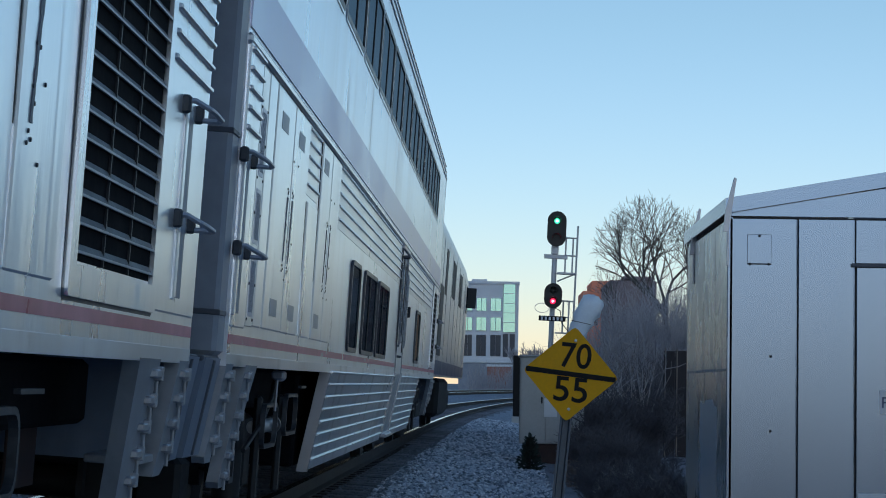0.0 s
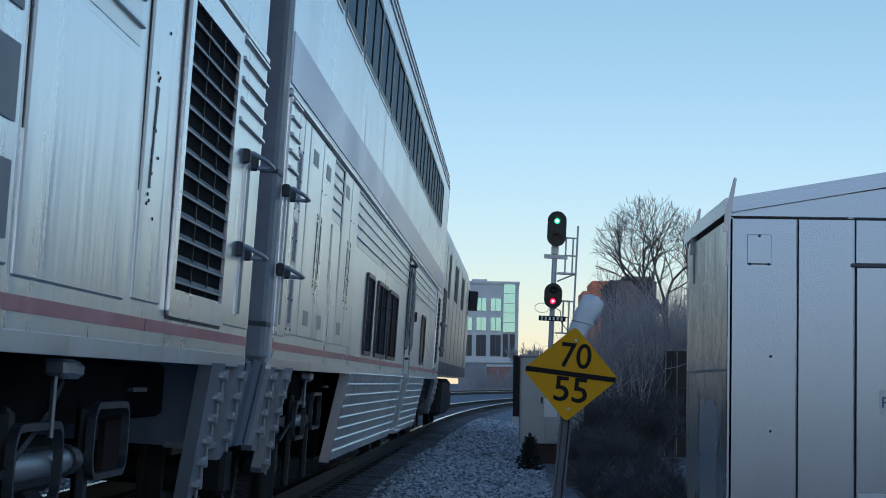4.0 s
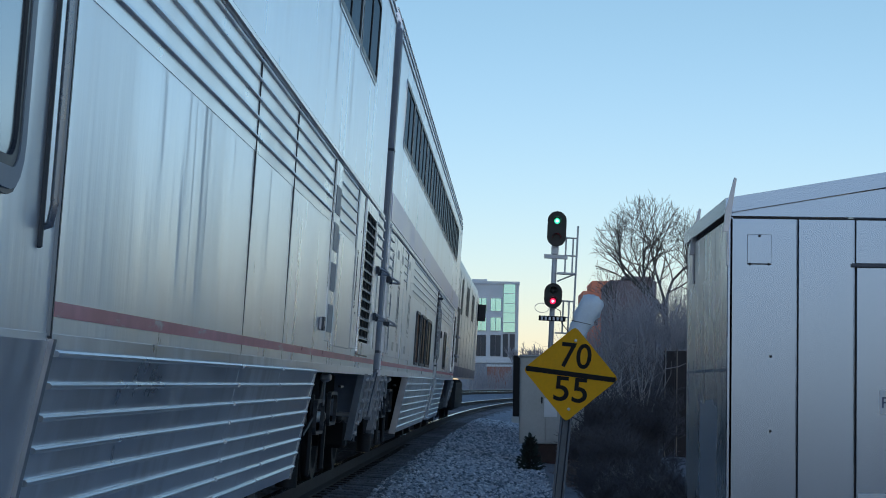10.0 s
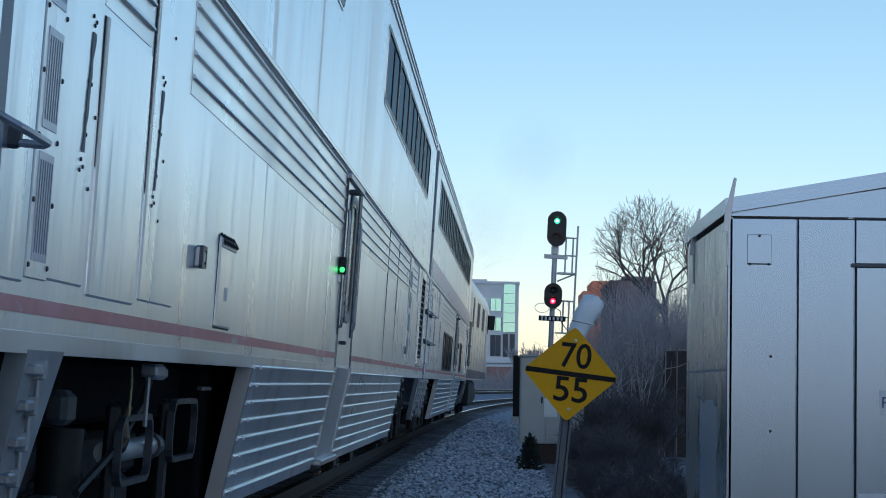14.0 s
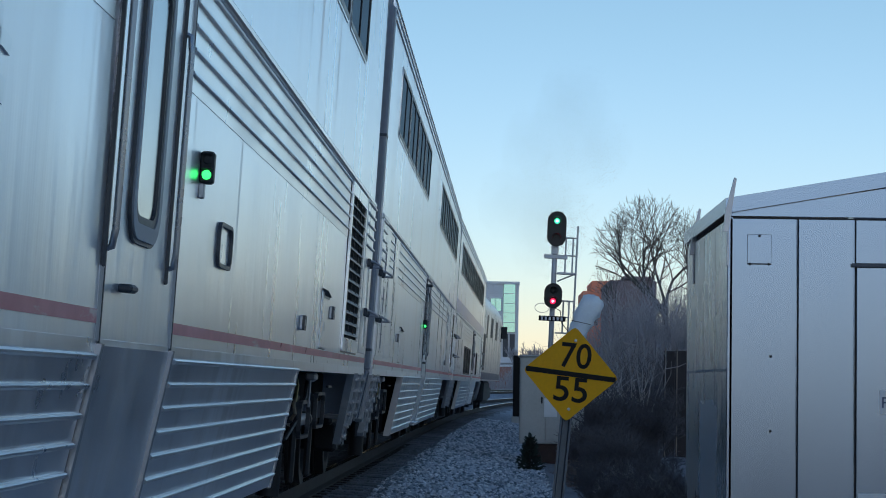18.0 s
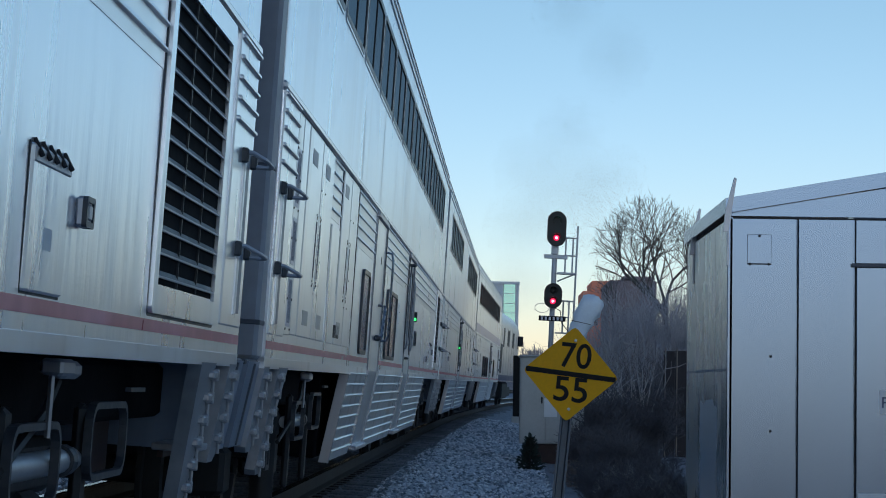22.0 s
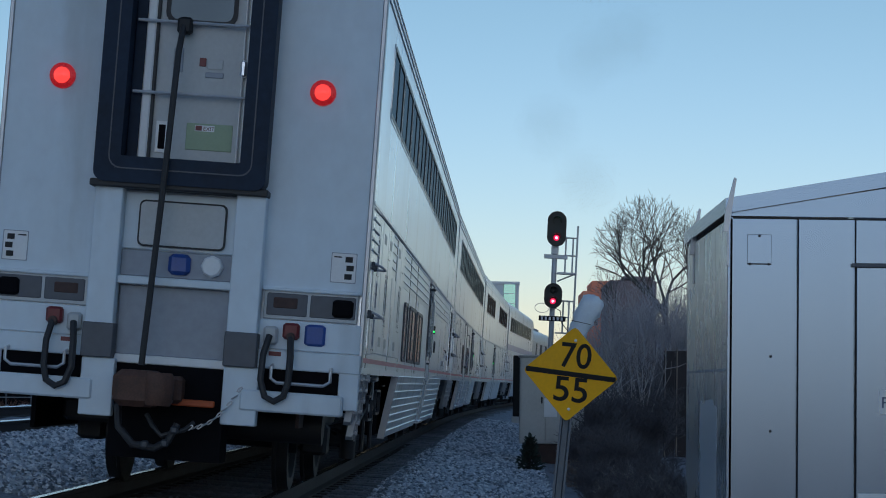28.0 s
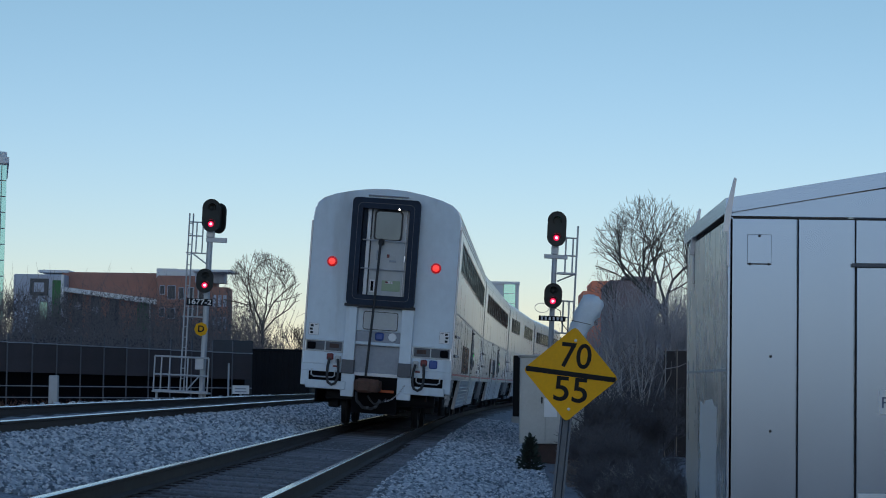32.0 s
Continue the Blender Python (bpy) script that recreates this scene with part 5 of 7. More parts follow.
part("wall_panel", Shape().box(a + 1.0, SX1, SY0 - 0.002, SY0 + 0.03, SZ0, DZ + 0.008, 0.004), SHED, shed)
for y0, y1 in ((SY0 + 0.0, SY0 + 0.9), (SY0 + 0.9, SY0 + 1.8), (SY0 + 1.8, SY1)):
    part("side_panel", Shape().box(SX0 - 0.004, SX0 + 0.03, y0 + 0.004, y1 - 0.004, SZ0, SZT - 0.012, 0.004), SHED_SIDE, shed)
# ragged pale patch stands in for the sky's reflection low on the side
rj = random.Random(4)
zt = 0.840
o = [(SY0 + 0.74 + rj.uniform(-0.05, 0.05), SZ0 + (zt - SZ0) * k / 12 * 0.97) for k in range(13)]
o += [(SY0 + 0.78 + 1.2 * k / 8, zt + rj.uniform(-0.035, 0.03)) for k in range(9)]
o += [(SY0 + 2.0 + rj.uniform(-0.09, 0.07), zt - (zt - SZ0) * k / 12) for k in range(1, 13)]
part("reflection_patch", Shape().loft([[(SX0 - 0.0065, y, z) for y, z in o], [(SX0 + 0.0, y, z) for y, z in o]]), SKY_SHEEN, shed, "pale patch painted for a sky reflection")
part("corner_angle", Shape().box(SX0 - 0.012, SX0 + 0.028, SY0 - 0.012, SY0 + 0.02, SZ0, SZT, 0.005), SHED, shed)
part("side_joint", Shape().box(SX0 - 0.007, SX0 + 0.0, SY0 + 0.02, SY1 - 0.05, 1.065, 1.085, 0.002), GREY_PAINT, shed)
part("far_wall", Shape().box(SX0, SX1, SY1 - 0.02, SY1, SZ0, SZT), SHED_SIDE, shed)
# gable and roof, the ridge running away from the track side
xr = (SX0 + SX1) / 2
rise = math.tan(radians(9.4))
zr = SZT + 0.03 + (xr - SX0) * rise
part("gable", Shape().loft([[(SX0, SY0 + 0.006, SZT + 0.006), (SX1, SY0 + 0.006, SZT + 0.006), (SX1, SY0 + 0.006, SZT + 0.03), (xr, SY0 + 0.006, zr), (SX0, SY0 + 0.006, SZT + 0.03)],
                            [(SX0, SY0 + 0.03, SZT + 0.006), (SX1, SY0 + 0.03, SZT + 0.006), (SX1, SY0 + 0.03, SZT + 0.03), (xr, SY0 + 0.03, zr), (SX0, SY0 + 0.03, SZT + 0.03)]]), SHED, shed)
for d in (1, -1):
    xe = SX0 - 0.03 if d == 1 else SX1 + 0.03
    ze = SZT + 0.02
    y0, y1 = SY0 - 0.05, SY1 + 0.05
    rf = part("roof", Shape().add([(xe, y0, ze), (xe, y1, ze), (xr, y1, zr + 0.01), (xr, y0, zr + 0.01), (xe, y0, ze + 0.105), (xe, y1, ze + 0.105), (xr, y1, zr + 0.115), (xr, y0, zr + 0.115)],
                                  [(0, 3, 2, 1), (4, 5, 6, 7), (0, 4, 7, 3), (1, 2, 6, 5), (0, 1, 5, 4), (3, 7, 6, 2)]), SHED, shed)
for y in (SY0 - 0.055, SY0 + 2.6):
    s = Shape()
    o = [(SX0 - 0.045, y, SZT - 0.11), (SX0 - 0.01, y, SZT - 0.11), (SX0 + 0.045, y, SZT + 0.26), (SX0 + 0.03, y, SZT + 0.27), (SX0 - 0.03, y, SZT + 0.04)]
    s.loft([[(x, q, z) for x, q, z in o], [(x, q + 0.05, z) for x, q, z in o]])
    part("lifting_strap", s, STEEL_DULL, shed, "bent grey steel strap")
    part("strap_tail", Shape().box(SX0 - 0.02, SX0 - 0.004, y + 0.01, y + 0.03, SZT - 0.35, SZT - 0.1, 0.003), STEEL_DULL, shed)
x0, x1, z0, z1 = 1.705, 1.874, 1.816, 2.021
part("blank_plate", Shape().box(x0, x1, SY0 - 0.017, SY0 + 0.01, z0, z1, 0.003), SHED, shed)
part("plate_edge", Shape().box(x0, x1, SY0 - 0.016, SY0 + 0.0, z0 - 0.006, z0 + 0.001), RUBBER, shed)
for px, pz in ((0.5, 1.0), (0.12, 0.04), (0.88, 0.04)):
    part("rivet", Shape().lathe([(0, SY0 - 0.024), (0.010, SY0 - 0.022), (0.010, SY0 + 0.0), (0, SY0)], 8, "y", (x0 + px * (x1 - x0), 0, z0 + pz * (z1 - z0) - 0.01)), IRON, shed)
for z in (1.172, 0.655):
    part("screw", Shape().lathe([(0, SY0 - 0.022), (0.010, SY0 - 0.02), (0.011, SY0 - 0.01), (0, SY0 - 0.01)], 8, "y", (1.872, 0, z)), IRON, shed)

# ---------------------------------------------------------------- speed sign
YELLOW = material("yellow_sign_paint", (0.84, 0.40, 0.004), 0.55, 0.0, 0.10, 3.0, 40.0, 0.03, spec=0.25)
BLACK_PAINT = material("black_sign_paint", (0.010, 0.010, 0.011), 0.6, 0.0, 0.2, 5.0, 40.0, 0.02, spec=0.2)
POST = material("galvanised_post", (0.10, 0.12, 0.145), 0.5, 0.4, 0.2, 5.0, 40.0, 0.08)
sign = thing("speed_sign", "yellow diamond speed board on a grey channel post", "road sign", at=Matrix.Translation((0.471, 14.5, 1.026)) @ pose(0, 0, 0, 0, 5.2, 0))
h = 0.318
s = Shape()
o = []
for a in range(4):
    for e in (-7, 0, 7):
        an = radians(90 * a + e * 0.55)
        rr = h * (1.0 if e == 0 else 0.955) if e else h * 0.985
        o.append((math.sin(an) * rr, math.cos(an) * rr))
s.loft([[(x, 0.004, z) for x, z in o], [(x, 0.0, z) for x, z in o]])
part("board", s, YELLOW, sign, "yellow diamond board")
bar = part("bar", Shape().box(-0.305, 0.305, -0.004, 0.001, -0.017, 0.017), BLACK_PAINT, sign, "black dividing bar")
bar.matrix_basis = pose(0, 0, 0, 0, 1.6, 0)
lettering("upper_number", "70", 0.235, Matrix.Translation((0.022, -0.003, 0.118)) @ pose(0, 0, 0, 90, 0, 0), BLACK_PAINT, sign, width=0.205, bold=0.0025)
lettering("lower_number", "55", 0.235, Matrix.Translation((0.012, -0.003, -0.112)) @ pose(0, 0, 0, 90, 0, 0), BLACK_PAINT, sign, width=0.225, bold=0.0025)
for z in (0.228, -0.235):
    part("bolt", Shape().lathe([(0, -0.008), (0.010, -0.006), (0.011, 0.0), (0, 0.0)], 8, "y", (0.01, 0, z)), SILVER, sign)
s = Shape()
o = [(-0.04, 0.008), (-0.026, 0.008), (-0.018, 0.035), (0.018, 0.035), (0.026, 0.008), (0.04, 0.008), (0.028, 0.05), (-0.028, 0.05)]
s.loft([[(x, y, -1.62) for x, y in o], [(x, y, 0.27) for x, y in o]])
part("post", s, POST, sign, "grey steel channel post")
# ---------------------------------------------------------------- signals
HEAD = material("black_signal_paint", (0.014, 0.017, 0.016), 0.55, 0.0, 0.2, 5.0, 30.0, 0.05)
MAST = material("silver_mast_paint", (0.50, 0.52, 0.54), 0.5, 0.3, 0.14, 3.0, 30.0, 0.06)
TEAL_GLOW = material("green_signal_lens", (0.02, 0.3, 0.2), 0.2, emit=(0.03, 0.8, 0.45), power=1.2)
TEAL_CORE = material("green_lamp_core", (0.02, 0.3, 0.2), 0.2, emit=(0.25, 1.0, 0.75), power=5.0)
ROSE_CORE = material("red_lamp_core", (0.35, 0.02, 0.05), 0.2, emit=(1.0, 0.22, 0.32), power=5.0)
ROSE_GLOW = material("red_signal_lens", (0.35, 0.02, 0.05), 0.2, emit=(1.0, 0.02, 0.09), power=1.3)


def stadium(w, hgt, n=10):
    r = w / 2
    pts = []
    for k in range(n + 1):
        a = math.pi * k / n
        pts.append((r * math.cos(a), hgt / 2 - r + r * math.sin(a)))
    for k in range(n + 1):
        a = math.pi + math.pi * k / n
        pts.append((r * math.cos(a), -(hgt / 2 - r) + r * math.sin(a)))
    return pts


def signal_head(parent, cx, cz, w, hgt, lamps, yaw=0.0, y=-0.22):
    """An oval black head with hooded lenses; lamps: (height, material or None)."""
    o = stadium(w, hgt)
    hd = part("signal_head", Shape().loft([[(x, 0.0, z) for x, z in o], [(x, -0.025, z) for x, z in o]]), HEAD, parent, "oval black signal head", smooth=False)
    hd.matrix_basis = pose(cx, y, cz, 0, 0, yaw)
    part("rim", Shape().loft([[(x, -0.02, z) for x, z in o], [(x * 1.02, -0.05, z * 1.01) for x, z in o], [(x * 0.94, -0.05, z * 0.97) for x, z in o], [(x * 0.94, -0.02, z * 0.97) for x, z in o]], caps=False), HEAD, hd)
    part("housing", Shape().box(-w * 0.3, w * 0.3, 0.0, 0.3, -hgt * 0.38, hgt * 0.38, 0.05), HEAD, hd)
    for z, mat in lamps:
        s = Shape()
        n = 14
        ring = []
        for yy, r in ((-0.02, 0.115), (-0.24, 0.12)):
            for k in range(n + 1):
                a = radians(-35 + 250 * k / n)
                ring.append((r * math.cos(a), yy if yy > -0.1 else -0.10 - 0.14 * max(0.0, math.sin(a)), z + r * math.sin(a)))
        s.add(ring, [(k, k + 1, n + 1 + k + 1, n + 1 + k) for k in range(n)])
        part("hood", s, HEAD, hd, smooth=True)
        part("lens", Shape().lathe([(0, -0.055), (0.05, -0.05), (0.082, -0.03), (0.085, -0.01), (0, -0.01)], 18, "y", (0, 0, z)), mat or HEAD, hd, "glowing signal lens" if mat else "", smooth=True)
        if mat:
            part("lamp_core", Shape().lathe([(0, -0.060), (0.040, -0.058), (0.042, -0.03), (0, -0.03)], 14, "y", (0, 0, z)), TEAL_CORE if mat is TEAL_GLOW else ROSE_CORE, hd, smooth=True)
    return hd


def bars(parent, name, segs, r, mat=None):
    for p, q in segs:
        part(name, Shape().cyl(p, q, r, 6), mat or MAST, parent)


# signal beside the near track; the mast leans a little
sig_r = thing("signal_mast", "silver two-headed signal mast beside the near track", "railway signal", "trackside signals", at=Matrix.Translation((1.386, 60.0, 2.220)) @ pose(0, 0, 0, 0, 1.9, 0))
# heights below are from a point about 2.2 m over the rails
part("mast", Shape().tube([(0, 0, -2.95), (0, 0, 3.35)], 0.075, 12), MAST, sig_r, smooth=True)
part("footing", Shape().box(-0.3, 0.3, -0.3, 0.3, -2.98, -2.62, 0.03), GREY_PAINT, sig_r)
head_u = signal_head(sig_r, 0.02, 3.07, 0.52, 0.98, ((0.22, TEAL_GLOW), (-0.25, ROSE_GLOW)))
head_l = signal_head(sig_r, 0.0, 1.20, 0.49, 0.70, ((0.14, None), (-0.15, ROSE_GLOW)))
# disc added to black out whichever upper lens is off
shutter = part("shutter", Shape().lathe([(0, -0.078), (0.092, -0.078), (0.092, -0.064), (0, -0.064)], 16, "y", (0, 0, 0)), HEAD, head_u, "black disc added to hide the lens that is off")
part("bracket_plate", Shape().box(-0.30, 0.36, -0.10, -0.02, 2.24, 2.36, 0.01), MAST, sig_r)
part("bracket", Shape().box(-0.1, 0.1, -0.12, 0.12, 2.36, 2.62, 0.02), MAST, sig_r)
npl = part("signal_plate", Shape().box(-0.37, 0.38, -0.13, -0.11, 0.50, 0.64, 0.004), BLACK_PAINT, sig_r, "black plate with white marks")
for k in range(6):
    part("plate_mark", Shape().box(-0.31 + 0.11 * k, -0.25 + 0.11 * k, -0.135, -0.128, 0.525, 0.615), PLACARD, npl)
part("wire_loop", Shape().tube([(-0.10 - 0.19 + 0.2 * math.cos(a), -0.05, 0.86 + 0.13 * math.sin(a)) for a in [2 * math.pi * k / 16 for k in range(17)]], 0.009, 5), PLACARD, sig_r)
bars(sig_r, "ladder_rail", [((0.58, 0.1, -2.6), (0.62, 0.1, 3.2))], 0.028)
bars(sig_r, "cage_bar", [((0.10, 0, 1.86), (0.60, 0, 1.86)), ((0.10, 0, 1.62), (0.58, 0, 1.84)), ((0.30, 0, 1.86), (0.30, 0, 2.85)), ((0.50, 0, 1.86), (0.50, 0, 2.85)), ((0.22, 0, 2.85), (0.60, 0.1, 2.85)), ((0.30, 0, 2.35), (0.60, 0.1, 2.35)),
                         ((0.10, 0, 0.18), (0.52, 0, 0.18)), ((0.12, 0, 0.62), (0.46, 0, 0.62)), ((0.46, 0, 0.18), (0.46, 0, 1.08)), ((0.30, 0, 0.18), (0.30, 0, 1.08)), ((0.14, 0, 1.08), (0.60, 0.1, 1.08))], 0.024)
part("cage_floor", Shape().box(0.08, 0.60, -0.2, 0.2, 1.82, 1.86, 0.005), MAST, sig_r)
part("cable", Shape().tube([(0.0, -0.08, 0.9), (0.22, -0.1, 0.8), (0.28, -0.1, 0.45), (0.5, -0.1, 0.2)], 0.014, 6), RUBBER, sig_r)

# signal across the far track
sig_l = thing("signal_mast", "silver two-headed signal mast beyond the far track", "railway signal", "trackside signals", at=Matrix.Translation((-8.636, 62.0, 0.642)) @ pose(0, 0, 0, 0, 1.9, 0))
part("mast", Shape().tube([(0, 0, -1.25), (0, 0, 4.7)], 0.085, 12), MAST, sig_l, smooth=True)
part("footing", Shape().box(-0.35, 0.35, -0.35, 0.35, -1.5, -1.15, 0.03), GREY_PAINT, sig_l)
signal_head(sig_l, 0.02, 5.05, 0.52, 0.95, ((0.22, None), (-0.25, ROSE_GLOW)), yaw=14)
signal_head(sig_l, 0.20, 5.0, 0.48, 0.88, ((0.2, None),), yaw=150, y=0.12)
signal_head(sig_l, -0.06, 3.15, 0.49, 0.70, ((0.14, None), (-0.13, ROSE_GLOW)), yaw=14)
part("bracket_plate", Shape().box(-0.1, 0.50, -0.10, -0.02, 4.28, 4.42, 0.01), MAST, sig_l)
part("bracket", Shape().box(-0.1, 0.12, -0.12, 0.12, 4.42, 4.62, 0.02), MAST, sig_l)
npl = part("signal_plate", Shape().box(-0.56, 0.18, -0.14, -0.12, 2.43, 2.63, 0.004), BLACK_PAINT, sig_l, "black plate with white figures")
lettering("plate_number", "1677-2", 0.21, Matrix.Translation((-0.19, -0.143, 2.53)) @ pose(0, 0, 0, 90, 0, 0), PLACARD, npl, width=0.66, bold=0.004)
dg = part("letter_board", Shape().lathe([(0, -0.14), (0.20, -0.14), (0.20, -0.128), (0, -0.128)], 8, "y", (-0.10, 0, 1.75)), YELLOW, sig_l, "small yellow board with a letter")
lettering("board_letter", "D", 0.26, Matrix.Translation((-0.10, -0.143, 1.75)) @ pose(0, 0, 0, 90, 0, 0), BLACK_PAINT, dg, bold=0.006)
part("case", Shape().box(-0.2, 0.06, -0.28, -0.1, 0.58, 0.95, 0.02), MAST, sig_l)
bars(sig_l, "ladder_rail", [((-0.63, 0, -0.1), (-0.63, 0, 5.1)), ((-0.52, 0, -0.1), (-0.52, 0, 5.1))], 0.024)
bars(sig_l, "ladder_rung", [((-0.63, 0, 0.3 * k), (-0.52, 0, 0.3 * k)) for k in range(17)], 0.014)
bars(sig_l, "cage_bar", [((-0.68, 0, 3.95), (0.0, 0, 3.95)), ((-0.5, 0, 3.95), (0.0, 0, 3.6)), ((-0.40, 0, 3.95), (-0.40, 0, 4.85)), ((-0.22, 0, 3.95), (-0.22, 0, 4.85)), ((-0.63, 0, 4.85), (-0.15, 0, 4.85)), ((-0.63, 0, 4.45), (-0.22, 0, 4.45)),
                         ((-0.68, 0, 2.1), (0.0, 0, 2.1)), ((-0.40, 0, 2.1), (-0.40, 0, 2.9)), ((-0.25, 0, 2.1), (-0.25, 0, 2.9))], 0.022)
for z in (-0.06, 0.40, 0.92):
    bars(sig_l, "platform_rail", [((-1.36, -0.3, z), (0.2, -0.3, z))], 0.03)
for x in (-1.36, -1.16, -0.92, -0.4, 0.2):
    bars(sig_l, "platform_post", [((x, -0.3, -0.06), (x, -0.3, 0.92))], 0.024)
bars(sig_l, "platform_brace", [((-0.42, -0.3, -0.06), (-0.05, -0.3, 0.4))], 0.022)
part("platform_floor", Shape().box(-1.4, 0.22, -0.35, 0.35, -0.12, -0.07, 0.01), MAST, sig_l)
for x in (-1.3, 0.1):
    bars(sig_l, "platform_leg", [((x, 0, -1.45), (x, 0, -0.1))], 0.04)

# signal head wrapped in white sheeting, on its own short pole
wrap = thing("wrapped_signal", "tilted signal head wrapped in creased white sheeting", "railway signal", at=Matrix.Translation((1.934, 53.0, -0.5)))
SHEET = material("white_sheeting", (0.80, 0.88, 0.95), 0.5, 0.0, 0.08, 4.0, 20.0, 0.3, bump_scale=0.03)
part("pole", Shape().cyl((0.12, 0, -0.1), (0.12, 0, 3.0), 0.05, 8), MAST, wrap)
rings = []
for k, (hgt, r) in enumerate(((0, 0.20), (0.12, 0.27), (0.3, 0.29), (0.45, 0.27), (0.6, 0.33), (0.75, 0.31), (0.9, 0.36), (1.05, 0.34), (1.2, 0.33), (1.3, 0.25), (1.36, 0.12))):
    rings.append([(r * math.cos(a) * (1 + 0.10 * math.sin(3 * a + 2.3 * k) + 0.05 * math.sin(7 * a + k)), 0.7 * r * math.sin(a) * (1 + 0.08 * math.sin(5 * a - k)), hgt + 0.05 * math.sin(2 * a + k)) for a in [2 * math.pi * j / 16 for j in range(16)]])
wr = part("sheeting", Shape().loft(rings), SHEET, wrap, "creased white sheeting", smooth=True)
wr.matrix_basis = pose(-0.14, -0.05, 2.027 + 0.58, 0, 27, 0) @ Matrix.Scale(0.84, 4)
for z in (0.5, 0.9):
    o = part("tie_cord", Shape().tube([(0.30 * math.cos(a), 0.21 * math.sin(a), z + 0.08 * math.cos(a)) for a in [2 * math.pi * j / 16 for j in range(17)]], 0.01, 5), IRON, wrap)
    o.matrix_basis = wr.matrix_basis.copy()

# ---------------------------------------------------------------- cabinet, post and small conifer
CAB = material("pale_cabinet_paint", (0.46, 0.46, 0.44), 0.55, 0.2, 0.12, 2.0, 24.0, 0.05)
cx0, cx1, cz0, cz1 = 0.360, 1.555, -0.147, 1.497
cab = thing("signal_cabinet", "pale grey steel signal cabinet on a rusty base", "cabinet")
part("body", Shape().box(cx0, cx1, 40.0, 40.9, cz0, cz1 - 0.04, 0.01), CAB, cab)
part("lid", Shape().box(cx0 - 0.03, cx1 + 0.03, 39.96, 40.95, cz1 - 0.04, cz1, 0.015), CAB, cab)
xm = (cx0 + cx1) / 2 - 0.12
for a, b in ((cx0 + 0.03, xm - 0.004), (xm + 0.004, cx1 - 0.03)):
    d = part("door", Shape().box(a, b, 39.985, 40.01, cz0 + 0.05, cz1 - 0.09, 0.006), CAB, cab)
    part("handle", Shape().box(b - 0.08, b - 0.05, 39.95, 39.99, 0.6, 0.72, 0.006), IRON, d)
nt = part("notice", Shape().box(0.814, 1.055, 39.975, 39.99, 0.352, 0.697, 0.0), PLACARD, cab, "white paper notice")
part("base", Shape().box(cx0 + 0.08, cx1 - 0.05, 40.1, 40.8, -0.62, cz0 + 0.01, 0.02), RUST_DARK, cab)
post = thing("trackside_post", "black steel equipment post beside the track", "post")
part("body", Shape().box(0.440, 0.699, 76.0, 76.3, -0.2, 1.960, 0.02), BLACK_PAINT, post)
part("footing", Shape().box(0.400, 0.739, 75.9, 76.4, -0.7, -0.19, 0.03), CAB, post)

NEEDLES = material("dark_evergreen_needles", (0.030, 0.045, 0.034), 0.8, 0.0, 0.5, 6.0, 60.0, 0.2)
TWIG = material("bare_grey_twigs", (0.46, 0.43, 0.44), 0.9, 0.0, 0.35, 4.0, 40.0, 0.1)
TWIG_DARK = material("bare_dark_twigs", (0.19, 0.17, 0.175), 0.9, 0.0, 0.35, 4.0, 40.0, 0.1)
BARK = material("grey_bark", (0.085, 0.072, 0.062), 0.9, 0.0, 0.35, 8.0, 50.0, 0.4)
PALE_STEM = material("pale_sapling_bark", (0.40, 0.37, 0.36), 0.85, 0.0, 0.2, 4.0, 40.0, 0.1)
BLACK_TWIG = material("shade_dark_twigs", (0.10, 0.093, 0.10), 0.85, 0.0, 0.4, 4.0, 40.0, 0.1)
BRAMBLE = material("dark_bramble_stems", (0.26, 0.235, 0.235), 0.85, 0.0, 0.4, 4.0, 40.0, 0.1)
DRY = material("dry_brown_stems", (0.27, 0.215, 0.19), 0.9, 0.0, 0.35, 4.0, 40.0, 0.1)
RED_GRASS = material("reddish_dead_grass", (0.20, 0.10, 0.075), 0.9, 0.0, 0.35, 4.0, 40.0, 0.1)
STRAW = material("dead_grass", (0.20, 0.15, 0.10), 0.9, 0.0, 0.35, 4.0, 40.0, 0.1)


def sprig(s, p, d, ln, w):
    """One thin leaf or needle spray as a folded blade."""
    d = d.normalized()
    a = d.orthogonal().normalized() * w
    m = p + d * ln * 0.5 + a.cross(d) * 0.3
    s.add([p, m + a, p + d * ln, m - a], [(0, 1, 2), (0, 2, 3)])


rng = random.Random(7)
con = thing("dwarf_conifer", "small dark conical evergreen in the ballast", "shrub", at=Matrix.Translation((0.506, 36.0, -0.55)))
part("trunk", Shape().tube([(0, 0, 0), (0, 0, 0.55)], [0.03, 0.008], 6), BARK, con)
s = Shape()
for w in range(11):
    z = 0.05 + 0.052 * w
    reach = 0.235 * (1 - w / 12.5) * (0.8 if w == 0 else 1.0)
    for k in range(11 - w // 3):
        a = 6.283 * k / (11 - w // 3) + w * 0.7 + rng.uniform(-0.2, 0.2)
        ln = reach * rng.uniform(0.75, 1.15)
        for j in range(16):
            f = (j + 1) / 16
            p = Vector((ln * f * math.cos(a), ln * f * math.sin(a), z - 0.03 * f + 0.07 * f * f))
            sprig(s, p, Vector((math.cos(a + rng.uniform(-1, 1)), math.sin(a + rng.uniform(-1, 1)), rng.uniform(-0.2, 0.9))), 0.055 + 0.03 * rng.random(), 0.013)
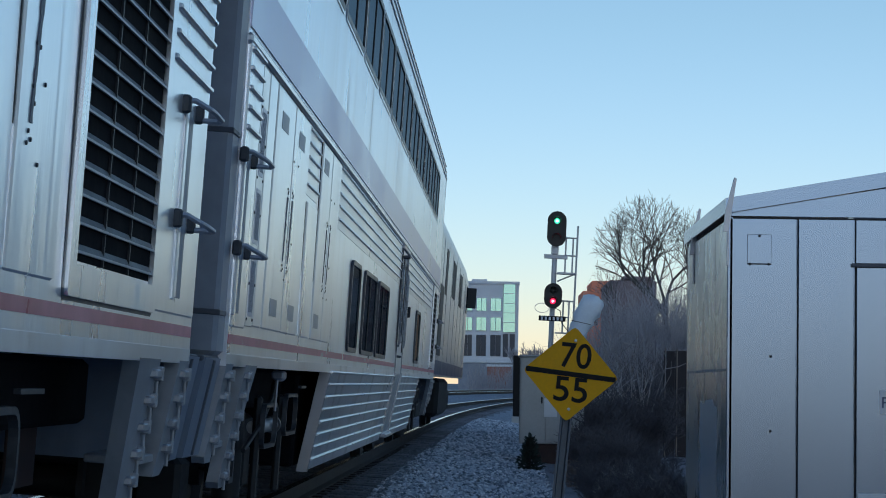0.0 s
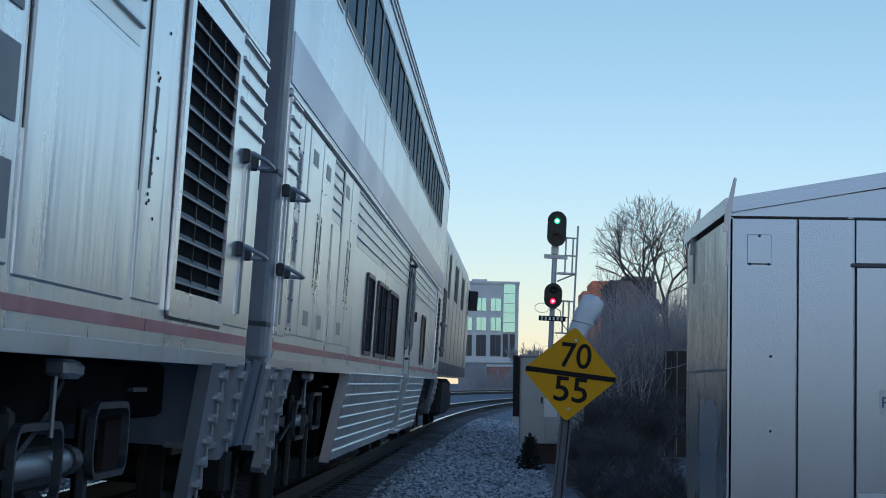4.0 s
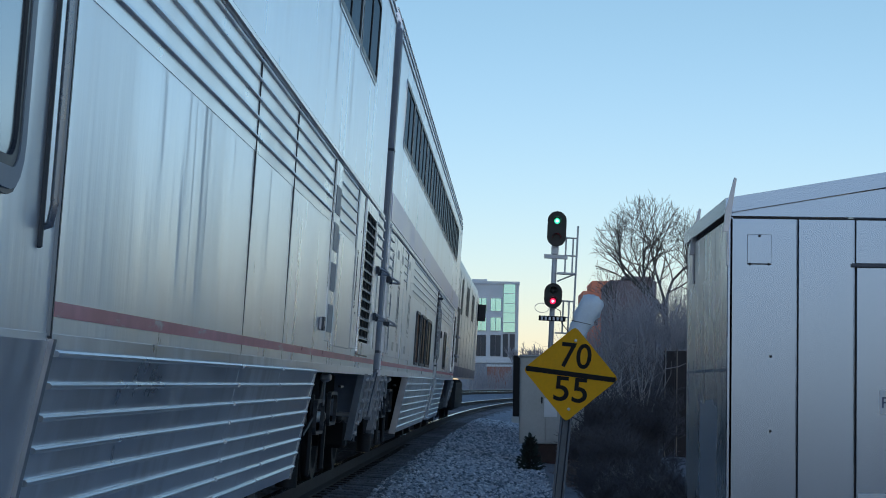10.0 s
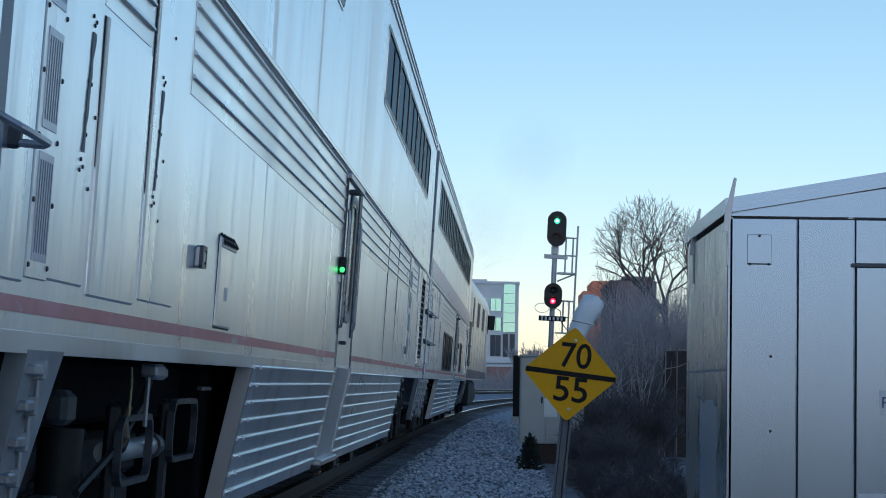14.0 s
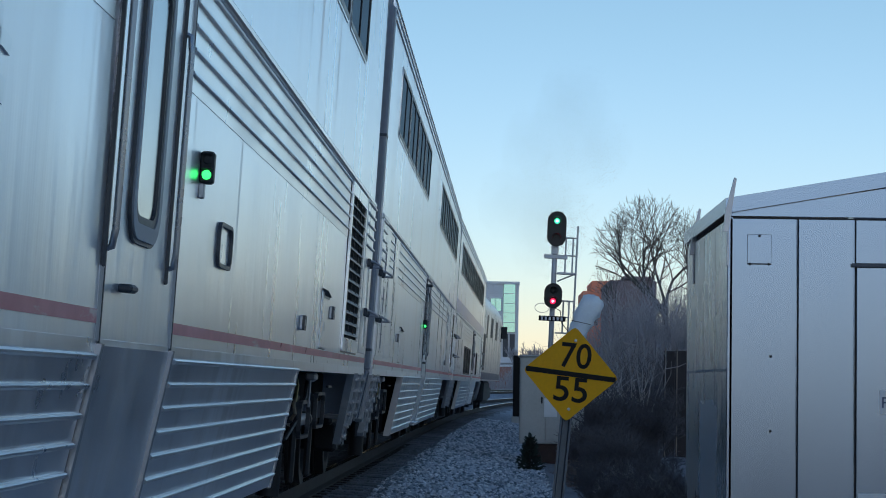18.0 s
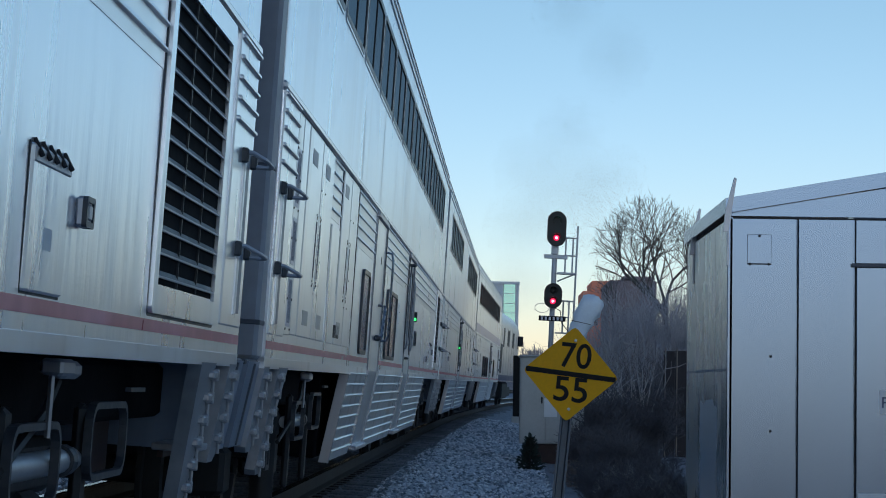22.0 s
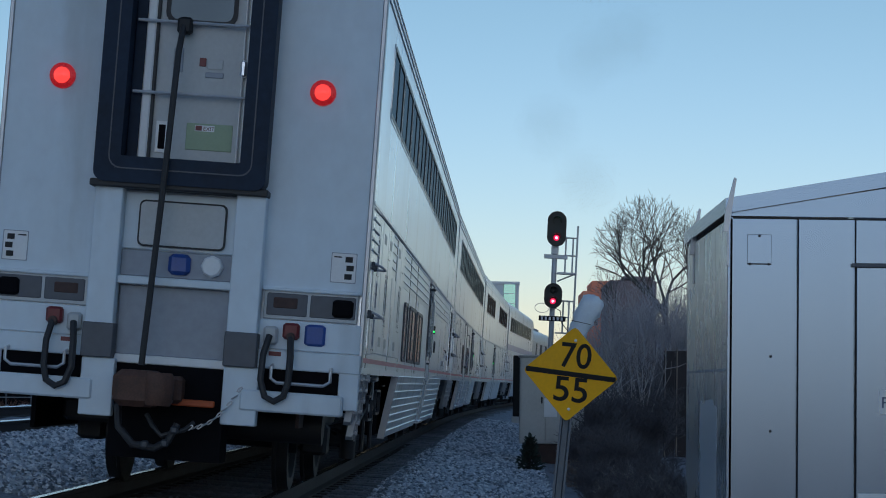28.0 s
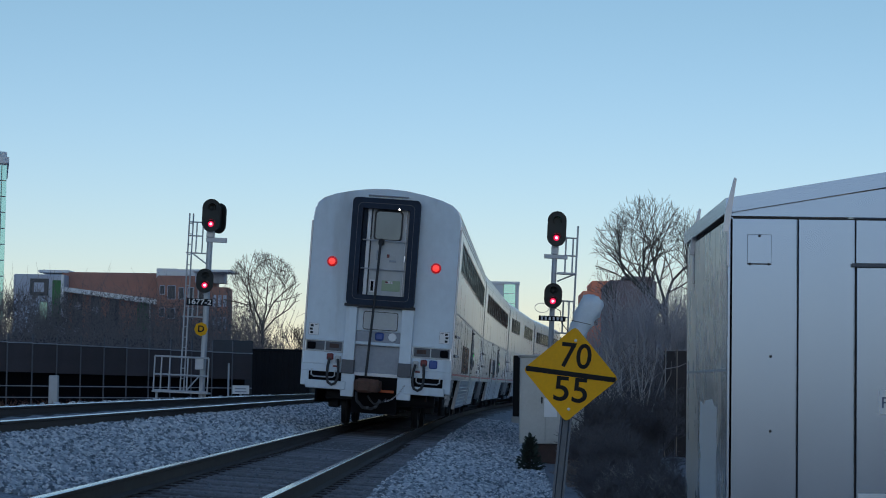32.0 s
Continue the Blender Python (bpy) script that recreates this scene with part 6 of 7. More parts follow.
for k in range(60):
    sprig(s, Vector((rng.gauss(0, 0.008), rng.gauss(0, 0.008), 0.55 + 0.002 * k)), Vector((rng.uniform(-1, 1), rng.uniform(-1, 1), 1.2)), 0.05, 0.009)
part("foliage", s, NEEDLES, con)


# ---------------------------------------------------------------- bare trees and brush
def branch(s, p, d, ln, r, depth, rg, bend=0.25, spread=0.6, twig=0.004):
    pts, rad = [p], [r]
    n = 4 if depth > 1 else 3
    q, dd = p.copy(), d.normalized()
    for k in range(n):
        dd = (dd + Vector((rg.uniform(-1, 1), rg.uniform(-1, 1), rg.uniform(-0.4, 0.9))) * bend * 0.5).normalized()
        q = q + dd * (ln / n)
        pts.append(q.copy())
        rad.append(max(twig * 0.5, r * (1 - 0.62 * (k + 1) / n)))
    s.tube(pts, rad, 6 if depth > 3 else (4 if depth > 1 else 3))
    if depth == 0:
        return
    kids = 3 if depth > 3 else rg.choice((2, 3, 3))
    for k in range(kids + (1 if depth <= 2 else 0)):
        i = rg.choice((2, 3, 3, 4)[: n]) if n >= 4 else rg.choice((1, 2, 3))
        i = min(i, n)
        side = Vector((rg.uniform(-1, 1), rg.uniform(-1, 1), rg.uniform(-0.25, 0.5))).normalized()
        nd = (dd * (1 - spread * 0.5) + side * spread).normalized()
        branch(s, pts[i], nd, ln * rg.uniform(0.55, 0.82), max(twig, rad[i] * 0.72), depth - 1, rg, bend, spread, twig)


def bare_tree(label, x, y, z, height, r, seed, depth=6, lean=0.0, mat=None, twig=0.008, limbs=4):
    rg = random.Random(seed)
    t = thing("tree", label, "tree", "bare trees", at=Matrix.Translation((x, y, z)))
    tr = Shape()
    th = height * 0.28
    tr.tube([(0, 0, 0), (lean * 0.1, 0, th * 0.5), (lean * 0.25, 0.05, th)], [r, r * 0.85, r * 0.7], 8)
    part("trunk", tr, mat or BARK, t, smooth=True)
    for k in range(limbs):
        s = Shape()
        a = 6.283 * k / limbs + rg.uniform(-0.5, 0.5)
        d = Vector((math.cos(a) * 0.5, math.sin(a) * 0.5, 1.0 + rg.random() * 0.5))
        branch(s, Vector((lean * 0.25, 0.05, th * rg.uniform(0.8, 1.0))), d, height * 0.30, r * 0.55, depth - 1, rg, spread=0.45, twig=twig)
        part("limb", s, mat or BARK, t)
    return t


def grow(s, p, d, ln, r, depth, rg, inside, twig):
    """A wandering branch that forks and stops at the edge of the crown."""
    pts, rad, dd = [p], [r], d.normalized()
    n = 5 if depth > 2 else 4
    for k in range(n):
        dd = (dd + Vector((rg.gauss(0, 0.17), rg.gauss(0, 0.17), rg.gauss(0.05, 0.13)))).normalized()
        q = pts[-1] + dd * ln / n
        pts.append(q)
        rad.append(max(twig * 0.6, r * (1 - 0.55 * (k + 1) / n)))
        if not inside(q):
            break
    s.tube(pts, rad, 6 if depth > 3 else (4 if depth > 1 else 3))
    if depth == 0:
        return
    for i in range(1, len(pts)):
        for c in range(1 if i < len(pts) - 1 else 2):
            if i == 1 and rg.random() < 0.5:
                continue
            out = Vector((rg.gauss(0, 1), rg.gauss(0, 0.8), rg.gauss(0.1, 0.6))).normalized()
            nd = (dd + out * rg.uniform(0.5, 0.95)).normalized()
            if inside(pts[i]):
                grow(s, pts[i], nd, ln * rg.uniform(0.55, 0.8), max(twig, rad[i] * 0.68), depth - 1, rg, inside, twig)


def fan_tree(label, x, y, z, fork, crown, r, seed, depth, mat, twig, limbs):
    """fork: (sideways, height) of the trunk's fork; crown: (sideways, height, half width, half height)."""
    rg = random.Random(seed)
    t = thing("tree", label, "tree", "bare trees", at=Matrix.Translation((x, y, z)))
    f = Vector((fork[0], 0, fork[1]))
    part("trunk", Shape().tube([(0, 0, 0), tuple(f * 0.5 + Vector((0.05, 0, 0))), tuple(f)], [r, r * 0.85, r * 0.75], 8), mat, t, smooth=True)

    def inside(q):
        return ((q.x - crown[0]) / crown[2]) ** 2 + (q.y / crown[2]) ** 2 + ((q.z - crown[1]) / crown[3]) ** 2 < 1.0 or q.z < crown[1] - crown[3] * 0.5
    for k in range(limbs):
        s = Shape()
        g = (k + 0.5) / limbs * 2 - 1
        tip = Vector((crown[0] + g * crown[2] * 0.85, rg.uniform(-0.7, 0.7) * crown[2], crown[1] + crown[3] * (0.75 - 0.75 * g * g)))
        p = f * rg.uniform(0.85, 1.0)
        grow(s, p, tip - p, (tip - p).length * 0.8, r * rg.uniform(0.4, 0.6), depth, rg, inside, twig)
        part("limb", s, mat, t)
    return t


TREE = material("grey_brown_bark", (0.13, 0.115, 0.105), 0.9, 0.0, 0.3, 6.0, 40.0, 0.2)
tx, tz = 5.802, -0.5
fan_tree("bare grey tree with a rounded spreading crown above the brush", tx, 75.0, tz, (5.674 - tx, 3.875 - tz),
         (5.067 - tx, 5.307 - tz, 1.95, 2.2), 0.15, 11, 4, TREE, 0.006, 5)
tx = 6.468
fan_tree("second bare tree close behind the brush", tx, 73.0, tz, (6.326 - tx, 3.617 - tz), (6.196 - tx, 5.344 - tz, 0.9, 1.75), 0.09, 5, 4, TREE, 0.006, 3)
tx = 4.052
fan_tree("slim bare tree at the edge of the brush", tx, 78.0, tz, (4.040 - tx, 3.760 - tz), (4.028 - tx, 4.889 - tz, 0.75, 0.95), 0.05, 23, 3, TREE, 0.006, 3)
tx = -12.208
fan_tree("bare tree behind the dark fence", tx, 110.0, tz, (-12.282 - tx, 3.865 - tz), (-12.376 - tx, 5.519 - tz, 1.9, 1.95), 0.10, 31, 4, TREE, 0.009, 5)
bare_tree("small bare tree behind the dark fence", -10.601, 112.0, -0.5, 4.6, 0.09, 37, 5, 0.1, twig=0.012, limbs=4)
for k, (px, yy, hh) in enumerate(((-37.0, 150.0, 9.2), (-34.6, 150.0, 8.6), (-32.0, 152.0, 8.0), (-28.9, 151.0, 7.6), (-25.5, 149.0, 5.6), (-22.6, 148.0, 5.2))):
    bare_tree("thin bare tree in front of the brick building", px, yy, -0.7, hh, 0.07, 50 + k, 5, 0.1, TWIG_DARK, twig=0.016, limbs=4)
for k, (px, yy, hh) in enumerate(((1.707, 170.0, 5.0), (2.630, 172.0, 4.6), (3.142, 168.0, 4.2))):
    bare_tree("far bare tree beyond the curve", px, yy, -0.5, hh, 0.07, 80 + k, 5, 0.0, TWIG, twig=0.018, limbs=4)


def thicket(name, label, x0, x1, y0, y1, h0, h1, count, seed, mat, r=0.007, z=-0.55, lean=0.5, slope=None):
    """Dense upright stems with side shoots, as one mesh."""
    rg = random.Random(seed)
    s = Shape()
    for k in range(count):
        x, y = rg.uniform(x0, x1), rg.uniform(y0, y1)
        hh = rg.uniform(h0, h1) * (slope(x, y) if slope else 1.0)
        d = Vector((rg.gauss(0, 0.22) * lean, rg.gauss(0, 0.22) * lean, 1)).normalized()
        p = Vector((x, y, z))
        pts = [p]
        for j in range(3):
            d = (d + Vector((rg.gauss(0, 0.16), rg.gauss(0, 0.16), 0.05))).normalized()
            pts.append(pts[-1] + d * hh / 3)
        s.tube(pts, [r * 1.5, r * 1.2, r * 0.9, r * 0.4], 3)
        for j in range(rg.choice((3, 4, 5))):
            i = rg.choice((1, 2, 2, 3))
            sd = (Vector((rg.uniform(-1, 1), rg.uniform(-1, 1), rg.uniform(0.0, 1.3)))).normalized()
            b = pts[i] - (pts[i] - pts[i - 1]) * rg.random()
            m = b + sd * hh * 0.14
            s.tube([b, m, m + (sd + Vector((rg.uniform(-0.4, 0.4), rg.uniform(-0.4, 0.4), 0.4))).normalized() * hh * 0.12], [r * 0.8, r * 0.55, r * 0.25], 3)
    return tagged(part(name, s, mat), label, "brush", kind="stuff")


def shrubs(label, spots, seed, mat, twig, depth=4):
    """Twiggy bare shrubs, each with several forking stems: (x, y, z, height)."""
    rg = random.Random(seed)
    s = Shape()
    for x, y, z, h in spots:
        for k in range(rg.choice((5, 6, 7))):
            a = rg.uniform(0, 6.283)
            d = Vector((math.cos(a) * rg.uniform(0.15, 0.8), math.sin(a) * rg.uniform(0.15, 0.8), 1.0))
            branch(s, Vector((x + rg.gauss(0, 0.05), y + rg.gauss(0, 0.05), z)), d, h * rg.uniform(0.26, 0.36), twig * 3.0, depth, rg, 0.35, 0.75, twig)
    return tagged(part("brush", s, mat), label, "brush", kind="stuff")


def spots(x0, x1, y0, y1, h0, h1, n, seed, z=-0.55):
    rg = random.Random(seed)
    return [(rg.uniform(x0, x1), rg.uniform(y0, y1), z, rg.uniform(h0, h1)) for k in range(n)]


xa, xb = 2.498, 5.379
htop = 3.615 + 0.55


def ragged(x, y):
    """Height of the thicket's top: it falls towards the track and is broken by gaps."""
    return min(1.0, 0.58 + 0.34 * (x - xa)) * (1.0 + 0.22 * noise.noise(Vector((x * 1.7, y * 0.5, 4.0))))


thicket("brush", "tall dense thicket of bare grey stems", xa, xb + 0.3, 55, 62, htop * 0.62, htop * 1.05, 2300, 1, TWIG, 0.007, slope=ragged, lean=0.9)
shrubs("tall forking bushes in the thicket", [(x, y, z, h * ragged(x, y)) for x, y, z, h in spots(xa + 1.1, xb + 0.3, 54, 60, 3.2, 4.3, 12, 61)], 41, TWIG, 0.006, 5)
# heart stems and low bushes are coloured dark to stand for shade
thicket("brush", "stems coloured dark for the shade in the heart of the thicket", xa, xb, 50, 55, 1.5, 2.5, 800, 2, TWIG_DARK, 0.008, slope=lambda x, y: min(1.0, 0.7 + 0.5 * (x - xa)), lean=1.0)
thicket("brush", "pale slender saplings before the thicket", 1.75, 3.1, 42, 48, 1.7, 2.7, 44, 5, PALE_STEM, 0.012, lean=0.35)
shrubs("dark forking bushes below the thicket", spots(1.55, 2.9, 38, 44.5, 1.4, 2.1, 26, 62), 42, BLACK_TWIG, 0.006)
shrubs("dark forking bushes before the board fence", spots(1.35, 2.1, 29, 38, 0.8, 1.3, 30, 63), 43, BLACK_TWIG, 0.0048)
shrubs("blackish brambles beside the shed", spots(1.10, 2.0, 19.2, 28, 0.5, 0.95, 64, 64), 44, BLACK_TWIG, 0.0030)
shrubs("dry pale brambles beside the shed", spots(1.10, 2.0, 19.2, 26, 0.45, 0.85, 18, 66), 46, BRAMBLE, 0.0026)
shrubs("low weeds beside the cabinet", spots(0.95, 2.0, 27, 35, 0.35, 0.7, 22, 65), 45, DRY, 0.003, 3)
thicket("brush", "dark bare scrub behind the long fence", -22.0, -9.0, 84, 98, 2.8, 4.0, 1500, 8, TWIG_DARK, 0.012, z=-0.8)
thicket("brush", "dark bare scrub below the brick building", -42.0, -15.0, 125, 145, 4.4, 7.6, 2200, 9, TWIG_DARK, 0.016, z=-0.8)
thicket("brush", "bare scrub beyond the end of the curve", -2.813, 1.928 + 6, 190, 205, 2.0, 3.2, 500, 10, TWIG, 0.02, z=-0.5)
thicket("dead_grass", "tufts of dead grass at the foot of the brush", 0.662, 1.784, 16.2, 24, 0.10, 0.28, 500, 12, STRAW, 0.003, lean=1.5)
thicket("dead_grass", "reddish dead grass beyond the far track", -15.5, -8.6, 62, 70, 0.5, 1.0, 2600, 13, RED_GRASS, 0.008, z=-0.75, lean=1.2)

# dark leaf scraps that fill the thicket's heart and stand in for its shade
def clump(name, label, x0, x1, y0, y1, z0, z1, count, seed, mat, size, shape=None):
    rg = random.Random(seed)
    s = Shape()
    for k in range(count):
        x, y = rg.uniform(x0, x1), rg.uniform(y0, y1)
        top = z1 * (shape(x) if shape else 1.0)
        z = z0 + (top - z0) * rg.random() ** 1.1
        d = Vector((rg.uniform(-1, 1), rg.uniform(-1, 1), rg.uniform(-0.6, 1)))
        sprig(s, Vector((x, y, z)), d, size * rg.uniform(0.6, 1.4), size * 0.22)
    return tagged(part(name, s, mat), label, "brush", kind="stuff")


LEAF_FILL = material("dark_leaf_fill", (0.085, 0.08, 0.09), 0.9, 0.0, 0.45, 3.0, 40.0, 0.2)
clump("dark_leaf_fill", "dark leaf fill for the shade in the thicket", xa, xb + 0.3, 56, 63, -0.5, 1.3, 5000, 21, LEAF_FILL, 0.12, lambda x: min(1.0, 0.6 + 0.75 * (x - xa)))
clump("dark_leaf_fill", "dark leaf fill for the shade in the low bushes", 1.956, 3.585, 46, 54, -0.5, 0.95, 5000, 22, LEAF_FILL, 0.09)
clump("dark_leaf_fill", "dark leaf fill behind the long fence", -22, -9, 86, 99, -0.7, 2.6, 10000, 23, LEAF_FILL, 0.14)
clump("dark_leaf_fill", "dark leaf fill below the brick building", -42, -15, 128, 146, -0.7, 6.0, 26000, 24, LEAF_FILL, 0.15)
clump("dark_leaf_fill", "dark leaf fill in the bushes by the shed", 1.130, 1.945, 20, 27, -0.55, 0.05, 4000, 25, LEAF_FILL, 0.03)


def unseen_belt():
    """Unseen thicket behind the shed and along the curve, added to darken reflections."""
    rg = random.Random(77)
    s = Shape()
    for k in range(5200):
        y = rg.uniform(66, 190)
        x = 0.093 * y + 0.6 + rg.uniform(0, 7)
        top = 1.6 + 0.9 * noise.noise(Vector((x * 0.3, y * 0.12, 2.0))) + 0.008 * y
        sprig(s, Vector((x, y, -0.5 + (top + 0.5) * rg.random() ** 0.9)), Vector((rg.uniform(-1, 1), rg.uniform(-1, 1), rg.uniform(-0.3, 1))), rg.uniform(0.5, 1.1), 0.16)
    for k in range(700):
        y = rg.uniform(66, 190)
        x = 0.093 * y + 0.6 + rg.uniform(0, 7)
        h = rg.uniform(1.4, 3.0)
        s.tube([(x, y, -0.6), (x + rg.uniform(-0.3, 0.3), y, h * 0.5), (x + rg.uniform(-0.6, 0.6), y + rg.uniform(-0.4, 0.4), h)], [0.05, 0.035, 0.01], 4)
    return tagged(part("brush", s, TWIG_DARK), "low dark thicket added unseen behind the shed", "brush", kind="stuff")


unseen_belt()
GREY_DARK_SCREEN = material("slate_screen", (0.045, 0.055, 0.068), 0.7, 0.1, 0.2, 1.5, 20.0, 0.06)
# ---------------------------------------------------------------- fences, container and small things across the tracks
WOOD = material("dark_fence_wood", (0.040, 0.034, 0.036), 0.85, 0.0, 0.35, 3.0, 40.0, 0.25, (4, 4, 0.5), random=0.25)
PALE_WOOD = material("pale_fence_wood", (0.30, 0.24, 0.20), 0.85, 0.0, 0.25, 3.0, 40.0, 0.2, (4, 4, 0.5))
fen = thing("board_fence", "dark wooden board fence with pale posts", "fence")
fx = 3.398
me = mesh_of("board", Shape().box(0, 0.235, 0, 0.03, 0, 2.24, 0.006), WOOD)
me2 = mesh_of("board", Shape().box(0, 0.022, -0.05, 0.0, 0, 2.3, 0.005), PALE_WOOD)
for k in range(13):
    piece("board", me, fen, Matrix.Translation((fx + 0.245 * k, 45.0, -0.55 + 0.01 * (k % 3))))
    if k < 10:
        piece("post", me2, fen, Matrix.Translation((fx + 0.02 + 0.245 * k, 45.0, -0.55)))

FENCE_BROWN = material("brown_sheet_fence", (0.085, 0.07, 0.073), 0.7, 0.1, 0.25, 1.5, 20.0, 0.08, random=0.15)
FENCE_POST = material("grey_fence_post", (0.15, 0.16, 0.18), 0.6, 0.2, 0.2, 4.0, 30.0, 0.05)
FENCE_RAIL = material("pale_fence_rail", (0.40, 0.43, 0.47), 0.5, 0.3, 0.15, 3.0, 30.0, 0.04)
lf = thing("sheet_fence", "long dark brown sheet fence with thin posts", "fence")
p0, p1 = Vector((-17.2, 64.0, 0)), Vector((-8.9, 76.5, 0))
nseg = 14
ang = math.degrees(math.atan2(p1.y - p0.y, p1.x - p0.x))
ln = (p1 - p0).length / nseg
mp = mesh_of("panel", Shape().box(0.01, ln - 0.01, -0.015, 0.015, 0.62, 1.55, 0.004), FENCE_BROWN)
mq = mesh_of("post", Shape().box(-0.02, 0.02, -0.05, -0.01, 0, 3.08, 0.005), FENCE_POST)
mr = mesh_of("rail", Shape().box(0, ln, -0.06, -0.035, 0, 0.032, 0.004), FENCE_RAIL)
for k in range(nseg):
    c = p0 + (p1 - p0) * k / nseg
    piece("panel", mp, lf, Matrix.Translation((c.x, c.y, 0.50 - 0.012 * k)) @ pose(0, 0, 0, 0, 0, ang))
    piece("post", mq, lf, Matrix.Translation((c.x, c.y, -0.78)) @ pose(0, 0, 0, 0, 0, ang))
    for z in (0.64, 0.28, 2.03 - 0.012 * k):
        piece("rail", mr, lf, Matrix.Translation((c.x, c.y, z)) @ pose(0, 0, 0, 0, 0, ang))
# black sheet behind the fence stands in for the shade there
part("shade_sheet", Shape().box(0, (p1 - p0).length, 0.3, 0.33, 0, 1.95), VOID, lf).matrix_basis = Matrix.Translation((p0.x, p0.y, -0.75)) @ pose(0, 0, 0, 0, 0, ang)
stub = tagged(part("marker_post", Shape().box(-13.281, -13.013, 62.9, 63.1, -0.75, 1.000, 0.02), PALE_GREY), "short pale concrete marker post", "post")
CONT = material("black_container_paint", (0.010, 0.012, 0.016), 0.7, 0.0, 0.3, 1.5, 20.0, 0.08, spec=0.15)
cont = thing("container", "black steel container with ribbed sides", "container")
kx0, kx1, kz1 = -9.159, -7.032, 2.095
part("box", Shape().box(kx0, kx1, 79.0, 84.0, -0.75, kz1, 0.02), CONT, cont)
for k in range(9):
    x = kx0 + (kx1 - kx0) * (k + 0.5) / 9
    part("rib", Shape().box(x - 0.05, x + 0.05, 78.96, 79.0, -0.6, kz1 - 0.1, 0.01), CONT, cont)
part("top_rail", Shape().box(kx0, kx1, 78.94, 79.02, kz1 - 0.08, kz1 + 0.01, 0.01), CONT, cont)
tarp = thing("screen_wall", "grey screened wall panel beside the container", "screen")
part("screen", Shape().box(-10.765, -9.263, 80.0, 80.06, -0.1, 2.418, 0.01), GREY_DARK_SCREEN, tarp)
part("sill", Shape().box(-10.765, -9.263, 79.95, 80.1, -0.8, -0.02, 0.02), VOID, tarp)
ns = thing("notice_board", "small white notice board on a post", "sign")
part("board", Shape().box(-8.251, -7.728, 66.0, 66.02, 0.518, 0.779, 0.004), PLACARD, ns)
for k in range(2):
    part("line", Shape().box(-8.164, -7.815, 65.995, 66.0, 0.571 + 0.09 * k, 0.571 + 0.09 * k + 0.03), GREY_PAINT, ns)
part("post", Shape().box(-8.021, -7.968, 66.02, 66.07, -0.85, 0.518 + 0.1, 0.004), MAST, ns)
tagged(part("thin_post", Shape().cyl((-8.500, 67.0, -0.85), (-8.500, 67.0, 1.458), 0.03, 8), MAST), "thin grey steel post in the grass", "post")

# ---------------------------------------------------------------- buildings in the distance
BRICK = material("red_brick", (0.42, 0.21, 0.165), 0.85, 0.0, 0.2, 0.8, 9.0, 0.1)
BRICK_DARK = material("brown_brick", (0.27, 0.205, 0.21), 0.85, 0.0, 0.2, 0.8, 9.0, 0.1)
# colour raised and reddened to stand in for low sunlight on the brick
BRICK_ORANGE = material("sunlit_orange_brick", (1.0, 0.33, 0.20), 0.85, 0.0, 0.12, 0.8, 9.0, 0.1)
PANEL_WHITE = material("white_cladding", (0.78, 0.80, 0.82), 0.55, 0.0, 0.06, 0.6, 6.0, 0.03)
PANEL_LILAC = material("lilac_cladding", (0.50, 0.54, 0.64), 0.55, 0.0, 0.08, 0.6, 6.0, 0.03)
GREEN_PANEL = material("green_cladding", (0.035, 0.16, 0.05), 0.5, 0.0, 0.15, 0.6, 6.0, 0.03)
FACADE_GLASS = material("green_facade_glass", (0.24, 0.44, 0.42), 0.06, 0.85, 0.06, 0.3, 3.0, 0.0)
FACADE_DARK = material("dark_facade_glass", (0.040, 0.050, 0.066), 0.4, 0.0, 0.2, 0.3, 3.0, 0.0)


def flat(name, x0, x1, y, z0, z1, mat, parent, deep=0.15, label="", b=0.02):
    return part(name, Shape().box(min(x0, x1), max(x0, x1), y - deep, y + 0.05, min(z0, z1), max(z0, z1), b), mat, parent, label)


gb = thing("office_building", "white-framed office block with green glass bays", "building")
Y = 260.0
part("wall", Shape().box(-5.131, 2.046, Y, Y + 25, -1, 13.184, 0.1), PANEL_WHITE, gb)
part("roof", Shape().box(-5.131 - 0.2, 2.046 + 0.1, Y - 0.3, Y + 25.3, 12.979, 13.321, 0.05), PANEL_WHITE, gb)
rows = (9.613, 11.393, FACADE_GLASS), (7.220, 9.066, FACADE_GLASS), (4.146, 6.946, FACADE_DARK)
for z0, z1, m in rows:
    for x0, x1 in ((-4.720, -3.489), (-3.148, -1.780), (-1.438, -0.003)):
        w = flat("window", x0, x1, Y, z0, z1, PANEL_WHITE, gb, 0.12)
        for k in (0, 1):
            flat("pane", x0 + 0.12 + k * (x1 - x0 - 0.2) / 2, x0 + 0.04 + (k + 1) * (x1 - x0 - 0.1) / 2, Y - 0.1, z0 + 0.12, z1 - 0.12, m, w, 0.08)
tall = flat("glass_bay", 0.202, 1.636, Y, 7.182, 12.998, FACADE_GLASS, gb, 0.2)
for k in range(1, 5):
    z = 7.182 + k * 1.17
    flat("transom", 0.202, 1.636, Y - 0.2, z - 0.03, z + 0.03, PANEL_WHITE, tall, 0.06, b=0.0)
for x0, x1 in ((0.202, 0.817), (1.022, 1.636)):
    flat("window", x0, x1, Y, 4.177, 6.977, FACADE_DARK, gb, 0.15)
flat("string_course", -5.131, 2.046, Y, 3.464, 3.941, PANEL_WHITE, gb, 0.4)
flat("ground_floor", -5.131, 2.046, Y, -1, 3.396, GREY_PAINT, gb, 0.2)
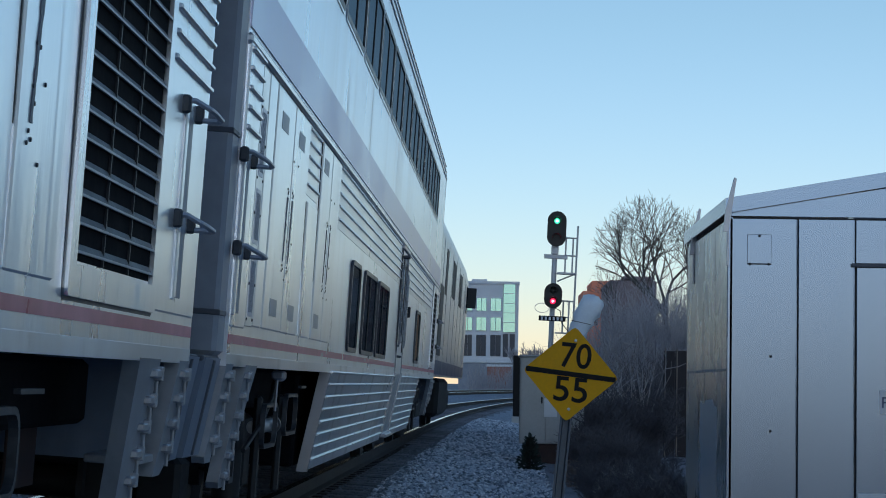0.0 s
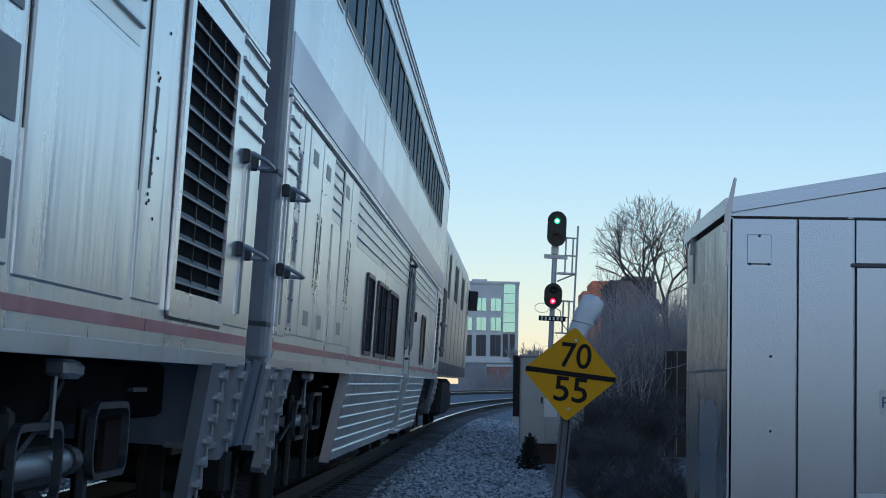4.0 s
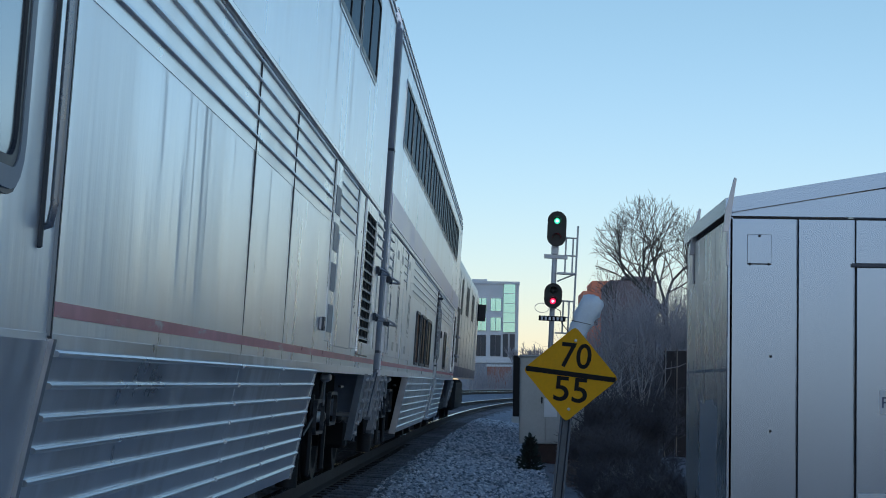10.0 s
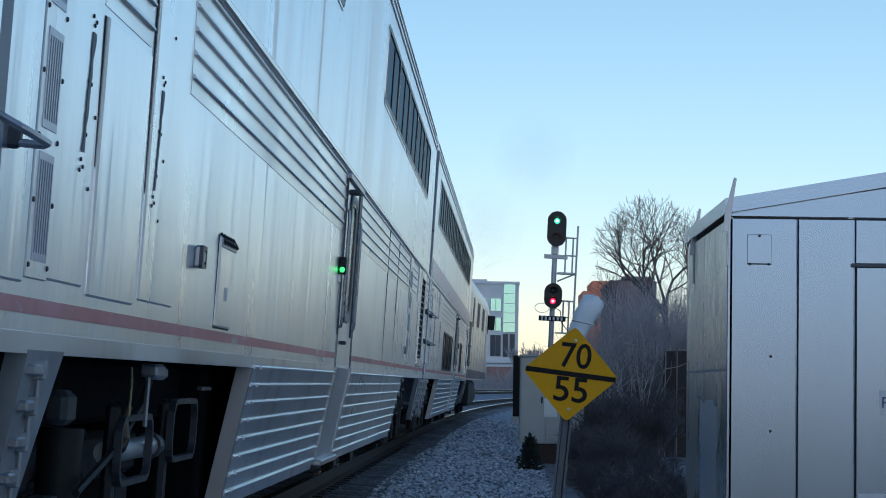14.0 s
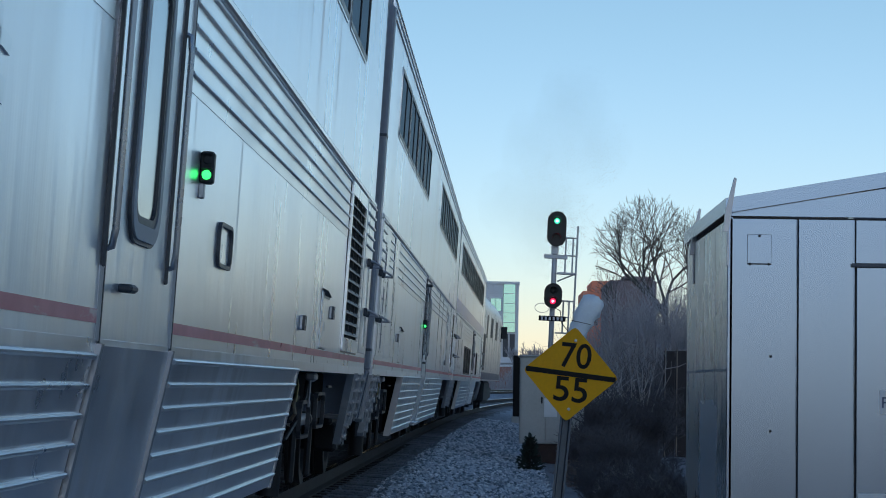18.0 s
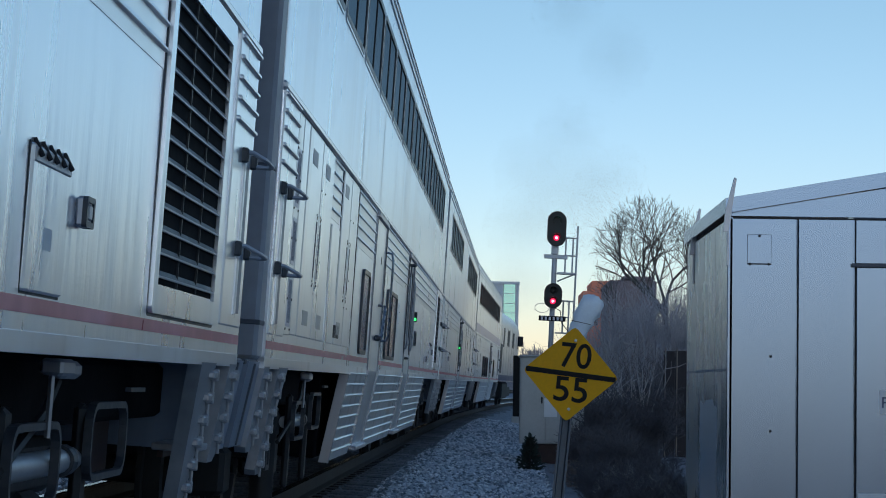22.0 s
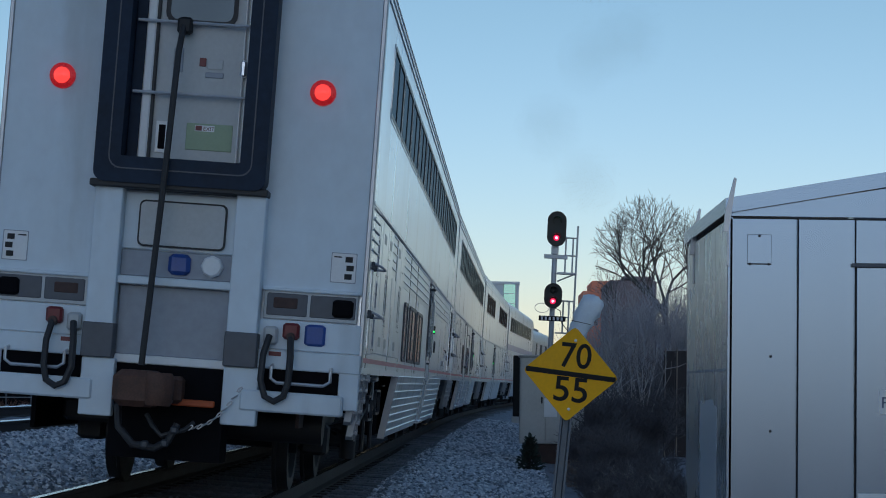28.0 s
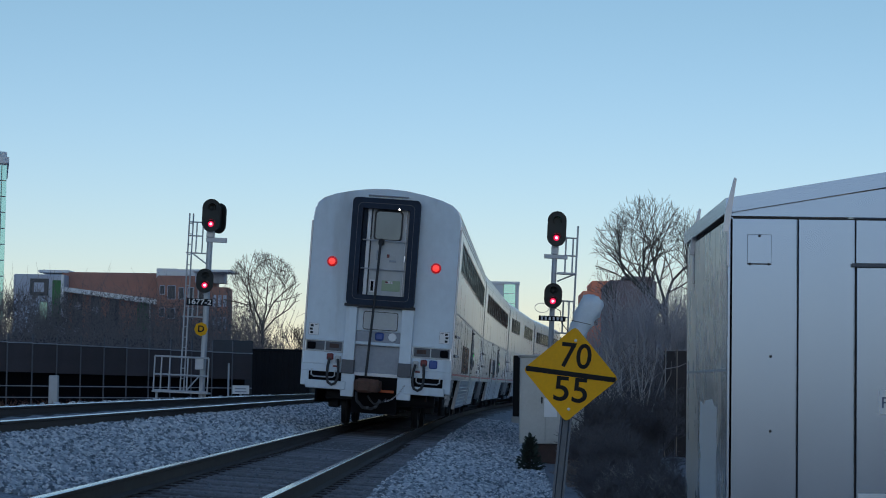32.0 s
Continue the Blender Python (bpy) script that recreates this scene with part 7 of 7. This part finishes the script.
part("roof_plant", Shape().box(-3.773, -1.867, 268, 274, 13.530, 13.954, 0.05), PANEL_WHITE, gb)
an = thing("brick_annex", "low brick annex before the office block", "building")
part("wall", Shape().box(-1.501, 1.164, 236, 242, -1, 2.870, 0.05), BRICK, an)
part("roof", Shape().box(-1.625, 1.288, 235.8, 242.2, 2.808, 3.056, 0.03), PANEL_WHITE, an)

ob = thing("orange_building", "stepped orange brick building with the last sun put into its colour", "building")
part("wall", Shape().box(8.506, 10.228, 205, 215, -1, 10.898, 0.1), BRICK_ORANGE, ob)
part("lower_wing", Shape().box(7.607, 9.321, 204, 214, -1, 9.871, 0.1), BRICK_ORANGE, ob)
for k in range(3):
    flat("window", 7.714 + 0.55 * k, 7.714 + 0.55 * k + 0.3, 204.0, 6.6, 7.4, FACADE_DARK, ob, 0.05)
db = thing("brown_building", "dark brown building behind the trees", "building")
part("wall", Shape().box(7.405, 10.789, 150, 160, -1, 8.298, 0.1), BRICK_DARK, db)
part("roof", Shape().box(8.350, 10.631, 149.7, 160, 8.258, 8.574, 0.1), BRICK_DARK, db)

tw = thing("glass_tower", "tall glass tower with pale mullions", "building", at=Matrix.Translation((-46.633, 200.0, 0)) @ pose(0, 0, 0, 0, 0, 13.5))
Y = 0.0
tx1 = 0.0
part("core", Shape().box(tx1 - 14, tx1 - 0.1, Y + 0.1, Y + 16, -1, 22.059, 0.1), PANEL_WHITE, tw)
part("crown", Shape().box(tx1 - 14.1, tx1 + 0.1, Y - 0.3, Y + 16.1, 20.884, 21.525, 0.05), PANEL_WHITE, tw)
part("roof", Shape().box(tx1 - 14.1, tx1 - 0.75, Y - 0.3, Y + 16.1, 21.525, 22.166, 0.05), PANEL_WHITE, tw)
ztop = 20.830
me = mesh_of("pane", Shape().box(0, 0.43, -0.05, 0.06, 0, 1.42, 0.01), FACADE_GLASS)
for i in range(5):
    for k in range(14):
        piece("pane", me, tw, Matrix.Translation((tx1 - 0.52 - 0.5 * i, Y, ztop - 1.5 * (k + 1))))

bb = thing("brick_building", "red brick building with a white sloping canopy", "building")
Y = 170.0
part("wall", Shape().box(-35.046, -27.371, Y, Y + 6, -1, 9.318, 0.1), BRICK, bb)
part("parapet", Shape().box(-36.945, -34.504, Y - 0.1, Y + 5, 9.228, 9.453, 0.04), PANEL_WHITE, bb)
fb = part("front_block", Shape().box(-38.478, -34.500, 168, Y + 4, -1, 9.004, 0.08), PANEL_LILAC, bb, "lilac clad front block")
part("window_frame", Shape().box(-37.121, -35.689, 167.85, 168.02, 7.318, 8.654, 0.02), FACADE_DARK, fb)
part("pane", Shape().box(-36.808, -36.002, 167.80, 167.9, 7.585, 8.342, 0.02), PANEL_LILAC, fb)
part("green_corner", Shape().box(-35.352, -34.681, 167.85, 168.02, 5.026, 8.539, 0.02), GREEN_PANEL, fb, "dark green corner panel")
part("white_edge", Shape().box(-34.681, -34.458, 167.8, 168.1, 6.581, 8.985, 0.02), PANEL_WHITE, fb)
part("entrance_glass", Shape().box(-36.332, -35.706, 167.85, 168.02, 5.013, 6.791, 0.02), FACADE_GLASS, fb)
xa0, za0, xa1, za1 = -34.632, 8.056, -27.108, 7.180
part("canopy", Shape().add([(xa0, 168.2, za0), (xa1, 168.2, za1), (xa1, 168.2, za1 - 0.42), (xa0, 168.2, za0 - 0.35), (xa0, 170, za0), (xa1, 170, za1), (xa1, 170, za1 - 0.42), (xa0, 170, za0 - 0.35)],
                           [(0, 3, 2, 1), (4, 5, 6, 7), (0, 1, 5, 4), (3, 7, 6, 2), (0, 4, 7, 3), (1, 2, 6, 5)]), PANEL_WHITE, bb, "white sloping canopy")
for k, (a, b) in enumerate(((-34.154, -33.341), (-32.663, -31.895), (-31.173, -30.450))):
    w = flat("bay_window", a, b, Y, 1.5, 7.575 - 0.2 * k, FACADE_DARK, bb, 0.12)
    for j in (0, 1):
        part("bay_sign", Shape().lathe([(0, Y - 0.16), (0.30, Y - 0.16), (0.30, Y - 0.1), (0, Y - 0.1)], 12, "y", ((a + b) / 2, 0, 6.6 - 0.3 * k - 2.0 * j)), PANEL_LILAC if k < 2 else FACADE_DARK, w)
flat("green_bay", -28.950, -28.048, Y, 1.5, 6.972, GREEN_PANEL, bb, 0.1, "dark green bay")
flat("white_post", -28.002, -27.867, Y, 1.5, 7.062, PANEL_WHITE, bb, 0.2)

b2 = thing("brick_building", "red brick block with white roof housings", "building")
part("wall", Shape().box(-26.815, -22.327, 166, 169, -1, 8.945, 0.08), BRICK, b2)
part("side_wing", Shape().box(-22.319, -21.015, 164, 167, -1, 8.018, 0.08), BRICK, b2)
part("roof_housing", Shape().box(-27.183, -25.534, 168, 170, 8.845, 9.601, 0.05), PANEL_WHITE, b2)
part("roof_housing", Shape().box(-25.515, -23.789, 167, 169, 8.709, 9.505, 0.05), PANEL_WHITE, b2)
part("roof_housing", Shape().box(-23.766, -21.449, 165.5, 167, 8.392, 9.178, 0.05), PANEL_LILAC, b2)
part("roof_blade", Shape().box(-23.709, -20.625, 163, 167, 9.134, 9.308, 0.02), PANEL_WHITE, b2)
for a, b, t0, t1 in ((282, 292, 505, 522), (296, 311, 505, 530), (316, 326, 508, 530), (332, 344, 508, 530), (350, 362, 510, 532), (282, 292, 545, 562), (296, 311, 545, 565), (332, 344, 545, 565)):
    x0 = -26.847 + (a - 276) * 0.0437
    z1 = 8.192 - (t0 - 505) * 0.0437
    w = flat("window", x0, x0 + (b - a) * 0.0437, 166.0, z1 - (t1 - t0) * 0.0437, z1, PANEL_LILAC, b2, 0.05)
    flat("pane", x0 + 0.06, x0 + (b - a) * 0.0437 - 0.06, 165.95, z1 - (t1 - t0) * 0.0437 + 0.06, z1 - 0.06, FACADE_DARK, w, 0.05)
for k in range(3):
    for j in range(2):
        flat("window", -22.145 + 0.4 * k, -22.145 + 0.4 * k + 0.26, 164.0, 6.5 - 1.7 * j, 7.4 - 1.7 * j, PANEL_LILAC, b2, 0.05)

# ---------------------------------------------------------------- thin exhaust haze above the locomotive
HAZE = material("diesel_soot", (0.20, 0.165, 0.13), 1.0, 0.0, 0.3, 1.0, 4.0, 0.0, spec=0.0)


def haze_puff(seed, count=3400):
    """A loose cloud of fine soot motes, thinning outwards."""
    rg = random.Random(seed)
    s = Shape()
    while count:
        x, z, y = rg.gauss(0, 0.78), rg.gauss(0, 0.78), rg.gauss(0, 1.6)
        if x * x + z * z > 2.1 or abs(y) > 4:
            continue
        r = rg.uniform(0.0045, 0.008)
        s.add([(x - r, y, z - r), (x + r, y - r, z - r), (x, y + r, z - r), (x, y, z + r)], [(0, 1, 3), (1, 2, 3), (2, 0, 3), (0, 2, 1)])
        count -= 1
    return tagged(part("exhaust_haze", s, HAZE), "thin brown puff of diesel exhaust over the train", "smoke", "exhaust puffs", "stuff")


# when each puff leaves the stack, and where it hangs three seconds later
PUFFS = [(haze_puff(k), t0, Vector(p)) for k, (t0, p) in enumerate((
    (12.5, (2.2, 80.0, 11.0)), (13.2, (1.0, 82.0, 9.8)), (14.0, (3.2, 81.0, 9.6)), (14.8, (1.8, 84.0, 8.4)), (15.5, (0.4, 85.0, 8.2)), (16.2, (2.9, 84.0, 7.9)),
    (16.9, (4.1, 86.0, 8.8)), (17.7, (1.4, 88.0, 7.4)), (18.5, (3.4, 88.0, 7.2)), (19.3, (2.3, 90.0, 9.2)), (20.2, (0.9, 92.0, 8.6)), (21.2, (3.0, 94.0, 8.2))))]

# ---------------------------------------------------------------- ballast stones and sleepers
def ground_many(x, y):
    lat = x - np.interp(y, PY, PX)
    pts = [(-60, -0.9), (-12, -0.75), (-8.4, -0.55), (-6.6, -0.02), (-5.6, 0.03), (-4.27, 0.03), (-2.95, 0.03), (-2.1, -0.10), (-1.45, -0.19), (-1.2, -0.225), (0, -0.225), (1.2, -0.225),
           (1.45, -0.20), (1.9, -0.26), (2.9, -0.46), (3.6, -0.52), (60, -0.55)]
    z = np.interp(lat, [p[0] for p in pts], [p[1] for p in pts])
    return z - CANT * np.clip(lat, -6.5, 1.6) * np.where(lat < 1.6, 1, np.clip(1 - (lat - 1.6) / 2, 0, 1))


def stones(label, spans, seed, mat):
    rs = np.random.RandomState(seed)
    P, R = [], []
    for y0, y1, l0, l1, n, r in spans:
        y = rs.uniform(y0, y1, n)
        x = np.interp(y, PY, PX) + rs.uniform(l0, l1, n)
        rr = r * rs.uniform(0.6, 1.35, n)
        P.append(np.stack([x, y, ground_many(x, y) + rr * rs.uniform(-0.1, 0.7, n)], 1))
        R.append(rr)
    P, R = np.concatenate(P), np.concatenate(R)
    n = len(P)
    base = np.array([(1, 0, 0), (0, 1, 0), (-1, 0, 0), (0, -1, 0), (0.1, 0.1, 0.85), (0, 0, -0.85), (0.6, 0.6, 0.5), (-0.6, -0.6, 0.45)], float)
    tri = np.array([(0, 6, 4), (6, 1, 4), (1, 2, 4), (2, 7, 4), (7, 3, 4), (3, 0, 4), (0, 1, 6), (2, 3, 7), (1, 0, 5), (2, 1, 5), (3, 2, 5), (0, 3, 5)])
    v = base[None] * R[:, None, None] * rs.uniform(0.65, 1.35, (n, 8, 3))
    a, t = rs.uniform(0, 6.283, n), rs.uniform(-0.8, 0.8, n)
    c, s_ = np.cos(a)[:, None], np.sin(a)[:, None]
    x, y, z = v[..., 0] * c - v[..., 1] * s_, v[..., 0] * s_ + v[..., 1] * c, v[..., 2]
    ct, st = np.cos(t)[:, None], np.sin(t)[:, None]
    v = np.stack([x, y * ct - z * st, y * st + z * ct], 2) + P[:, None, :]
    f = (tri[None] + 8 * np.arange(n)[:, None, None]).reshape(-1, 3)
    me = bpy.data.meshes.new("ballast_stones")
    me.from_pydata(v.reshape(-1, 3).tolist(), [], f.tolist())
    me.materials.append(mat)
    return tagged(new("ballast_stones", me), label, "gravel", kind="stuff")


def stone_material():
    m = material("crushed_stone_mixed", (0.88, 0.90, 0.94), 0.85, 0.0, 0.25, 6.0, 50.0, 0.3)
    n, l = m.node_tree.nodes, m.node_tree.links
    g, rp = n.new("ShaderNodeNewGeometry"), n.new("ShaderNodeValToRGB")
    rp.color_ramp.elements[0].color, rp.color_ramp.elements[1].color = (0.13, 0.165, 0.20, 1), (0.97, 0.99, 1.0, 1)
    e = rp.color_ramp.elements.new(0.5)
    e.color = (0.54, 0.62, 0.69, 1)
    l.new(g.outputs["Random Per Island"], rp.inputs[0])
    mx = n.new("ShaderNodeMix")
    mx.data_type, mx.blend_type = "RGBA", "MULTIPLY"
    mx.inputs[0].default_value = 0.85
    b = n["Principled BSDF"]
    src = b.inputs["Base Color"].links[0].from_socket
    l.new(rp.outputs[0], mx.inputs[6])
    l.new(src, mx.inputs[7])
    l.new(mx.outputs[2], b.inputs["Base Color"])
    return m


STONES = stone_material()
stones("loose grey crushed stone on the ballast shoulder", [(14, 24, 1.35, 3.4, 15000, 0.028), (24, 40, 1.3, 3.4, 15000, 0.030), (40, 75, 1.4, 3.4, 14000, 0.038)], 1, STONES)
stones("loose grey crushed stone between the two tracks", [(19, 32, -3.45, -0.85, 20000, 0.028), (32, 80, -3.45, -0.85, 20000, 0.036)], 2, STONES)
stones("loose dark crushed stone between the rails", [(12, 40, -0.68, 0.68, 6000, 0.026), (10, 45, 0.85, 1.5, 6000, 0.026)], 3, BALLAST_DARK)
stones("loose crushed stone beyond the far track", [(40, 80, -8.2, -5.1, 7000, 0.05)], 4, STONES)

tie_mesh = mesh_of("sleeper", Shape().box(-1.3, 1.3, -0.115, 0.115, -0.17, 0.0, 0.012), TIE)
plate_mesh = mesh_of("tie_plate", Shape().box(-0.17, 0.17, -0.09, 0.09, 0.0, 0.012, 0.003), RAIL_SIDE)
for nm, off, z0, s0, n in (("near_track", 0.0, -0.188, 10.0, 170), ("far_track", TRACK2, TRACK2_Z - 0.188, 26.0, 150)):
    tk = thing(nm, "weathered sleepers bedded in ballast", "railway track", kind="structure")
    for k in range(n):
        q = s0 + 0.53 * k
        p = track_point(q, off, z0)
        a = -math.degrees(on_path(q)[2])
        m = Matrix.Translation(p) @ pose(0, 0, 0, 0, math.degrees(CANT), a + random.uniform(-0.6, 0.6))
        piece("sleeper", tie_mesh, tk, m)
        if k < 60 and off == 0.0:
            for d in (-1, 1):
                piece("tie_plate", plate_mesh, tk, m @ Matrix.Translation((0.753 * d, 0, 0)))


# ---------------------------------------------------------------- movement
def motions():
    steps = [0.5 * i for i in range(65)]
    for k, (car, wheels) in enumerate(((car_b, wheels_b), (car_a, wheels_a), (car_d, wheels_d), (car_e, wheels_e))):
        walk(car, [(t, rigid_pose(run_at(t) - k * CAR_PITCH, 9.07)) for t in steps])
    turns, last, i = [0.0], run_at(0.0), 0
    for i in range(1, 960):
        if run_at(i / 30) - last > 0.5:
            turns.append(i / 30)
            last = run_at(i / 30)
    turns.append(32.0)
    for wheels in (wheels_b, wheels_a, wheels_d, wheels_e, loco_wheels):
        for w in wheels:
            x, y, z = w.location
            walk(w, [(t, pose(x, y, z, -math.degrees((run_at(t) - run_at(0.0)) / 0.457))) for t in turns])
    walk(shutter, [(0.0, pose(0, 0, -0.25)), (18.7, pose(0, 0, -0.25)), (18.8, pose(0, 0, 0.22)), (32.0, pose(0, 0, 0.22))])
    for puff, t0, p in PUFFS:
        rows = []
        for t in [0.5 * i for i in range(65)]:
            if t <= t0:
                m = rigid_pose(run_at(t) + 21.5, 6.5) @ Matrix.Translation((0, 0, 2.75))
            else:
                a = (rigid_pose(run_at(t0) + 21.5, 6.5) @ Matrix.Translation((0, 0, 2.75))).translation
                f = min(1.0, (t - t0) / 3.0)
                m = Matrix.Translation(a.lerp(p, 1 - (1 - f) ** 2) + Vector((0.10, 0.2, 0.13)) * max(0.0, t - t0 - 2.0) + Vector((0.05, 0.0, 0.36)) * max(0.0, t - t0 - 5.0) ** 2)
            rows.append((t, m))
        walk(puff, rows)
    walk(locomotive, [(t, rigid_pose(run_at(t) + 23.5, 6.5)) for t in steps])


motions()
